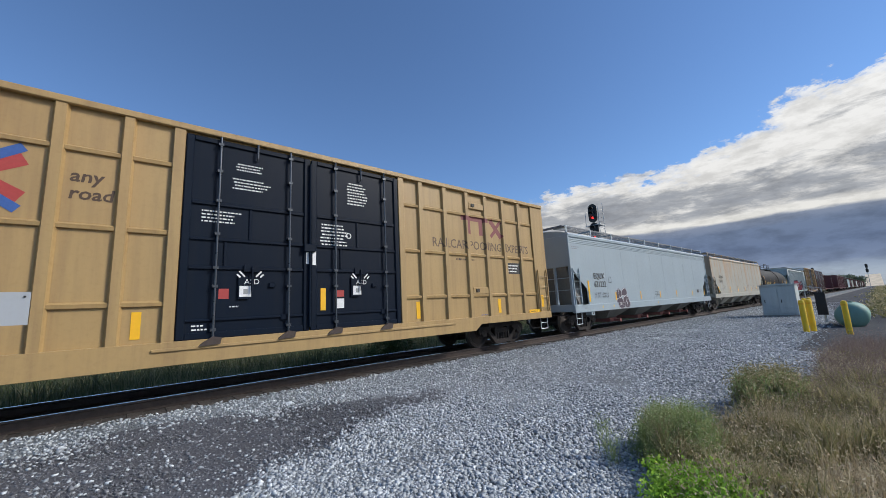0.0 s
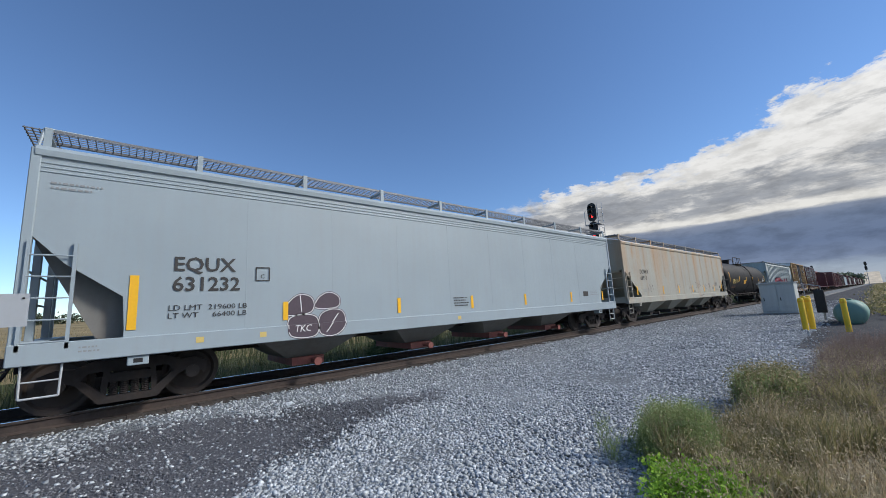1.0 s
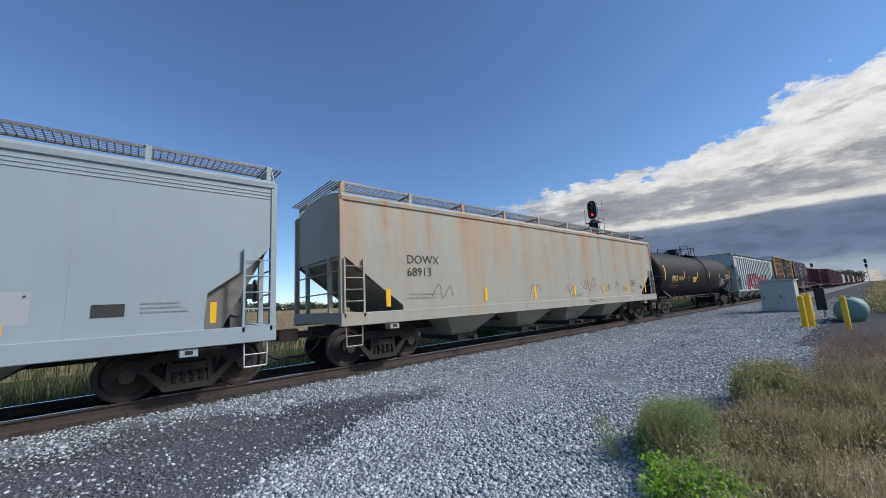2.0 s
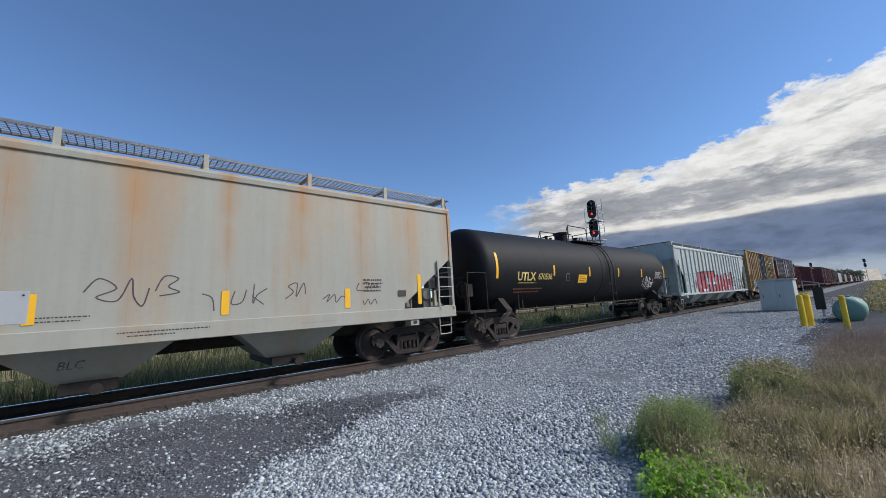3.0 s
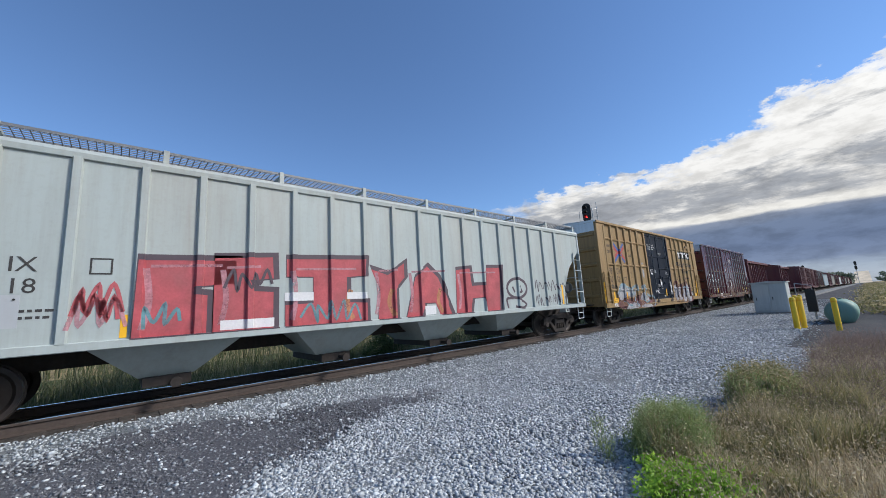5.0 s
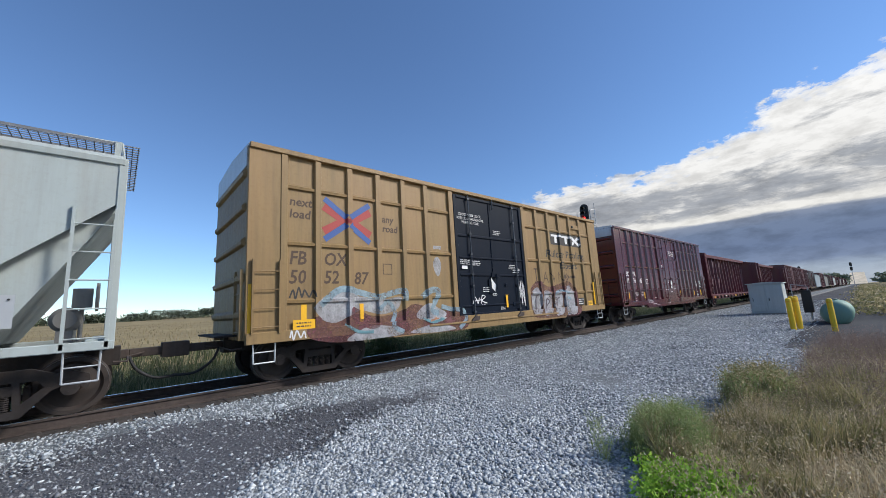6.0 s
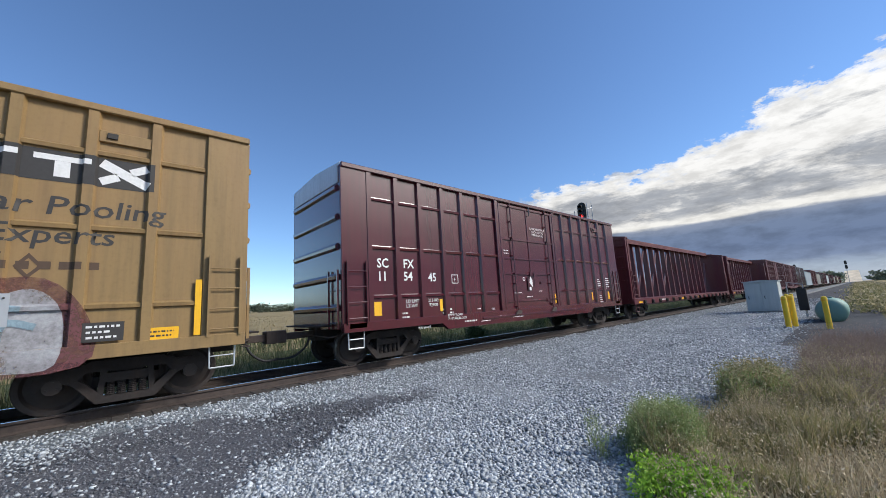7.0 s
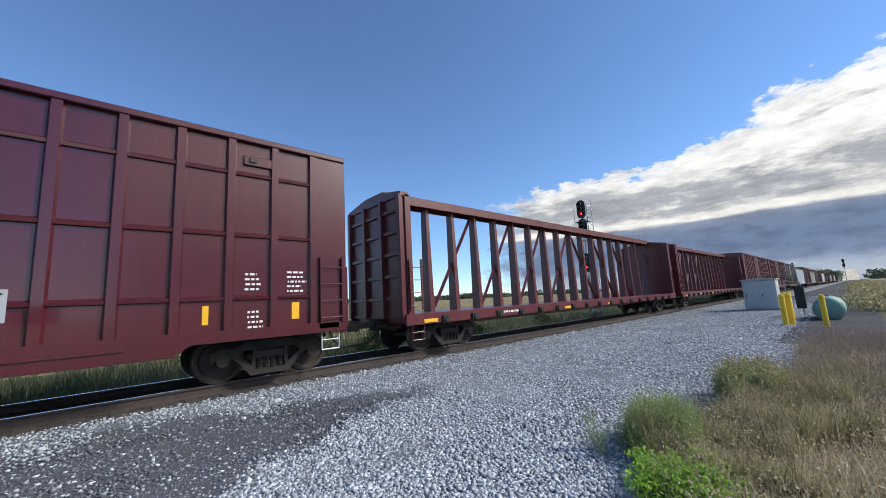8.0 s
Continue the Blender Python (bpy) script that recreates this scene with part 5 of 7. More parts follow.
    letters = (((75.18, 2.46), (76.66, 2.50), (76.68, 2.06), (75.98, 2.0), (75.98, 1.86), (76.2, 1.84), (76.2, 1.16), (75.15, 1.16)), ((76.30, 2.54), (77.34, 2.60), (77.36, 2.16), (76.90, 2.12), (77.0, 1.90), (77.36, 1.88), (77.36, 1.16), (76.30, 1.16)),
               ((77.62, 2.57), (79.50, 2.64), (79.46, 2.24), (79.0, 2.2), (79.0, 1.62), (79.5, 1.58), (79.5, 1.16), (77.6, 1.16), (77.6, 1.60), (78.2, 1.62), (78.2, 2.2), (77.62, 2.2)), ((79.66, 2.40), (80.14, 2.26), (80.66, 2.58), (80.66, 2.2), (80.36, 1.9), (80.36, 1.16), (79.84, 1.16), (79.9, 1.9)),
               ((80.70, 1.16), (81.02, 2.2), (81.44, 2.52), (81.84, 2.2), (82.30, 1.16), (81.86, 1.16), (81.7, 1.5), (81.3, 1.5), (81.16, 1.16)), ((82.50, 1.16), (82.56, 2.44), (83.14, 2.5), (83.2, 1.96), (83.8, 1.98), (83.86, 2.54), (84.58, 2.56), (84.46, 1.16), (83.8, 1.16), (83.74, 1.6), (83.2, 1.58), (83.1, 1.16)))
    for k, q in enumerate(letters):
        ring = [(x - c, z) for x, z in q]
        drape(flat("spray_shadow", stroke([(x + 0.05, z + 0.04) for x, z in ring + ring[:1]], 0.13), SPRAY, car), car, 0.0035)
        drape(flat("spray_letter", [ring], SPRAY_RED, car, label="red spray-painted letter"), car, 0.006)
        x0, x1 = min(x for x, _ in ring), max(x for x, _ in ring)
        drape(flat("spray_fill", stroke(spline([(x0 + 0.12, 1.28), (x0 + 0.2, 1.75), (x0 + 0.14, 2.32)]), 0.10), SPRAY_PINK, car), car, 0.008)
        drape(flat("spray_fill", stroke([(x0 + 0.2, 2.36), (x1 - 0.25, 2.40)], 0.05), SPRAY_PINK, car), car, 0.0085)
        if k in (2, 3, 4):
            drape(flat("spray_fill", stroke(spline([(x1 - 0.35, 1.22), (x1 - 0.5, 1.55), (x1 - 0.4, 1.9)]), 0.12), SPRAY_ORANGE, car), car, 0.009)
    for x0, x1, z0, z1 in ((76.42, 77.38, 1.18, 1.36), (77.58, 78.20, 1.68, 1.86), (79.0, 79.5, 1.68, 1.84), (81.3, 81.7, 1.18, 1.42)):
        drape(flat("spray_patch", [rect(x0 - c, x1 - c, z0, z1)], CHALK, car), car, 0.010)
    for x0, x1, z0, n, m in ((75.25, 75.82, 1.34, 3, SPRAY_TEAL), (77.95, 79.3, 1.26, 5, SPRAY_TEAL), (76.5, 77.3, 1.98, 4, SPRAY), (74.33, 75.02, 1.42, 3, SPRAY_PINK), (74.40, 74.98, 1.66, 3, SPRAY_RED), (74.45, 75.0, 1.50, 4, SPRAY_RED)):
        drape(tag_scribble("spray_tag", x0 - c, x1 - c, z0, z0 + 0.32, n, 0.055, m, car, seed=int(x0 * 7)), car, 0.0105)
    # a black round-headed doodle and small tags beside it
    head = [(85.45 - c + 0.55 * math.cos(k * 0.3142), 1.86 + 0.34 * math.sin(k * 0.3142)) for k in range(21)]
    drape(flat("spray_doodle", stroke(head, 0.10), SPRAY, car, label="black round doodle"), car)
    for q in (((85.2, 1.92), (85.3, 1.72)), ((85.55, 1.95), (85.7, 1.75), (85.5, 1.72)), ((84.9, 1.2), (84.85, 1.5), (85.2, 1.52)), ((85.5, 1.5), (85.9, 1.3), (85.7, 1.18), (85.3, 1.24))):
        drape(flat("spray_doodle", stroke(spline([(x - c, z) for x, z in q]), 0.08), SPRAY, car), car, 0.005)
    for k in range(4):
        x0 = 86.5 + k * 0.55 - c
        drape(tag_scribble("spray_tag", x0, x0 + 0.45, 1.72 + 0.1 * (k % 2), 2.06, 2, 0.04, SPRAY, car, seed=80 + k), car)
        drape(tag_scribble("spray_tag", x0, x0 + 0.45, 1.24, 1.56, 3, 0.028, SPRAY, car, seed=90 + k), car)
    for q in (((72.90, 1.28), (72.95, 1.52), (73.08, 1.50), (73.02, 1.30), (72.90, 1.28)), ((73.10, 1.26), (73.16, 1.48), (73.30, 1.46), (73.36, 1.28), (73.14, 1.24))):
        drape(flat("spray_doodle", stroke(spline([(x - c, z) for x, z in q]), 0.02), SPRAY, car), car)
    for x, w in ((72.85, 0.42), (73.75, 0.6)):
        bars("small_print", x - c, x + w - c, 1.52, 1.72, 2, INK, car, -1.539, int(x * 10))
    drape(flat("notice_frame", stroke([(74.6 - c, 2.22), (74.85 - c, 2.22), (74.85 - c, 2.46), (74.6 - c, 2.46), (74.6 - c, 2.22)], 0.025), INK, car), car)
    # graffiti-covered tan boxcar with one door
    posts = [92.60, 93.36, 94.17, 94.97, 95.77, 96.57, 102.08, 102.90, 103.73, 104.58, 105.42]
    car, c = boxcar("boxcar", "graffiti-covered tan boxcar with a blue-black plug door", 91.9, 106.93, TAN_TAGGED, (97.66, 101.14, 1), DOOR_BLUE, posts, end_top=SILVER, truck_in=1.68, roof=5.05, sill=0.74)
    lettering("lettering", "next\nload", 92.72 - c, 3.75, 0.28, BROWN_INK, car, -1.505, shear=0.12, bold=0.006)
    lettering("lettering", "any\nroad", 95.10 - c, 3.62, 0.255, BROWN_INK, car, -1.505, shear=0.12, bold=0.006)
    for t, x in (("FB\n50", 92.72), ("OX\n52", 93.50), ("87", 94.26)):
        lettering("lettering", t, x - c, 2.40 if "\n" in t else 2.17, 0.42, BROWN_INK, car, -1.505, shear=0.15, bold=0.008, stretch=0.88)
    arrows(car, 94.13 - c, 3.58)
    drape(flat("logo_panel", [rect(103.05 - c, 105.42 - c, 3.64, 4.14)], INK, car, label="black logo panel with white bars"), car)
    for q in ([rect(103.15 - c, 103.80 - c, 3.98, 4.07)], [rect(103.38 - c, 103.56 - c, 3.72, 3.978)], [rect(103.95 - c, 104.60 - c, 3.98, 4.07)], [rect(104.18 - c, 104.36 - c, 3.72, 3.978)],
              stroke([(104.72 - c, 4.06), (105.34 - c, 3.73)], 0.15), stroke([(105.32 - c, 4.06), (105.10 - c, 3.945)], 0.13), stroke([(104.94 - c, 3.845), (104.72 - c, 3.73)], 0.13)):
        drape(flat("logo_bar", q, WHITE_INK, car), car, 0.006)
    route_board(car, 104.66 - c, 105.36 - c, 4.42)
    drape(lettering("lettering", "Railcar Pooling", 102.62 - c, 3.24, 0.42, INK, car, shear=0.1, bold=0.004, width=3.0), car)
    drape(lettering("lettering", "Experts", 103.55 - c, 2.78, 0.40, INK, car, shear=0.1, bold=0.004, width=1.4), car)
    drape(bars("faded_lettering", 103.6 - c, 105.2 - c, 2.18, 2.48, 1, BROWN_INK, car, seed=143), car)
    for q in (((101.72, 2.60), (101.95, 2.60)), ((101.84, 2.60), (101.86, 2.12)), ((101.72, 2.10), (101.98, 2.10)), ((102.30, 2.06), (102.48, 2.48), (102.64, 2.08)), ((102.38, 2.24), (102.58, 2.24)), ((102.74, 2.08), (102.80, 2.46), (102.92, 2.18), (103.05, 2.48), (103.10, 2.10)),
              ((103.40, 2.10), (103.44, 2.48), (103.70, 2.12), (103.74, 2.50)), ((103.9, 2.3), (104.02, 2.46), (104.15, 2.3), (104.02, 2.14), (103.9, 2.3))):
        drape(flat("brush_scrawl", stroke([(x - c, z) for x, z in q], 0.045), BROWN_INK, car), car, 0.005)
    pieces = ((SPRAY_OX, ((93.3, 1.32), (94.1, 1.36), (95.0, 1.24), (95.6, 1.34), (96.1, 1.5), (97.0, 1.24), (97.6, 1.34), (98.0, 1.0), (97.8, 0.70), (96.6, 0.70), (95.2, 0.72), (93.8, 0.72), (93.1, 0.92))),
              (SPRAY_HAZE, ((93.3, 1.60), (93.9, 1.90), (94.5, 1.72), (95.1, 1.66), (95.6, 1.70), (95.5, 1.40), (95.0, 1.28), (94.4, 1.40), (93.8, 1.16), (93.4, 1.30))), (SPRAY_HAZE, ((94.0, 0.74), (94.6, 1.02), (95.3, 0.95), (95.6, 0.76), (94.8, 0.71))),
              (SPRAY_HAZE, ((96.1, 1.20), (96.5, 1.50), (96.9, 1.36), (97.2, 1.18), (96.9, 0.98), (96.4, 1.02))), (SPRAY_HAZE, ((95.8, 0.78), (96.6, 0.92), (97.2, 0.84), (97.4, 0.72), (96.4, 0.70))),
              (SPRAY_OX, ((94.2, 1.50), (94.6, 1.30), (94.9, 1.02), (94.6, 0.96), (94.2, 1.20))), (SPRAY_OX, ((95.3, 1.10), (95.7, 1.06), (95.8, 0.84), (95.5, 0.82))),
              (SPRAY_OX, ((101.3, 1.10), (101.35, 1.76), (101.9, 2.14), (102.6, 1.92), (103.3, 2.02), (104.2, 2.12), (104.72, 1.50), (104.66, 0.78), (103.0, 0.74), (101.5, 0.80))),
              (SPRAY_HAZE, ((101.36, 1.0), (101.42, 1.66), (101.86, 1.90), (102.05, 1.50), (101.9, 1.0), (101.6, 0.88))), (SPRAY_HAZE, ((102.06, 0.90), (102.12, 1.60), (102.46, 1.80), (102.76, 1.56), (102.6, 0.96), (102.3, 0.84))),
              (SPRAY_HAZE, ((102.82, 0.86), (102.90, 1.60), (103.3, 1.76), (103.55, 1.5), (103.40, 0.90), (103.1, 0.80))), (SPRAY_HAZE, ((103.62, 0.84), (103.70, 1.72), (104.1, 1.96), (104.42, 1.60), (104.40, 0.84), (103.9, 0.78))))
    for k, (m, q) in enumerate(pieces):
        drape(flat("spray_piece", [blob([(x - c, z) for x, z in q], 4)], m, car, label="sprayed graffiti shape"), car, 0.003 + 0.0012 * k)
    swirls = ((SPRAY_SKY, 0.15, ((93.4, 1.56), (93.9, 1.92), (94.4, 1.84), (94.9, 1.72), (95.3, 1.80), (95.7, 1.86), (95.72, 1.60))), (SPRAY_SKY, 0.17, ((96.3, 1.66), (96.6, 1.86), (96.92, 1.84), (96.8, 1.58), (96.62, 1.30), (96.9, 1.22))),
              (SPRAY_SKY, 0.13, ((97.0, 1.40), (97.4, 1.30), (97.84, 1.24), (97.86, 0.96), (97.6, 0.74))), (SPRAY_SKY, 0.12, ((94.9, 1.40), (95.2, 1.58), (95.4, 1.30), (95.3, 0.98), (95.6, 0.80))),
              (SPRAY_TEAL, 0.08, ((96.3, 1.10), (96.6, 0.98), (97.0, 1.06))), (SPRAY_TEAL, 0.07, ((94.0, 1.10), (94.3, 0.92), (94.7, 0.88))), (SPRAY_ORANGE, 0.05, ((96.5, 1.02), (96.8, 1.08))), (REFLECT, 0.09, ((94.45, 1.2), (94.45, 1.56))),
              (SPRAY, 0.05, ((101.62, 0.98), (101.68, 1.50), (101.86, 1.62))), (SPRAY, 0.05, ((102.3, 1.04), (102.36, 1.44), (102.56, 1.36), (102.34, 1.20))), (SPRAY, 0.05, ((103.06, 0.96), (103.1, 1.40), (103.3, 1.48))), (SPRAY_SKY, 0.10, ((103.8, 1.0), (103.84, 1.46), (104.16, 1.40))), (SPRAY_SKY, 0.09, ((102.9, 1.62), (103.4, 1.76), (104.0, 1.66))))
    for k, (m, w, q) in enumerate(swirls):
        drape(flat("spray_swirl", stroke(spline([(x - c, z) for x, z in q], 5), w), m, car, label="sprayed graffiti line"), car, 0.0185 + 0.0008 * k)
    drape(flat("paint_patch", [blob([(96.80 - c, 2.70), (96.96 - c, 2.84), (97.08 - c, 2.66), (97.05 - c, 2.40), (96.95 - c, 2.26), (96.82 - c, 2.44)])], SPRAY_HAZE, car, label="rubbed white paint patch"), car)
    drape(flat("paint_patch", [rect(96.82 - c, 97.12 - c, 3.06, 3.16)], SPRAY_HAZE, car), car)
    drape(flat("notice_frame", stroke([(95.1 - c, 2.30), (95.36 - c, 2.30), (95.36 - c, 2.56), (95.1 - c, 2.56), (95.1 - c, 2.30)], 0.02), BROWN_INK, car), car)
    drape(tag_scribble("brush_scrawl", 92.75 - c, 93.30 - c, 1.72, 1.92, 4, 0.035, INK, car, seed=301), car, 0.005)
    tag_scribble("chalk_scrawl", 92.70 - c, 93.05 - c, 0.92, 1.06, 3, 0.03, CHALK, car, -1.604, 302)
    lettering("lettering", "CLOSE AND LOCK\nBOTH DOORS BEFORE\nMOVING CAR", 98.42 - c, 4.13, 0.125, WHITE_INK, car, -1.536, "CENTER")
    lettering("lettering", "SEAL", 99.56 - c, 1.22, 0.13, WHITE_INK, car, -1.566)
    strip(car, c, 99.92, 1.24, 1.66, 0.10, y=-1.578)
    for k, (x, z) in enumerate(((97.82, 2.72), (98.35, 2.70), (100.15, 2.62), (100.35, 2.5), (98.75, 1.85), (99.45, 3.78))):
        bars("door_notice", x - c, x + 0.45 - c, z - 0.09, z + 0.09, 3, WHITE_INK, car, -1.566, 120 + k)
    flat("door_sticker", [rect(97.88 - c, 98.12 - c, 2.50, 2.60)], WHITE_INK, car, -1.574)
    flat("door_sticker", [[(99.18 - c, 2.24), (99.20 - c, 1.90), (99.34 - c, 1.78), (99.40 - c, 2.02), (99.30 - c, 2.10)]], WHITE_INK, car, -1.578)
    lettering("lettering", "ASD", 99.2 - c, 1.68, 0.12, WHITE_INK, car, -1.578)
    tag_scribble("chalk_scrawl", 100.62 - c, 100.95 - c, 1.40, 2.10, 4, 0.025, CHALK, car, -1.576, 131)
    for q in (((98.30, 1.42), (98.42, 1.62), (98.52, 1.42), (98.60, 1.60)), ((98.36, 1.50), (98.75, 1.54)), ((98.66, 1.40), (98.74, 1.66), (98.88, 1.62), (98.72, 1.50), (98.95, 1.42)), ((98.3, 1.34), (98.9, 1.38))):
        flat("chalk_scrawl", stroke(spline([(x - c, z) for x, z in q], 4), 0.03), CHALK, car, -1.5345)
    for x, z0, w in ((93.05, 1.15, 0.12), (94.45, 1.12, 0.11), (106.15, 1.10, 0.10), (91.98, 1.05, 0.12)):
        strip(car, c, x, z0, z0 + (1.0 if x > 106 or x < 92 else 0.45), w, y=-1.508 if 92 < x < 106 else -1.56)
    for x in (92.8, 105.4):
        p = flat("notice_plate", [rect(x - c, x + 0.48 - c, 1.08, 1.28)], REFLECT, car, -1.562)
        bars("small_print", x + 0.05 - c, x + 0.42 - c, 1.11, 1.25, 2, INK, p, -1.565, 140)
    p = flat("notice_board", [rect(104.65 - c, 105.15 - c, 1.12, 1.42)], INK, car, -1.562)
    bars("small_print", 104.68 - c, 105.1 - c, 1.15, 1.4, 3, WHITE_INK, p, -1.565, 141)
    # maroon boxcar
    posts = [109.76, 110.60, 111.42, 112.28, 113.12, 113.96, 119.18, 119.99, 120.82, 121.66, 122.49, 123.32]
    car, c = boxcar("boxcar", "glossy maroon boxcar with a single plug door", 109.0, 124.1, MAROON, (114.94, 118.4, 1), MAROON, posts, end_top=SILVER, truck_in=1.52, roof=5.03, sill=0.74)
    for t, x in (("SC\n11", 109.98), ("FX\n54", 110.80), ("45", 111.66)):
        lettering("lettering", t, x - c, 2.36 if "\n" in t else 2.17, 0.34, WHITE_INK, car, -1.505, bold=0.006, stretch=0.9)
    p = flat("notice_frame", stroke([(112.58 - c, 2.01), (112.83 - c, 2.01), (112.83 - c, 2.26), (112.58 - c, 2.26), (112.58 - c, 2.01)], 0.02), WHITE_INK, car, -1.505)
    lettering("lettering", "F", 112.66 - c, 2.11, 0.13, WHITE_INK, p, -1.505)
    lettering("lettering", "CLOSE AND LOCK\nDOOR BEFORE\nMOVING CAR", 117.25 - c, 3.95, 0.12, WHITE_INK, car, -1.566, align="CENTER")
    lettering("lettering", "LD LMT\nLT WT", 110.85 - c, 1.46, 0.13, WHITE_INK, car, -1.505)
    lettering("lettering", "213100\n 72900", 111.61 - c, 1.46, 0.13, WHITE_INK, car, -1.505)
    for x, w in ((109.97, 0.22), (112.10, 0.11), (115.05, 0.09), (118.15, 0.09), (121.3, 0.10), (122.95, 0.16)):
        strip(car, c, x, 1.20, 1.55, w, y=-1.508 if not 114.9 < x < 118.4 else -1.537)
    for x in (109.15, 123.45):
        flat("notice_plate", [rect(x - c, x + 0.45 - c, 0.95, 1.06)], REFLECT, car, -1.60)
    for k, (x, z, w, n) in enumerate(((110.66, 1.12, 0.3, 3), (112.1, 1.2, 0.55, 2), (113.6, 1.2, 0.2, 1), (109.85, 1.0, 0.4, 2), (121.95, 2.0, 0.3, 4), (122.75, 2.0, 0.45, 5), (122.0, 1.25, 0.3, 4), (115.05, 3.1, 0.3, 2), (116.2, 1.5, 0.5, 1), (112.9, 0.86, 0.7, 1), (115.3, 0.86, 0.6, 1))):
        bars("small_print", x - c, x + w - c, z - n * 0.05, z + n * 0.05, n, WHITE_INK, car, -1.566 if 114.9 < x < 118.4 else (-1.606 if z < 0.95 else -1.506), 150 + k)
    flat("door_sticker", [[(116.42 - c, 2.0), (116.50 - c, 2.24), (116.62 - c, 2.10), (116.60 - c, 1.84)]], WHITE_INK, car, -1.578)
    flat("door_sticker", [rect(116.40 - c, 116.52 - c, 1.72, 1.84)], WHITE_INK, car, -1.578)
    flat("door_sticker", stroke([(116.16 - c + 0.06 * math.cos(k * 0.5236), 2.14 + 0.06 * math.sin(k * 0.5236)) for k in range(13)], 0.02), WHITE_INK, car, -1.534)
    lettering("lettering", "EMPTY LOAD\n7/16\" ADJ BLOCK", 112.25 - c, 1.02, 0.10, WHITE_INK, car, -1.604)
    lettering("lettering", "70K", 114.28 - c, 1.15, 0.11, WHITE_INK, car, -1.504)
    lettering("lettering", "80% VALVE", 111.15 - c, 0.80, 0.09, WHITE_INK, car, -1.604)
    for k, (x0, x1, z) in enumerate(((113.6, 114.1, 0.78), (115.2, 115.9, 0.80), (115.5, 116.1, 1.62), (117.05, 117.35, 1.66))):
        bars("small_print", x0 - c, x1 - c, z, z + 0.06, 1, WHITE_INK, car, -1.604 if z < 1 else -1.534, 310 + k)
    route_board(car, 121.88 - c, 122.58 - c, 4.42)
    for k, (u0, u1) in enumerate(((125.85, 148.05), (149.5, 171.6))):
        car, c = centerbeam("centerbeam_car", "empty maroon centre-beam lumber car", u0, u1, RED_BROWN, spin=k == 0)
        for x in (u0 + 0.6, u0 + 8.0, u0 + 12.0):
            flat("notice_plate", [rect(x - c, x + 0.5 - c, 0.84, 0.94)], REFLECT, car, -1.545)
        bars("small_print", u0 + 3.6 - c, u0 + 5.6 - c, 0.86, 1.04, 1, WHITE_INK, car, -1.545, 170 + k)
    # the tail, far down the line
    u = 173.1
    kinds = [("b", RED_BROWN), ("b", RED_BROWN), ("b", MAROON), ("h", WHITE_CAR), ("b", RED_BROWN), ("h", SLOPE_GREY), ("b", MAROON), ("b", RED_BROWN), ("h", GREY_CAR), ("b", RED_BROWN), ("t", TANK_BLACK), ("b", RED_BROWN),
             ("h", SLOPE_GREY), ("b", MAROON), ("b", RED_BROWN), ("h", CREAM), ("b", RED_BROWN), ("t", TANK_BLACK), ("b", MAROON), ("b", RED_BROWN)]
    first = {}
    for k, m in kinds:
        length = {"b": 17.6, "h": 18.0, "t": 16.8}[k]
        key = (k, m.name)
        mid = u + length / 2
        if key in first:
            car = copy_thing(first[key], pose(mid, YC, 0))
            CARS.append((car, mid))
        elif k == "b":
            car, _ = boxcar("boxcar", "weathered %s boxcar with ribbed sides" % ("maroon" if m is MAROON else "red-brown"), u, u + length, m, (mid - 1.6, mid + 1.6, 1), m, [u + 0.8 + i * 0.95 for i in range(18)], near=False, spin=False, sill=0.74)
        elif k == "h":
            word = {"pale_grey_paint": "pale grey", "dark_grey_paint_and_shade": "dark grey", "grey_green_paint": "grey-green"}.get(m.name, "cream")
            car, _ = hopper("covered_hopper", word + " covered hopper far down the train", u, u + length, m, [(0.1, 2.8), (1.3, 1.8), (1.4, 1.2)], (0.95, 1.2), 4.1, 4.42, bays=3, near=False, spin=False)
        else:
            car, _ = tank_car("tank_car", "black tank car far down the train", u, u + length, u + 0.5, u + length - 0.45, near=False, spin=False)
        first.setdefault(key, car)
        u += length + 1.45

# ---- ground ----


def earth(name, cols, rough=0.9, scale=8.0, bump_s=0.6, dist=0.03, big=0.35):
    m, nt, b, co = material(name)
    n1, n2 = noise_node(nt, co, scale, 6, 0.65), noise_node(nt, co, big, 4, 0.6)
    k = len(cols)
    col = ramp(nt, n1, [(0.28 + 0.44 * i / (k - 1), c) for i, c in enumerate(cols)])
    col = mix(nt, 1.0, col, ramp(nt, n2, [(0.3, 0.72), (0.7, 1.2)]), "MULTIPLY")
    nt.links.new(col, b.inputs["Base Color"])
    b.inputs["Roughness"].default_value = rough
    b.inputs["Specular IOR Level"].default_value = 0.15
    bump(nt, b, n1, bump_s, dist)
    return m


def stones(name, lo, hi, rough=0.6):
    m, nt, b, co = material(name)
    g = nt.nodes.new("ShaderNodeNewGeometry")
    n = noise_node(nt, co, 40, 3, 0.6)
    v = math_node(nt, "ADD", math_node(nt, "MULTIPLY", g.outputs["Random Per Island"], 0.8), math_node(nt, "MULTIPLY", n, 0.2))
    nt.links.new(ramp(nt, v, [(0.0, lo), (0.75, tuple((a + c) / 2 for a, c in zip(lo, hi))), (1.0, hi)]), b.inputs["Base Color"])
    b.inputs["Roughness"].default_value = rough
    return m


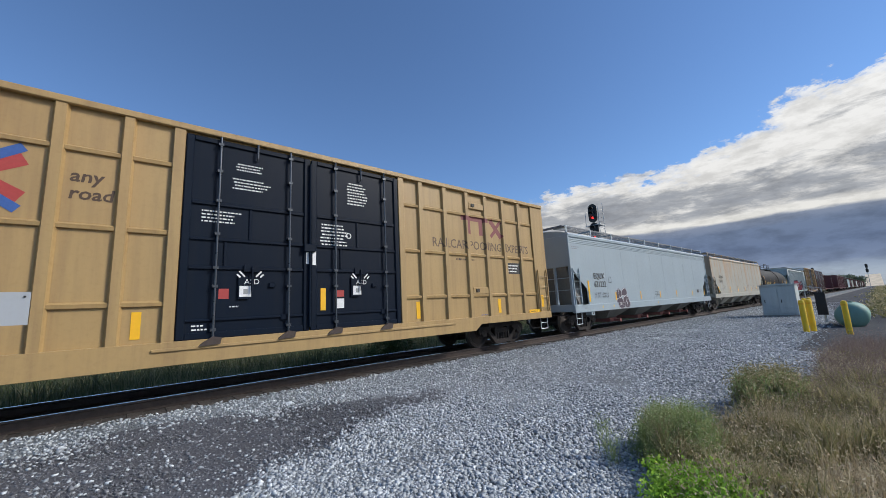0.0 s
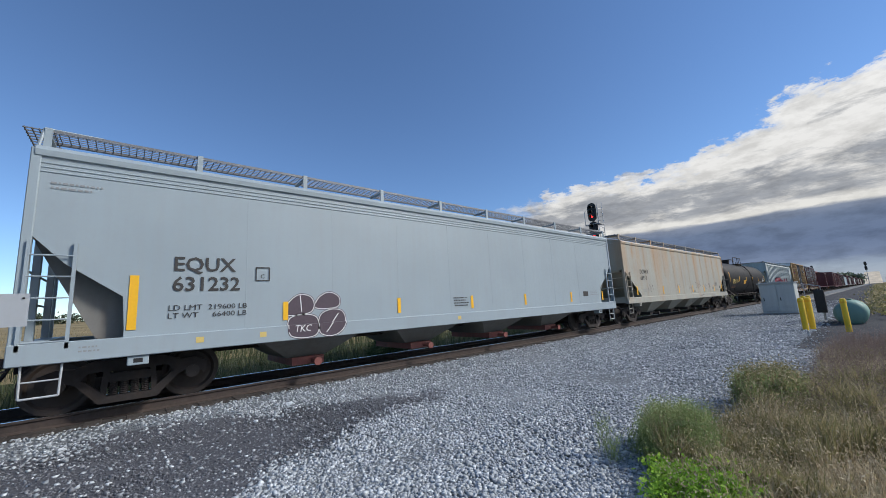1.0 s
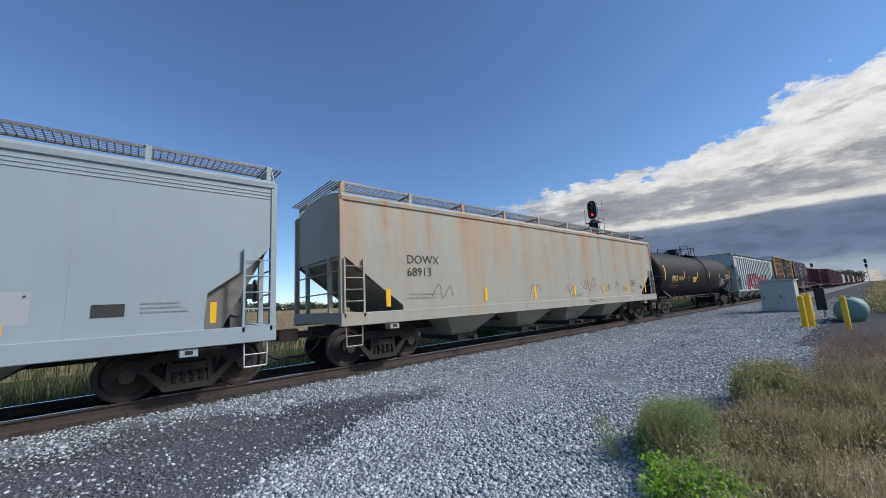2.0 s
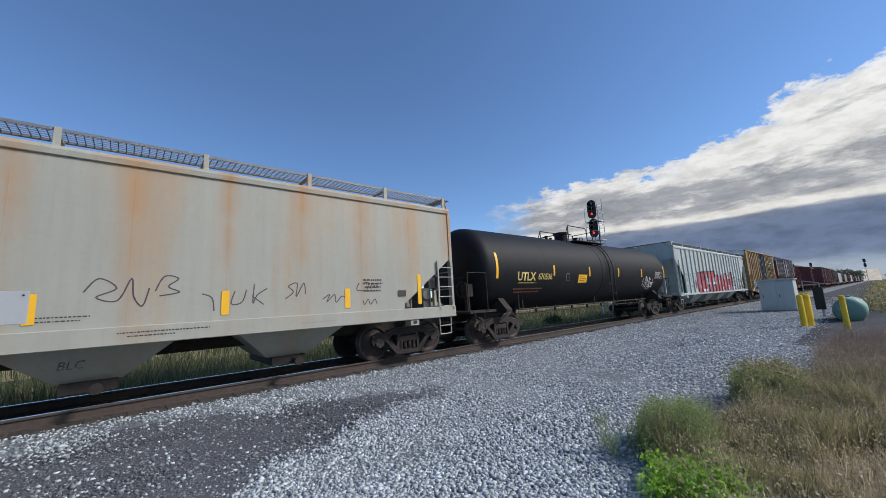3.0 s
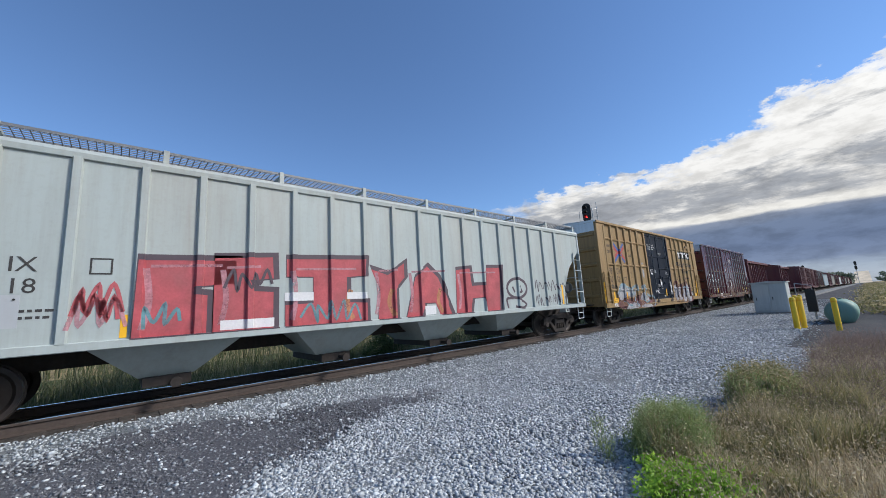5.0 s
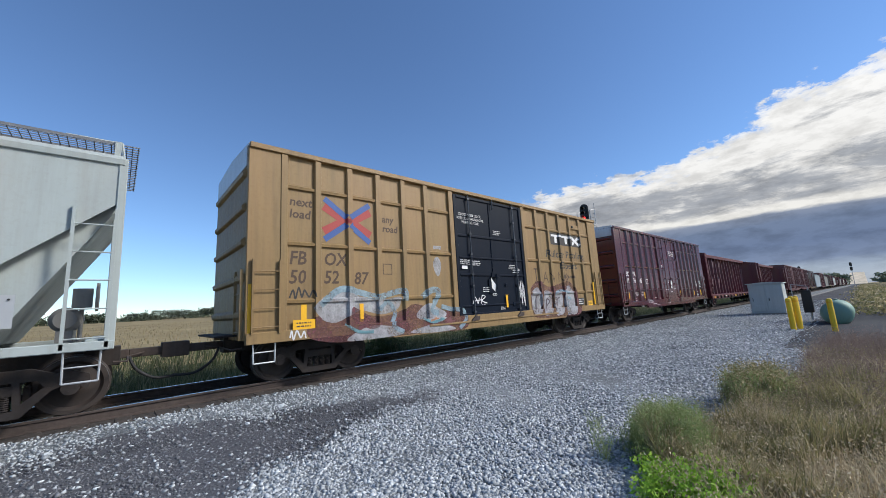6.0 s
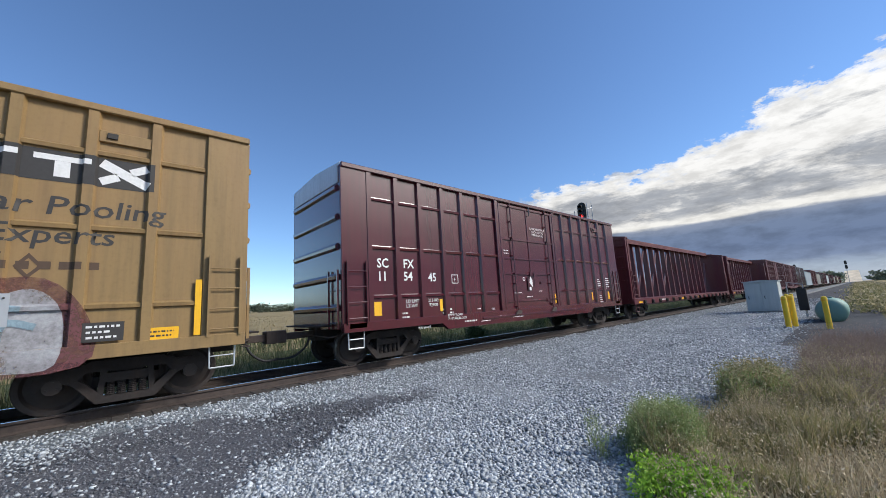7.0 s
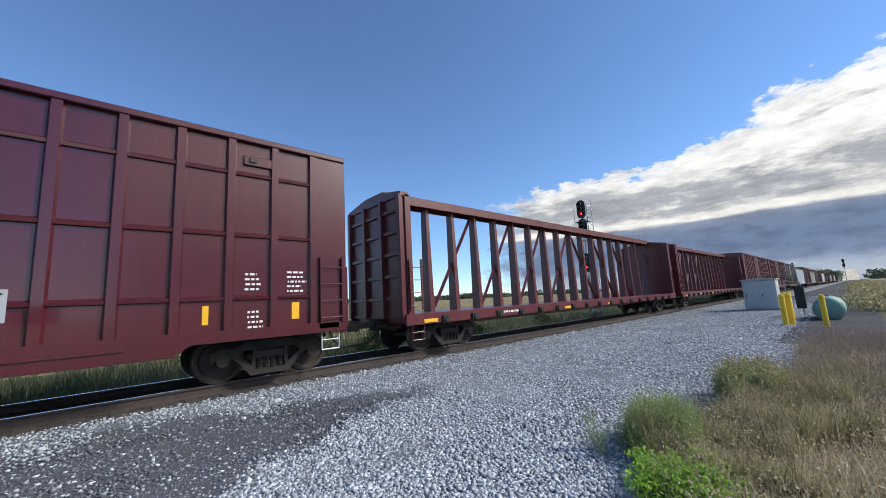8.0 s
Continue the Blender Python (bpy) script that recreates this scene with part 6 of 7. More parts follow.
GRAVEL = earth("crushed_limestone", [(0.085, 0.097, 0.105), (0.17, 0.185, 0.195), (0.27, 0.285, 0.29)], 0.7, 26, 0.8, 0.03)
DIRTY_BALLAST = earth("oily_ballast", [(0.030, 0.028, 0.027), (0.068, 0.062, 0.058), (0.12, 0.112, 0.106)], 0.85, 18)
WEED_SOIL = earth("weedy_soil", [(0.05, 0.042, 0.024), (0.10, 0.09, 0.045), (0.16, 0.14, 0.075)], 0.95, 5)
GREEN_STRIP = earth("green_verge", [(0.028, 0.04, 0.015), (0.048, 0.062, 0.024), (0.08, 0.088, 0.038)], 0.95, 3)
FIELD = earth("ripe_field", [(0.20, 0.155, 0.075), (0.26, 0.205, 0.105), (0.32, 0.255, 0.135)], 0.95, 1.2, 0.4, 0.05, 0.04)
ASPHALT = earth("worn_asphalt", [(0.045, 0.046, 0.05), (0.06, 0.062, 0.066), (0.085, 0.086, 0.09)], 0.8, 30)
STONE = stones("gravel_stone", (0.15, 0.17, 0.185), (0.70, 0.74, 0.76), 0.40)
FINE_STONE = stones("dark_gravel_stone", (0.046, 0.049, 0.058), (0.27, 0.28, 0.30), 0.5)
DARK_GRAVEL = earth("dark_fines", [(0.05, 0.053, 0.062), (0.085, 0.088, 0.098), (0.15, 0.153, 0.165)], 0.8, 40, 0.6, 0.01)


# where the gravel ends in weeds: along the track, across it
EDGE = ([-30, 2.0, 3.4, 4.6, 5.3, 6.0, 6.8, 7.6, 8.4, 10.0, 12.0, 16.0, 19.0, 26.0, 60.0], [-3.0, 0.2, 1.35, 1.88, 1.70, 1.28, 1.40, 1.34, 0.95, 0.95, 1.15, 0.95, 0.35, 0.0, 0.0])


def dark_patch(x):
    """From where to where, across the yard, the gravel is fine and dark."""
    return np.interp(x, [-9, -0.5, 0.97, 1.51, 2.39, 3.31, 4.07, 5.2], [2.0, 2.9, 4.22, 4.76, 5.15, 5.46, 5.56, 6.1]), np.interp(x, [-9, 0.7, 2.35, 3.36, 5.2], [7.35, 7.75, 7.35, 6.85, 6.25])


def edge_y(x):
    return float(np.interp(x, *EDGE))


def ground_z(x, y):
    t0, t1 = YN - 0.55, YN + 2.05
    if y < t0 - 0.9:
        z = GZ
    elif y < t0:
        z = GZ + (y - t0 + 0.9) / 0.9 * 0.13
    elif y < t1:
        z = -0.19
    elif y < t1 + 2.2:
        z = -0.19 - (y - t1) / 2.2 * 0.6
    elif y < 26:
        z = -0.79 + max(0.0, (y - 15) / 11) * 0.4
    else:
        z = -0.39 + (y - 26) * 0.0135
    if y < -20:
        z += (-20 - y) * 0.004
    return z


def build_ground():
    xs = np.concatenate([np.linspace(-900, -40, 12), np.linspace(-30, -4, 14), np.arange(-3, 24, 0.25), np.linspace(25, 60, 24), np.linspace(70, 400, 24), np.linspace(450, 2400, 12)])
    ys = np.concatenate([np.linspace(-900, -30, 10), np.linspace(-24, -4, 9), np.arange(-3, 8.2, 0.2), np.arange(8.27, 13.2, 0.22), np.linspace(13.4, 26, 14), np.linspace(30, 300, 14), np.linspace(360, 1500, 8)])
    V = [(x, y, ground_z(x, y) + (0.03 * noise.noise(Vector((x * 0.6, y * 0.6, 0))) if abs(y - YC) > 2.2 else 0)) for x in xs for y in ys]
    n = len(ys)
    F, mats = [], []
    for i in range(len(xs) - 1):
        for j in range(n - 1):
            F.append((i * n + j, (i + 1) * n + j, (i + 1) * n + j + 1, i * n + j + 1))
            x, y = (xs[i] + xs[i + 1]) / 2, (ys[j] + ys[j + 1]) / 2
            if YN - 0.65 < y < YN + 2.2:
                k = 1
            elif y >= 21:
                k = 4
            elif y >= 13.2:
                k = 3
            elif y > YN + 2.2:
                k = 2
            elif y < edge_y(x) - 0.15:
                k = 5 if 14.5 < x < 40 and y > -0.6 else (2 if y > -12 else 4)
            else:
                k = (5 if y > 0.9 else 2) if x > 40 and y < 5.5 else 5 if x > 14.2 and y < 1.9 else (6 if -9 < x < 5.0 and dark_patch(x)[0] < y < dark_patch(x)[1] else 0)
            mats.append(k)
    me = bpy.data.meshes.new("ground")
    me.from_pydata(V, [], F)
    for m in (GRAVEL, DIRTY_BALLAST, WEED_SOIL, GREEN_STRIP, FIELD, ASPHALT, DARK_GRAVEL):
        me.materials.append(m)
    me.polygons.foreach_set("material_index", mats)
    me.polygons.foreach_set("use_smooth", [True] * len(me.polygons))
    tagged(new("ground", me), "grey gravel yard running into weeds and ripe fields", "ground", kind="structure")


def raw_mesh(name, verts, faces, mat, label, category, kind="stuff"):
    """verts: (n, 3); faces: (m, k), all with k corners."""
    me = bpy.data.meshes.new(name)
    m, k = faces.shape
    me.vertices.add(len(verts))
    me.vertices.foreach_set("co", np.ascontiguousarray(verts, dtype=np.float32).ravel())
    me.loops.add(m * k)
    me.loops.foreach_set("vertex_index", np.ascontiguousarray(faces, dtype=np.int32).ravel())
    me.polygons.add(m)
    me.polygons.foreach_set("loop_start", np.arange(0, m * k, k, dtype=np.int32))
    me.update(calc_edges=True)
    me.validate()
    me.materials.append(mat)
    return tagged(new(name, me), label, category, kind=kind)


OCT_V = np.array([(1, 0, 0), (-1, 0, 0), (0, 1, 0), (0, -1, 0), (0, 0, 1), (0, 0, -1)], float)
OCT_F = np.array([(0, 2, 4), (2, 1, 4), (1, 3, 4), (3, 0, 4), (2, 0, 5), (1, 2, 5), (3, 1, 5), (0, 3, 5)])


def scatter_stones():
    rng = np.random.default_rng(5)
    n = 260000
    r = 2.6 * (60 / 2.6) ** (rng.random(n) ** 0.85)
    a = np.radians(rng.uniform(-25, 92, n))
    x, y = r * np.sin(a), r * np.cos(a)
    # the same cover round the camera and along the track behind it
    bx_, by_ = rng.uniform(-14, 4, 170000), rng.uniform(-3, 8.4, 170000)
    br, ba = np.hypot(bx_, by_), np.degrees(np.arctan2(bx_, by_))
    rest = ~((br > 2.6) & (ba > -25) & (ba < 92))
    x, y, r = np.concatenate([x, bx_[rest]]), np.concatenate([y, by_[rest]]), np.concatenate([r, br[rest]])
    n = len(x)
    ey = np.interp(x, *EDGE)
    ok = (y > ey + rng.normal(0, 0.12, n)) & ~((x > 14.0) & (y < 1.9 + 0.3 * rng.normal(size=n))) & (y < YN - 0.42 - 0.25 * rng.random(n) ** 2)
    x, y, r = x[ok], y[ok], r[ok]
    wob = 0.25 * np.sin(x * 2.3) + 0.15 * np.sin(x * 5.1 + 1)
    wob = wob + rng.normal(0, 0.22, len(x))
    low, high = dark_patch(x)
    dark = (x < 5.2) & (y > low + 0.7 * wob) & (y < high + 1.1 * wob)
    dark &= rng.random(len(x)) < 0.95
    for name, sel, mat, s0, s1, lab in (("gravel", ~dark, STONE, 0.014, 0.034, "loose pale grey crushed stone"), ("fine_gravel", dark, FINE_STONE, 0.007, 0.018, "darker fine gravel with scattered stones")):
        px, py, pr = x[sel], y[sel], r[sel]
        k = len(px)
        s = rng.uniform(s0, s1, k) * (0.85 + 0.5 * rng.random(k) ** 4) * np.clip(pr / 8.0, 1.0, 2.0) ** 0.5
        if name == "fine_gravel":
            s = np.where(rng.random(k) < 0.12, s * 1.8, s)
        q = rng.normal(size=(k, 3, 3))
        q, _ = np.linalg.qr(q)
        shape = OCT_V[None] * rng.uniform(0.6, 1.25, (k, 6, 1)) + rng.normal(0, 0.16, (k, 6, 3))
        P = np.einsum("kij,kvj->kvi", q, shape) * s[:, None, None]
        P[:, :, 2] *= 0.75
        gz = GZ + np.clip((py - (YN - 1.45)) / 0.9, 0, 1) * 0.13
        P += np.stack([px, py, gz + s * 0.25], 1)[:, None, :]
        F = (OCT_F[None] + 6 * np.arange(k)[:, None, None]).reshape(-1, 3)
        raw_mesh(name, P.reshape(-1, 3), F, mat, lab, "gravel")
    # a few lone larger stones
    for u, v, s in ((2.43, 7.54, 0.085), (0.4, 7.9, 0.06), (3.4, 7.3, 0.05), (-0.6, 7.6, 0.07), (5.2, 6.6, 0.05), (1.7, 6.9, 0.045)):
        bm = bmesh.new()
        bmesh.ops.create_icosphere(bm, subdivisions=2, radius=s)
        for w in bm.verts:
            w.co *= 0.8 + 0.5 * noise.noise(w.co * 14 + Vector((u, v, 0)))
            w.co.z *= 0.7
        ob = part("stone", bm, STONE)
        ob.location = (u, v, GZ + s * 0.35)
        tagged(ob, "pale lump of limestone lying on the gravel", "stone")


def leaf_mat(name, cols, trans=0.35):
    m, nt, b, co = material(name)
    g = nt.nodes.new("ShaderNodeNewGeometry")
    k = len(cols)
    v = math_node(nt, "ADD", math_node(nt, "MULTIPLY", g.outputs["Random Per Island"], 0.65), math_node(nt, "MULTIPLY", noise_node(nt, co, 1.3, 3, 0.5), 0.35))
    col = ramp(nt, v, [(0.12 + 0.76 * i / (k - 1), c) for i, c in enumerate(cols)])
    nt.links.new(col, b.inputs["Base Color"])
    b.inputs["Roughness"].default_value = 0.6
    tr = nt.nodes.new("ShaderNodeBsdfTranslucent")
    nt.links.new(col, tr.inputs[0])
    ms = nt.nodes.new("ShaderNodeMixShader")
    ms.inputs[0].default_value = trans
    nt.links.new(b.outputs[0], ms.inputs[1])
    nt.links.new(tr.outputs[0], ms.inputs[2])
    nt.links.new(ms.outputs[0], nt.nodes["Material Output"].inputs[0])
    return m


DRY = leaf_mat("dry_grass", [(0.24, 0.19, 0.12), (0.38, 0.31, 0.20), (0.52, 0.44, 0.30), (0.72, 0.64, 0.48)], 0.45)
RIPE = leaf_mat("ripe_grain", [(0.22, 0.17, 0.085), (0.28, 0.22, 0.115), (0.34, 0.27, 0.145)], 0.3)
DRY_GREEN = leaf_mat("half_dry_grass", [(0.12, 0.14, 0.05), (0.22, 0.205, 0.09), (0.34, 0.29, 0.16), (0.56, 0.48, 0.31)], 0.45)
TRACK_WEED = leaf_mat("trackside_weed", [(0.04, 0.058, 0.02), (0.078, 0.098, 0.036), (0.135, 0.14, 0.066), (0.25, 0.23, 0.14)], 0.35)
SHRUB = leaf_mat("shrub_leaf", [(0.03, 0.055, 0.016), (0.06, 0.10, 0.028), (0.11, 0.15, 0.05)], 0.3)
GREY_WEED = leaf_mat("feathery_weed", [(0.14, 0.20, 0.065), (0.26, 0.33, 0.13), (0.42, 0.47, 0.24)], 0.5)
FRESH = leaf_mat("fresh_leaf", [(0.14, 0.30, 0.03), (0.26, 0.46, 0.05), (0.42, 0.60, 0.10)], 0.5)
TWIG = leaf_mat("brown_stalk", [(0.13, 0.092, 0.078), (0.22, 0.165, 0.14), (0.34, 0.27, 0.225)], 0.35)
WOODS = leaf_mat("far_foliage", [(0.035, 0.05, 0.03), (0.06, 0.08, 0.045), (0.10, 0.12, 0.07)], 0.2)
# distance haze is put into these paler, greyer leaf colours
FAR_WOODS = leaf_mat("hazy_foliage", [(0.10, 0.125, 0.085), (0.15, 0.18, 0.12), (0.21, 0.235, 0.16)], 0.2)


def blades(name, x, y, z, h, w, mat, label, category="grass", lean=0.35, seed=1, droop=0.5):
    rng = np.random.default_rng(seed)
    n = len(x)
    a, b = rng.uniform(0, 6.283, n), rng.uniform(0, 6.283, n)
    l = rng.uniform(0.1, 1.0, n) * lean * h
    dx, dy = np.cos(a), np.sin(a)
    wx, wy = np.cos(b) * w, np.sin(b) * w
    P = np.zeros((n, 5, 3))
    for i, (f, ww, dr) in enumerate(((0, 1, 0), (0, -1, 0), (0.55, 0.75, 0.3), (0.55, -0.75, 0.3), (1.0, 0, 1.0))):
        P[:, i, 0] = x + dx * l * dr + wx * ww
        P[:, i, 1] = y + dy * l * dr + wy * ww
        P[:, i, 2] = z + h * f * (1 - 0.15 * dr * droop)
    F = (np.array([(0, 1, 3), (0, 3, 2), (2, 3, 4)])[None] + 5 * np.arange(n)[:, None, None]).reshape(-1, 3)
    return raw_mesh(name, P.reshape(-1, 3), F, mat, label, category)


def leaves(name, cx, cy, cz, spread, size, mat, label, category, seed, n):
    """n small leaves, each a bent diamond, strewn round many centres."""
    rng = np.random.default_rng(seed)
    i = rng.integers(0, len(cx), n)
    o = rng.normal(size=(n, 3)) * np.asarray(spread)[i % len(spread)] if np.ndim(spread) > 1 else rng.normal(size=(n, 3)) * np.asarray(spread)
    c = np.stack([cx[i], cy[i], cz[i]], 1) + o
    u = rng.normal(size=(n, 3))
    u /= np.linalg.norm(u, axis=1)[:, None]
    v = np.cross(u, rng.normal(size=(n, 3)))
    v /= np.linalg.norm(v, axis=1)[:, None]
    s = size * rng.uniform(0.6, 1.4, n)[:, None]
    P = np.stack([c - u * s, c + v * s * 0.45, c + u * s, c - v * s * 0.45], 1)
    F = (np.array([(0, 1, 2, 3)])[None] + 4 * np.arange(n)[:, None, None]).reshape(-1, 4)
    return raw_mesh(name, P.reshape(-1, 3), F, mat, label, category)


def build_plants():
    rng = np.random.default_rng(11)

    def verge(n, x0, x1, back):
        x = x0 + (x1 - x0) * rng.random(n) ** 1.25
        e = np.interp(x, *EDGE)
        y = e - 0.05 - back * rng.random(n) ** 1.2
        return x, y
    clump = lambda x, y: 0.6 + 0.4 * np.sin(x * 3.1 + np.sin(y * 4.0)) * np.sin(y * 3.7 + 1.0)
    x, y = verge(46000, 3.0, 12.0, 4.0)
    blades("dry_grass", x, y, np.full(len(x), GZ), (0.14 + 0.36 * rng.random(len(x)) ** 1.5) * clump(x, y), 0.0025 + 0.0025 * rng.random(len(x)), DRY, "dry straw-coloured roadside grass", seed=2, lean=0.6)
    k = rng.integers(0, len(x), 900)
    back = np.random.default_rng(77)
    gx = back.uniform(-14, 3.1, 26000)
    gy = np.interp(gx, *EDGE) - 0.12 - 3.7 * back.random(26000) ** 1.2
    blades("lane_grass", gx, gy, np.full(26000, GZ), 0.12 + 0.25 * back.random(26000), 0.004 + 0.003 * back.random(26000), DRY, "dry grass beyond the gravel edge", seed=41, lean=0.6)
    leaves("weed_litter", x[k], y[k], GZ + 0.08 + 0.34 * rng.random(900), (0.10, 0.10, 0.07), 0.012, DRY_GREEN, "small curled leaves among the dry grass", "weeds", 21, 20000)
    k = k[x[k] > 6.2]
    leaves("dry_litter", x[k], y[k], GZ + 0.05 + 0.25 * rng.random(len(k)), (0.14, 0.12, 0.07), 0.012, TWIG, "withered brown leaves among the grass", "weeds", 22, 36000)
    k = np.flatnonzero(x < 7.5)[::12]
    leaves("straw_litter", x[k], y[k], GZ + 0.04 + 0.26 * rng.random(len(k)), (0.10, 0.10, 0.06), 0.013, DRY, "pale broken straw among the weeds", "weeds", 23, 26000)
    x, y = verge(20000, 3.9, 8.6, 1.2)
    blades("half_dry_grass", x, y, np.full(len(x), GZ), (0.24 + 0.44 * rng.random(len(x)) ** 1.4) * clump(y, x), 0.004 + 0.003 * rng.random(len(x)), DRY_GREEN, "half-green weeds along the gravel edge", seed=3, lean=0.6)
    # a stand of feathery green weeds
    cx, cy = rng.normal(4.55, 0.26, 240), rng.normal(1.62, 0.16, 240)
    x, y = np.repeat(cx, 60) + rng.normal(0, 0.035, 14400), np.repeat(cy, 60) + rng.normal(0, 0.035, 14400)
    hs = rng.uniform(0.20, 0.56, 240)
    h = np.repeat(hs, 60)
    f = rng.random(14400)
    blades("green_weeds", x, y, GZ + h * 0.7 * f, h * 0.30, 0.0028, GREY_WEED, "feathery grey-green weeds", "weeds", 0.9, 4)
    leaves("weed_leaves", x, y, GZ + h * f, (0.035, 0.035, 0.03), 0.011, GREY_WEED, "fine grey-green weed leaves", "weeds", 31, 42000)
    cx, cy = rng.normal(7.2, 0.28, 110), rng.normal(1.22, 0.16, 110)
    tall = rng.uniform(0.30, 0.64, 110)
    ii = rng.integers(0, 110, 7000)
    ff = rng.random(7000)
    blades("tall_weeds", cx[ii] + rng.normal(0, 0.06, 7000), cy[ii] + rng.normal(0, 0.06, 7000), GZ + tall[ii] * 0.7 * ff, tall[ii] * 0.3, 0.004, GREY_WEED, "tall half-dry weeds at the gravel edge", "weeds", 0.8, 33)
    leaves("tall_weed_leaves", cx[ii], cy[ii], GZ + tall[ii] * ff, (0.08, 0.08, 0.05), 0.018, DRY_GREEN, "leaves of the tall half-dry weeds", "weeds", 34, 20000)
    # bright leafy plant by the gravel
    cx, cy = rng.normal(3.62, 0.20, 70), rng.normal(1.16, 0.18, 70)
    leaves("leafy_plant", cx, cy, GZ + rng.uniform(0.05, 0.20, 70), (0.07, 0.07, 0.05), 0.023, FRESH, "bright green low leafy plant", "plant", 6, 7000)
    # brown stalks with seed heads
    x, y = verge(13000, 6.8, 16.5, 3.6)
    hh = 0.12 + 0.36 * rng.random(len(x)) ** 1.6 * clump(x * 0.7, y * 0.8) * 1.4
    blades("brown_stalks", x, y, np.full(len(x), GZ), hh, 0.004, TWIG, "dead brown weed stalks with seed heads", "weeds", 0.3, 7)
    leaves("seed_heads", x, y, GZ + hh * 0.9, (0.08, 0.08, 0.10), 0.011, TWIG, "brown seed heads on the dead weeds", "weeds", 8, 60000)
    # weeds between the track and the field
    n = 34000
    x = -14 + 90 * rng.random(n) ** 1.4
    y = 12.6 + 6.5 * rng.random(n)
    patch = 0.5 + 0.5 * np.sin(x * 0.9 + 2 * np.sin(y * 0.7)) * np.sin(y * 1.1 + x * 0.3)
    blades("trackside_weeds", x, y, np.full(n, -0.8), (0.45 + 0.75 * rng.random(n)) * (0.55 + 0.7 * patch), 0.007 + 0.007 * rng.random(n), TRACK_WEED, "rough half-green weeds beside the track", "weeds", 0.5, 9)
    k = 16000
    i = rng.integers(0, n, k)
    sel = patch[i] > 0.55
    i = i[sel]
    blades("trackside_greens", x[i] + rng.normal(0, 0.1, len(i)), y[i], np.full(len(i), -0.8), 0.4 + 0.5 * rng.random(len(i)), 0.012, TRACK_WEED, "green leafy weeds beside the track", "weeds", 0.6, 10)
    # pale seeding grass and low shrubs behind the track
    n = 9000
    x = -6 + 40 * rng.random(n)
    keep = np.sin(x * 0.8) + 0.6 * np.sin(x * 2.1 + 1) > 0.1
    x = x[keep]
    y = 12.0 + 1.6 * rng.random(len(x))
    blades("seeding_grass", x, y, np.full(len(x), -0.75), 0.5 + 0.6 * rng.random(len(x)), 0.006, DRY_GREEN, "pale seeding grass beside the track", "grass", 0.5, 51)
    for k, (bx_, by_, r, h) in enumerate(((8.35, 13.3, 1.0, 1.25), (14.0, 13.4, 0.6, 1.0), (20.5, 13.6, 0.8, 1.0))):
        q = rng.normal(size=(90, 3))
        q /= np.linalg.norm(q, axis=1)[:, None]
        q *= rng.random((90, 1)) ** 0.4
        leaves("shrub", bx_ + r * q[:, 0], by_ + 0.6 * r * q[:, 1], -0.75 + h * (0.5 + 0.48 * q[:, 2]), (0.10, 0.10, 0.08), 0.045, SHRUB, "dense green shrub behind the track", "shrub", 60 + k, 5000)
    # crop edge and stubble of the field
    n = 30000
    x = -60 + 260 * rng.random(n)
    y = 20.5 + 7 * rng.random(n)
    blades("crop_edge", x, y, np.array([ground_z(0, v) for v in y]), 0.35 + 0.35 * rng.random(n), 0.025, TRACK_WEED, "green crop margin at the edge of the field", "crop", 0.4, 12)
    n = 30000
    y = 27 + 120 * rng.random(n) ** 1.6
    x = -80 + 330 * rng.random(n)
    blades("ripe_crop", x, y, -0.39 + (y - 26) * 0.0135, 0.18 + 0.2 * rng.random(n), 0.03, RIPE, "ripe tan grain standing in the field", "crop", 0.3, 13)
    # woods beyond the field
    m = 900
    cx = rng.uniform(-330, 760, m)
    cy = 330 + 25 * rng.random(m) + 14 * np.sin(cx * 0.02)
    ht = 3.2 + 3.0 * np.abs(np.sin(cx * 0.021) * np.sin(cx * 0.0083 + 1)) + 2.0 * rng.random(m)
    zz = 3.6 + ht * rng.uniform(0.05, 1.0, m)
    leaves("far_woods", cx, cy, zz, (3.2, 2.0, 0.9), 0.95, WOODS, "dark line of woods beyond the field", "woods", 14, 60000)
    m = 500
    cy = np.concatenate([rng.uniform(17, 190, 340), rng.uniform(-260, -12, 160)])
    cx = 900 + 60 * rng.random(m)
    hh = np.where(cy > 0, 8 + 10 * np.exp(-((cy - 45) / 60) ** 2), 6 + 9 * np.exp(-((cy + 60) / 70) ** 2))
    leaves("far_hill_woods", cx, cy, hh * rng.uniform(0.0, 1.0, m), (3, 4, 1.6), 2.4, FAR_WOODS, "distant wooded rise at the end of the line", "woods", 15, 22000)
    # hedge beside the lane
    m = 260
    cx = 27 + 300 * rng.random(m) ** 1.6
    cy = 0.3 - 3.4 * rng.random(m)
    leaves("hedge", cx, cy, GZ + rng.uniform(0.05, 0.7, m), (0.6, 0.5, 0.2), 0.09, DRY_GREEN, "low scrubby hedge beside the lane", "hedge", 16, 26000)


# ---- track ----
WOOD = earth("weathered_sleeper", [(0.032, 0.028, 0.026), (0.062, 0.055, 0.05), (0.10, 0.09, 0.083)], 0.9, 9)


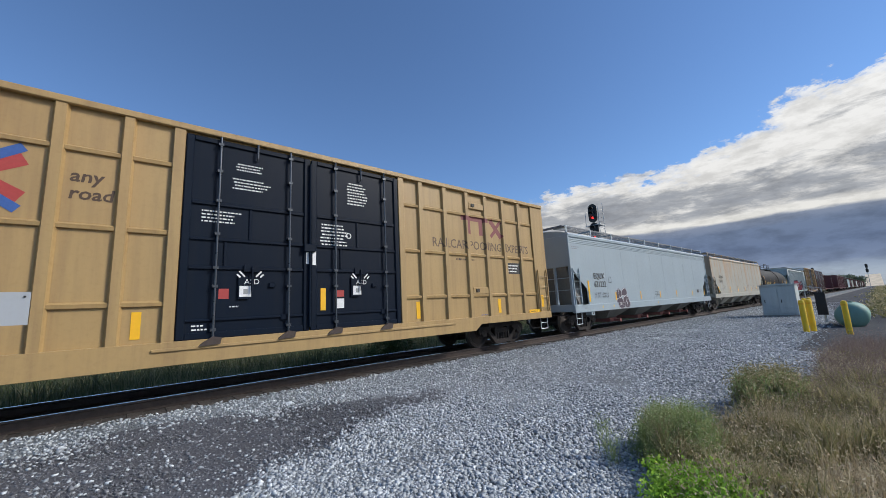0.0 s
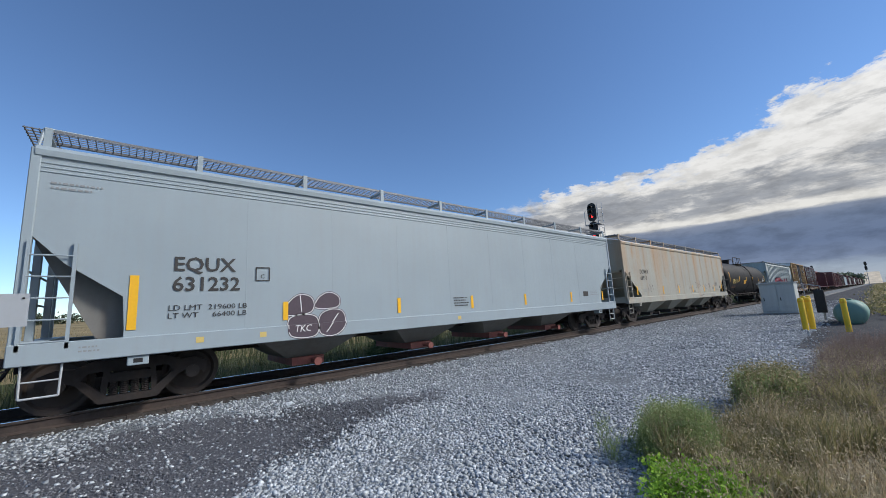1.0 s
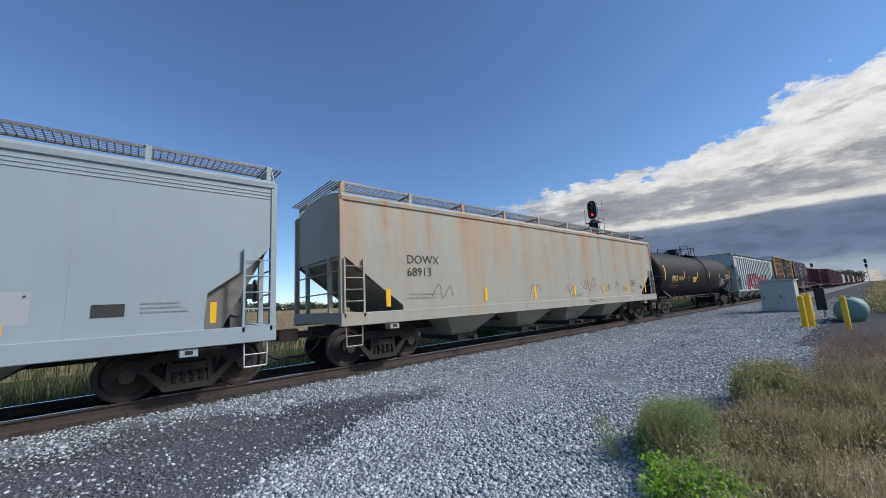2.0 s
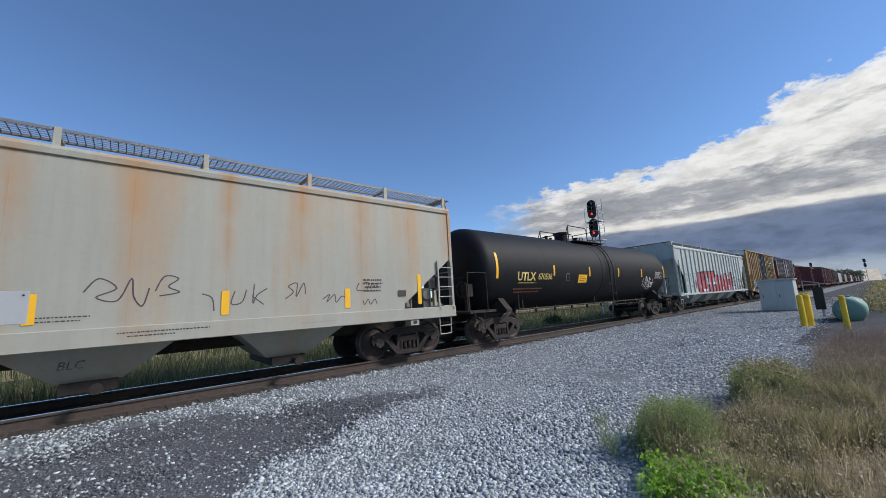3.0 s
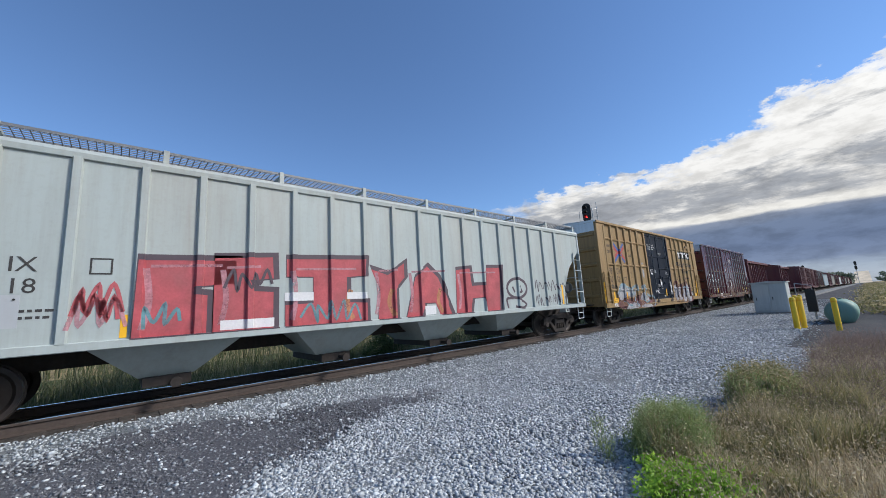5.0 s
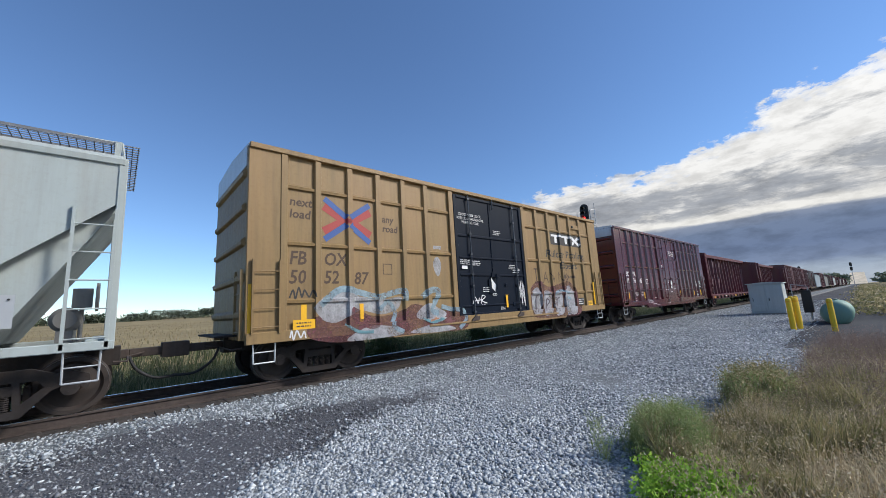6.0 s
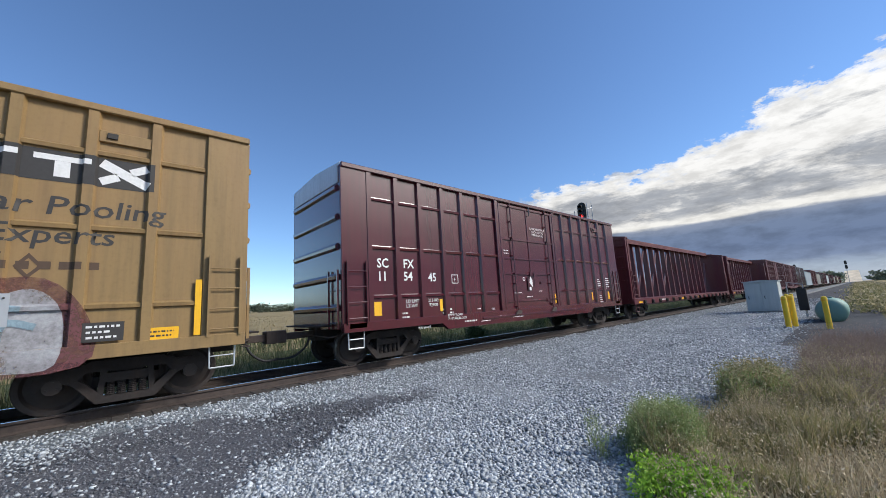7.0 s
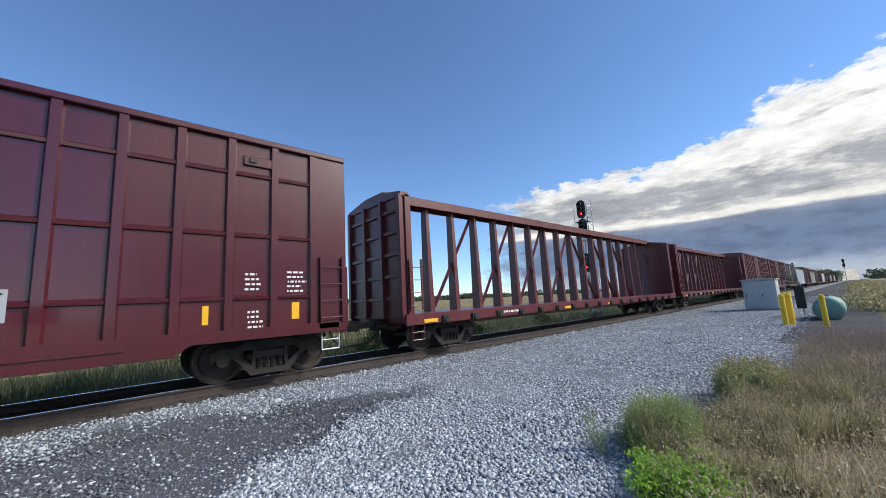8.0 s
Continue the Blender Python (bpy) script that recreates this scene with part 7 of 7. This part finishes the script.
def build_track():
    track = tagged(new("railway_track"), "single railway track with rusty rails on dark sleepers", "railway track", kind="structure")
    for y in (YN, YN + 1.505):
        bm = bmesh.new()
        prism(bm, [(y - 0.075, -0.185), (y + 0.075, -0.185), (y + 0.075, -0.172), (y + 0.012, -0.15), (y + 0.009, -0.05), (y + 0.037, -0.035), (y + 0.037, -0.008), (y + 0.03, 0.0), (y - 0.03, 0.0), (y - 0.037, -0.008), (y - 0.037, -0.035), (y - 0.009, -0.05), (y - 0.012, -0.15), (y - 0.075, -0.172)], -120, 1100, "x")
        rail = part("rail", bm, RUSTY, track, "rusty rail with a polished head")
        bm = bmesh.new()
        bx(bm, -120, 1100, y - 0.028, y + 0.028, -0.004, 0.003)
        part("running_surface", bm, BRIGHT, rail)
    bm = bmesh.new()
    bx(bm, -0.115, 0.115, -1.28, 1.28, -0.10, 0.0)
    bmesh.ops.bevel(bm, geom=bm.edges[:], offset=0.012, segments=1, affect="EDGES")
    me = bpy.data.meshes.new("sleeper")
    bm.to_mesh(me)
    bm.free()
    me.materials.append(WOOD)
    rnd = random.Random(3)
    for i in range(150):
        s = new("sleeper", me)
        s.parent = track
        s.matrix_basis = pose(-12 + i * 0.53 + rnd.uniform(-0.02, 0.02), YC + rnd.uniform(-0.03, 0.03), -0.175, rz=rnd.uniform(-1, 1))


# ---- trackside things ----
YELLOW = paint("yellow_bollard_paint", (0.78, 0.50, 0.012), 0.45, (0.30, 0.22, 0.08), 0.3)
GREEN_TANK = paint("pale_green_tank_paint", (0.15, 0.27, 0.225), 0.6, (0.12, 0.15, 0.12), 0.3)
CABINET = paint("grey_cabinet_paint", (0.44, 0.47, 0.46), 0.5, (0.2, 0.2, 0.19), 0.25)
DARK = paint("black_signal_paint", (0.014, 0.014, 0.015), 0.6, (0.03, 0.03, 0.03), 0.3)
ALU = paint("dull_aluminium", (0.42, 0.43, 0.44), 0.5, (0.25, 0.25, 0.25), 0.2, metal=0.5)
CONCRETE = earth("concrete", [(0.22, 0.21, 0.19), (0.32, 0.31, 0.29)], 0.9, 12, 0.3, 0.01)
SAND = earth("pale_sand", [(0.55, 0.46, 0.33), (0.66, 0.57, 0.43)], 0.95, 0.3, 0.2, 0.05, 0.1)
LAMP = plain("red_signal_lens", (1.0, 0.03, 0.03), 0.3, emit=1.6, var=0.0)
LENS = plain("dark_signal_lens", (0.02, 0.01, 0.01), 0.2)
SIGN = paint("weathered_sign_back", (0.42, 0.44, 0.46), 0.4, (0.35, 0.35, 0.35), 0.45, metal=0.2)


def signal_head(mast, x, y, z, lit=True):
    """Faces down the track towards the camera."""
    bm = bmesh.new()
    prof = [(math.cos(a * 0.3491) * 0.36, z + (0.38 if 0 < a < 9 else -0.38) * (1 if a not in (0, 9) else 0) + math.sin(a * 0.3491) * 0.36) for a in range(18)]
    prism(bm, [(y + p, q) for p, q in prof], x - 0.03, x + 0.03, "x")
    back = part("signal_head", bm, DARK, mast, "black oval signal head with red lamp")
    bm = bmesh.new()
    bx(bm, x, x + 0.28, y - 0.2, y + 0.2, z - 0.55, z + 0.55)
    part("lamp_case", bm, DARK, back, "", 0.02)
    for k, dz in enumerate((0.36, 0.0, -0.36)):
        bm = bmesh.new()
        rod(bm, (x - 0.05, y, z + dz), (x - 0.03, y, z + dz), 0.09, 16)
        part("lens", bm, LAMP if (lit and k == 2) else LENS, back, "glowing red lens" if (lit and k == 2) else "")
        bm = bmesh.new()
        n = 10
        ring = [[bm.verts.new((xx, y + rr * math.cos(t), z + dz + rr * math.sin(t))) for t in [-0.3 + i * (3.74 / n) for i in range(n + 1)]] for xx, rr in ((x - 0.30, 0.135), (x - 0.03, 0.135), (x - 0.03, 0.145), (x - 0.30, 0.145))]
        for p, q in ((0, 1), (1, 2), (2, 3), (3, 0)):
            for i in range(n):
                bm.faces.new((ring[p][i], ring[p][i + 1], ring[q][i + 1], ring[q][i]))
        part("visor", bm, DARK, back)


def signal_mast(x, y, heads, height, label, platform=True, base=-0.7, lit=True):
    mast = tagged(new("signal_mast"), label, "railway signal")
    bm = bmesh.new()
    rod(bm, (x, y, base), (x, y, height), 0.09, 14, 0.075)
    part("pole", bm, ALU, mast, "", smooth=True)
    bm = bmesh.new()
    bx(bm, x - 0.3, x + 0.3, y - 0.3, y + 0.3, base - 0.3, base + 0.15)
    part("footing", bm, CONCRETE, mast)
    for z in heads:
        signal_head(mast, x - 0.14, y, z, lit)
    if platform:
        lx, ly = x + 0.45, y - 0.35
        bm = bmesh.new()
        for dy in (-0.2, 0.2):
            rod(bm, (lx, ly + dy, base), (lx, ly + dy, height + 0.35), 0.022)
        for i in range(int((height - base) / 0.3)):
            rod(bm, (lx, ly - 0.2, base + 0.3 * i), (lx, ly + 0.2, base + 0.3 * i), 0.012)
        part("ladder", bm, ALU, mast)
        for z in heads[:2]:
            bm = bmesh.new()
            for i in range(6):
                bx(bm, x - 0.30 + i * 0.15, x - 0.24 + i * 0.15, y - 0.55, y + 0.55, z - 1.0, z - 0.97)
            bx(bm, x - 0.32, x + 0.6, y - 0.56, y - 0.52, z - 1.02, z - 0.95)
            bx(bm, x - 0.32, x + 0.6, y + 0.52, y + 0.56, z - 1.02, z - 0.95)
            part("platform", bm, ALU, mast)
            rod_part("handrail", [(x + 0.5, y - 0.54, z - 1.0), (x + 0.5, y - 0.54, z + 0.3), (x - 0.3, y - 0.54, z + 0.1), (x - 0.3, y - 0.54, z - 1.0)], 0.02, ALU, mast)
            rod_part("handrail", [(x + 0.5, y + 0.54, z - 1.0), (x + 0.5, y + 0.54, z + 0.3), (x - 0.3, y + 0.54, z + 0.1), (x - 0.3, y + 0.54, z - 1.0)], 0.02, ALU, mast)
    return mast


def build_trackside():
    signal_mast(27.5, 13.6, (8.05, 6.55, 3.80), 8.5, "tall signal mast with red lamps and a ladder")
    signal_mast(178.0, 13.6, (7.5,), 7.9, "distant signal mast above the train", False)
    signal_mast(200.0, 1.6, (8.2, 6.6), 8.6, "distant unlit signal mast beside the lane", False, lit=False)
    for i, (x, y, r, h) in enumerate(((20.3, 2.06, 0.095, 1.24), (20.75, 1.90, 0.095, 1.24), (24.3, 2.36, 0.085, 1.24), (24.9, 2.24, 0.085, 1.24), (19.66, 0.89, 0.085, 1.18))):
        b = tagged(new("bollard"), "yellow steel bollard standing in gravel", "bollard", "yellow bollards")
        b.matrix_basis = pose(x, y, GZ)
        bm = bmesh.new()
        lathe(bm, [(-0.1, 0.0), (-0.1, r), (h - 0.05, r), (h, r * 0.75), (h + 0.02, 0.0)], 20, "z")
        post = part("post", bm, YELLOW, b, smooth=True)
        bm = bmesh.new()
        lathe(bm, [(h - 0.16, r + 0.003), (h - 0.16, r + 0.006), (h - 0.10, r + 0.006), (h - 0.10, r + 0.003)], 20, "z")
        part("band", bm, REFLECT, b, "reflective yellow band")
    # propane tank lying on two feet
    t = tagged(new("propane_tank"), "pale green propane tank on low feet", "propane tank")
    cx, cy, cz, r, hl = 24.3, 0.90, 0.14, 0.52, 1.0
    prof = [(-hl - 0.30, 0.0)] + [(-hl - 0.30 * math.cos(k * 0.2244), r * math.sin(k * 0.2244)) for k in range(1, 7)] + [(-hl, r), (hl, r)] + [(hl + 0.30 * math.cos(k * 0.2244), r * math.sin(k * 0.2244)) for k in range(6, 0, -1)] + [(hl + 0.30, 0.0)]
    bm = bmesh.new()
    lathe(bm, prof, 40, "x", (cx, cy, cz))
    part("shell", bm, GREEN_TANK, t, smooth=True)
    bm = bmesh.new()
    lathe(bm, [(cz + r - 0.03, 0.07), (cz + r + 0.05, 0.07), (cz + r + 0.07, 0.05), (cz + r + 0.07, 0.0)], 16, "z", (cx, cy, 0))
    part("valve_dome", bm, GREEN_TANK, t, smooth=True)
    for s in (-0.7, 0.7):
        bm = bmesh.new()
        prism(bm, [(cy - 0.36, GZ - 0.02), (cy + 0.36, GZ - 0.02), (cy + 0.36, cz - 0.32), (cy + 0.2, cz - 0.47), (cy - 0.2, cz - 0.47), (cy - 0.36, cz - 0.32)], cx + s - 0.08, cx + s + 0.08, "x")
        part("foot", bm, CONCRETE, t)
    # equipment cabinet
    cab = tagged(new("equipment_cabinet"), "grey steel signal equipment cabinet on a concrete pad", "cabinet")
    x0, x1, y0, y1, z1 = 31.9, 33.4, 3.40, 5.12, 1.66
    box_part("pad", (x0 - 0.2, x1 + 0.2, y0 - 0.2, y1 + 0.2, GZ - 0.1, GZ + 0.08), CONCRETE, cab)
    box_part("body", (x0, x1, y0, y1, GZ + 0.08, z1), CABINET, cab, bevel=0.02)
    bm = bmesh.new()
    prism(bm, [(y0 - 0.08, z1), (y1 + 0.08, z1), (y1 + 0.08, z1 + 0.05), ((y0 + y1) / 2, z1 + 0.12), (y0 - 0.08, z1 + 0.05)], x0 - 0.1, x1 + 0.1, "x")
    part("lid", bm, CABINET, cab)
    for a, b in ((y0 + 0.06, (y0 + y1) / 2 - 0.02), ((y0 + y1) / 2 + 0.02, y1 - 0.06)):
        dr = box_part("door", (x0 - 0.03, x0, a, b, GZ + 0.2, z1 - 0.08), CABINET, cab, bevel=0.01)
        box_part("handle", (x0 - 0.06, x0 - 0.03, b - 0.14, b - 0.10, 0.55, 0.75), DARK, dr)
        for k in range(4):
            box_part("louvre", (x0 - 0.042, x0 - 0.03, a + 0.15, b - 0.2, GZ + 0.35 + k * 0.07, GZ + 0.38 + k * 0.07), CABINET, dr, bevel=0.003)
    # meter stand behind the bollards
    ms = tagged(new("meter_stand"), "dark meter box on a pale pipe frame", "meter box")
    rod_part("frame", [(26.2, 2.45, GZ), (26.2, 2.45, 1.5), (26.2, 1.85, 1.35), (26.2, 1.85, GZ)], 0.022, ALU, ms)
    box_part("box", (26.05, 26.3, 1.75, 2.12, 0.05, 1.15), DARK, ms)
    rod_part("conduit", [(26.2, 1.9, 0.05), (26.2, 1.9, GZ)], 0.03, ALU, ms)
    # sign seen from behind
    sg = tagged(new("sign"), "weathered bare metal back of a small sign", "sign")
    bm = bmesh.new()
    bx(bm, -1.50, -0.76, 5.50, 5.505, 1.41, 1.735)
    plate = part("plate", bm, SIGN, sg)
    bm = bmesh.new()
    rod(bm, (-0.80, 5.49, 1.69), (-0.80, 5.51, 1.69), 0.010, 10)
    part("bolt", bm, DARK, plate)
    box_part("post", (-1.40, -1.35, 5.51, 5.55, GZ - 0.1, 1.70), ALU, sg)
    # sunlit bank at the end of the line
    bm = bmesh.new()
    bx(bm, 44, 420, 5.55, 5.95, GZ - 0.05, GZ + 0.07)
    tagged(part("kerb", bm, CONCRETE), "pale concrete kerb along the lane", "kerb", kind="structure")
    bm = bmesh.new()
    prism(bm, [(1000, -1), (1300, 26), (1320, 26), (1330, -1)], -8, 15)
    tagged(part("far_bank", bm, SAND), "distant sunlit sandy bank at the end of the line", "bank", kind="structure")


build_ground()
scatter_stones()
build_track()
build_trackside()
build_plants()
build_train()


def motions():
    for car, u in CARS:
        walk(car, [(t, pose(u - SPEED * t, YC, 0)) for t in (0, 2, 4, 6, 8)])
    for w in WHEELSETS:
        at = w.matrix_basis.translation.copy()
        walk(w, [(k / 30, pose(at.x, at.y, at.z, 0, -math.degrees(SPEED * k / 30 / R_WHEEL), 0)) for k in range(241)])


motions()
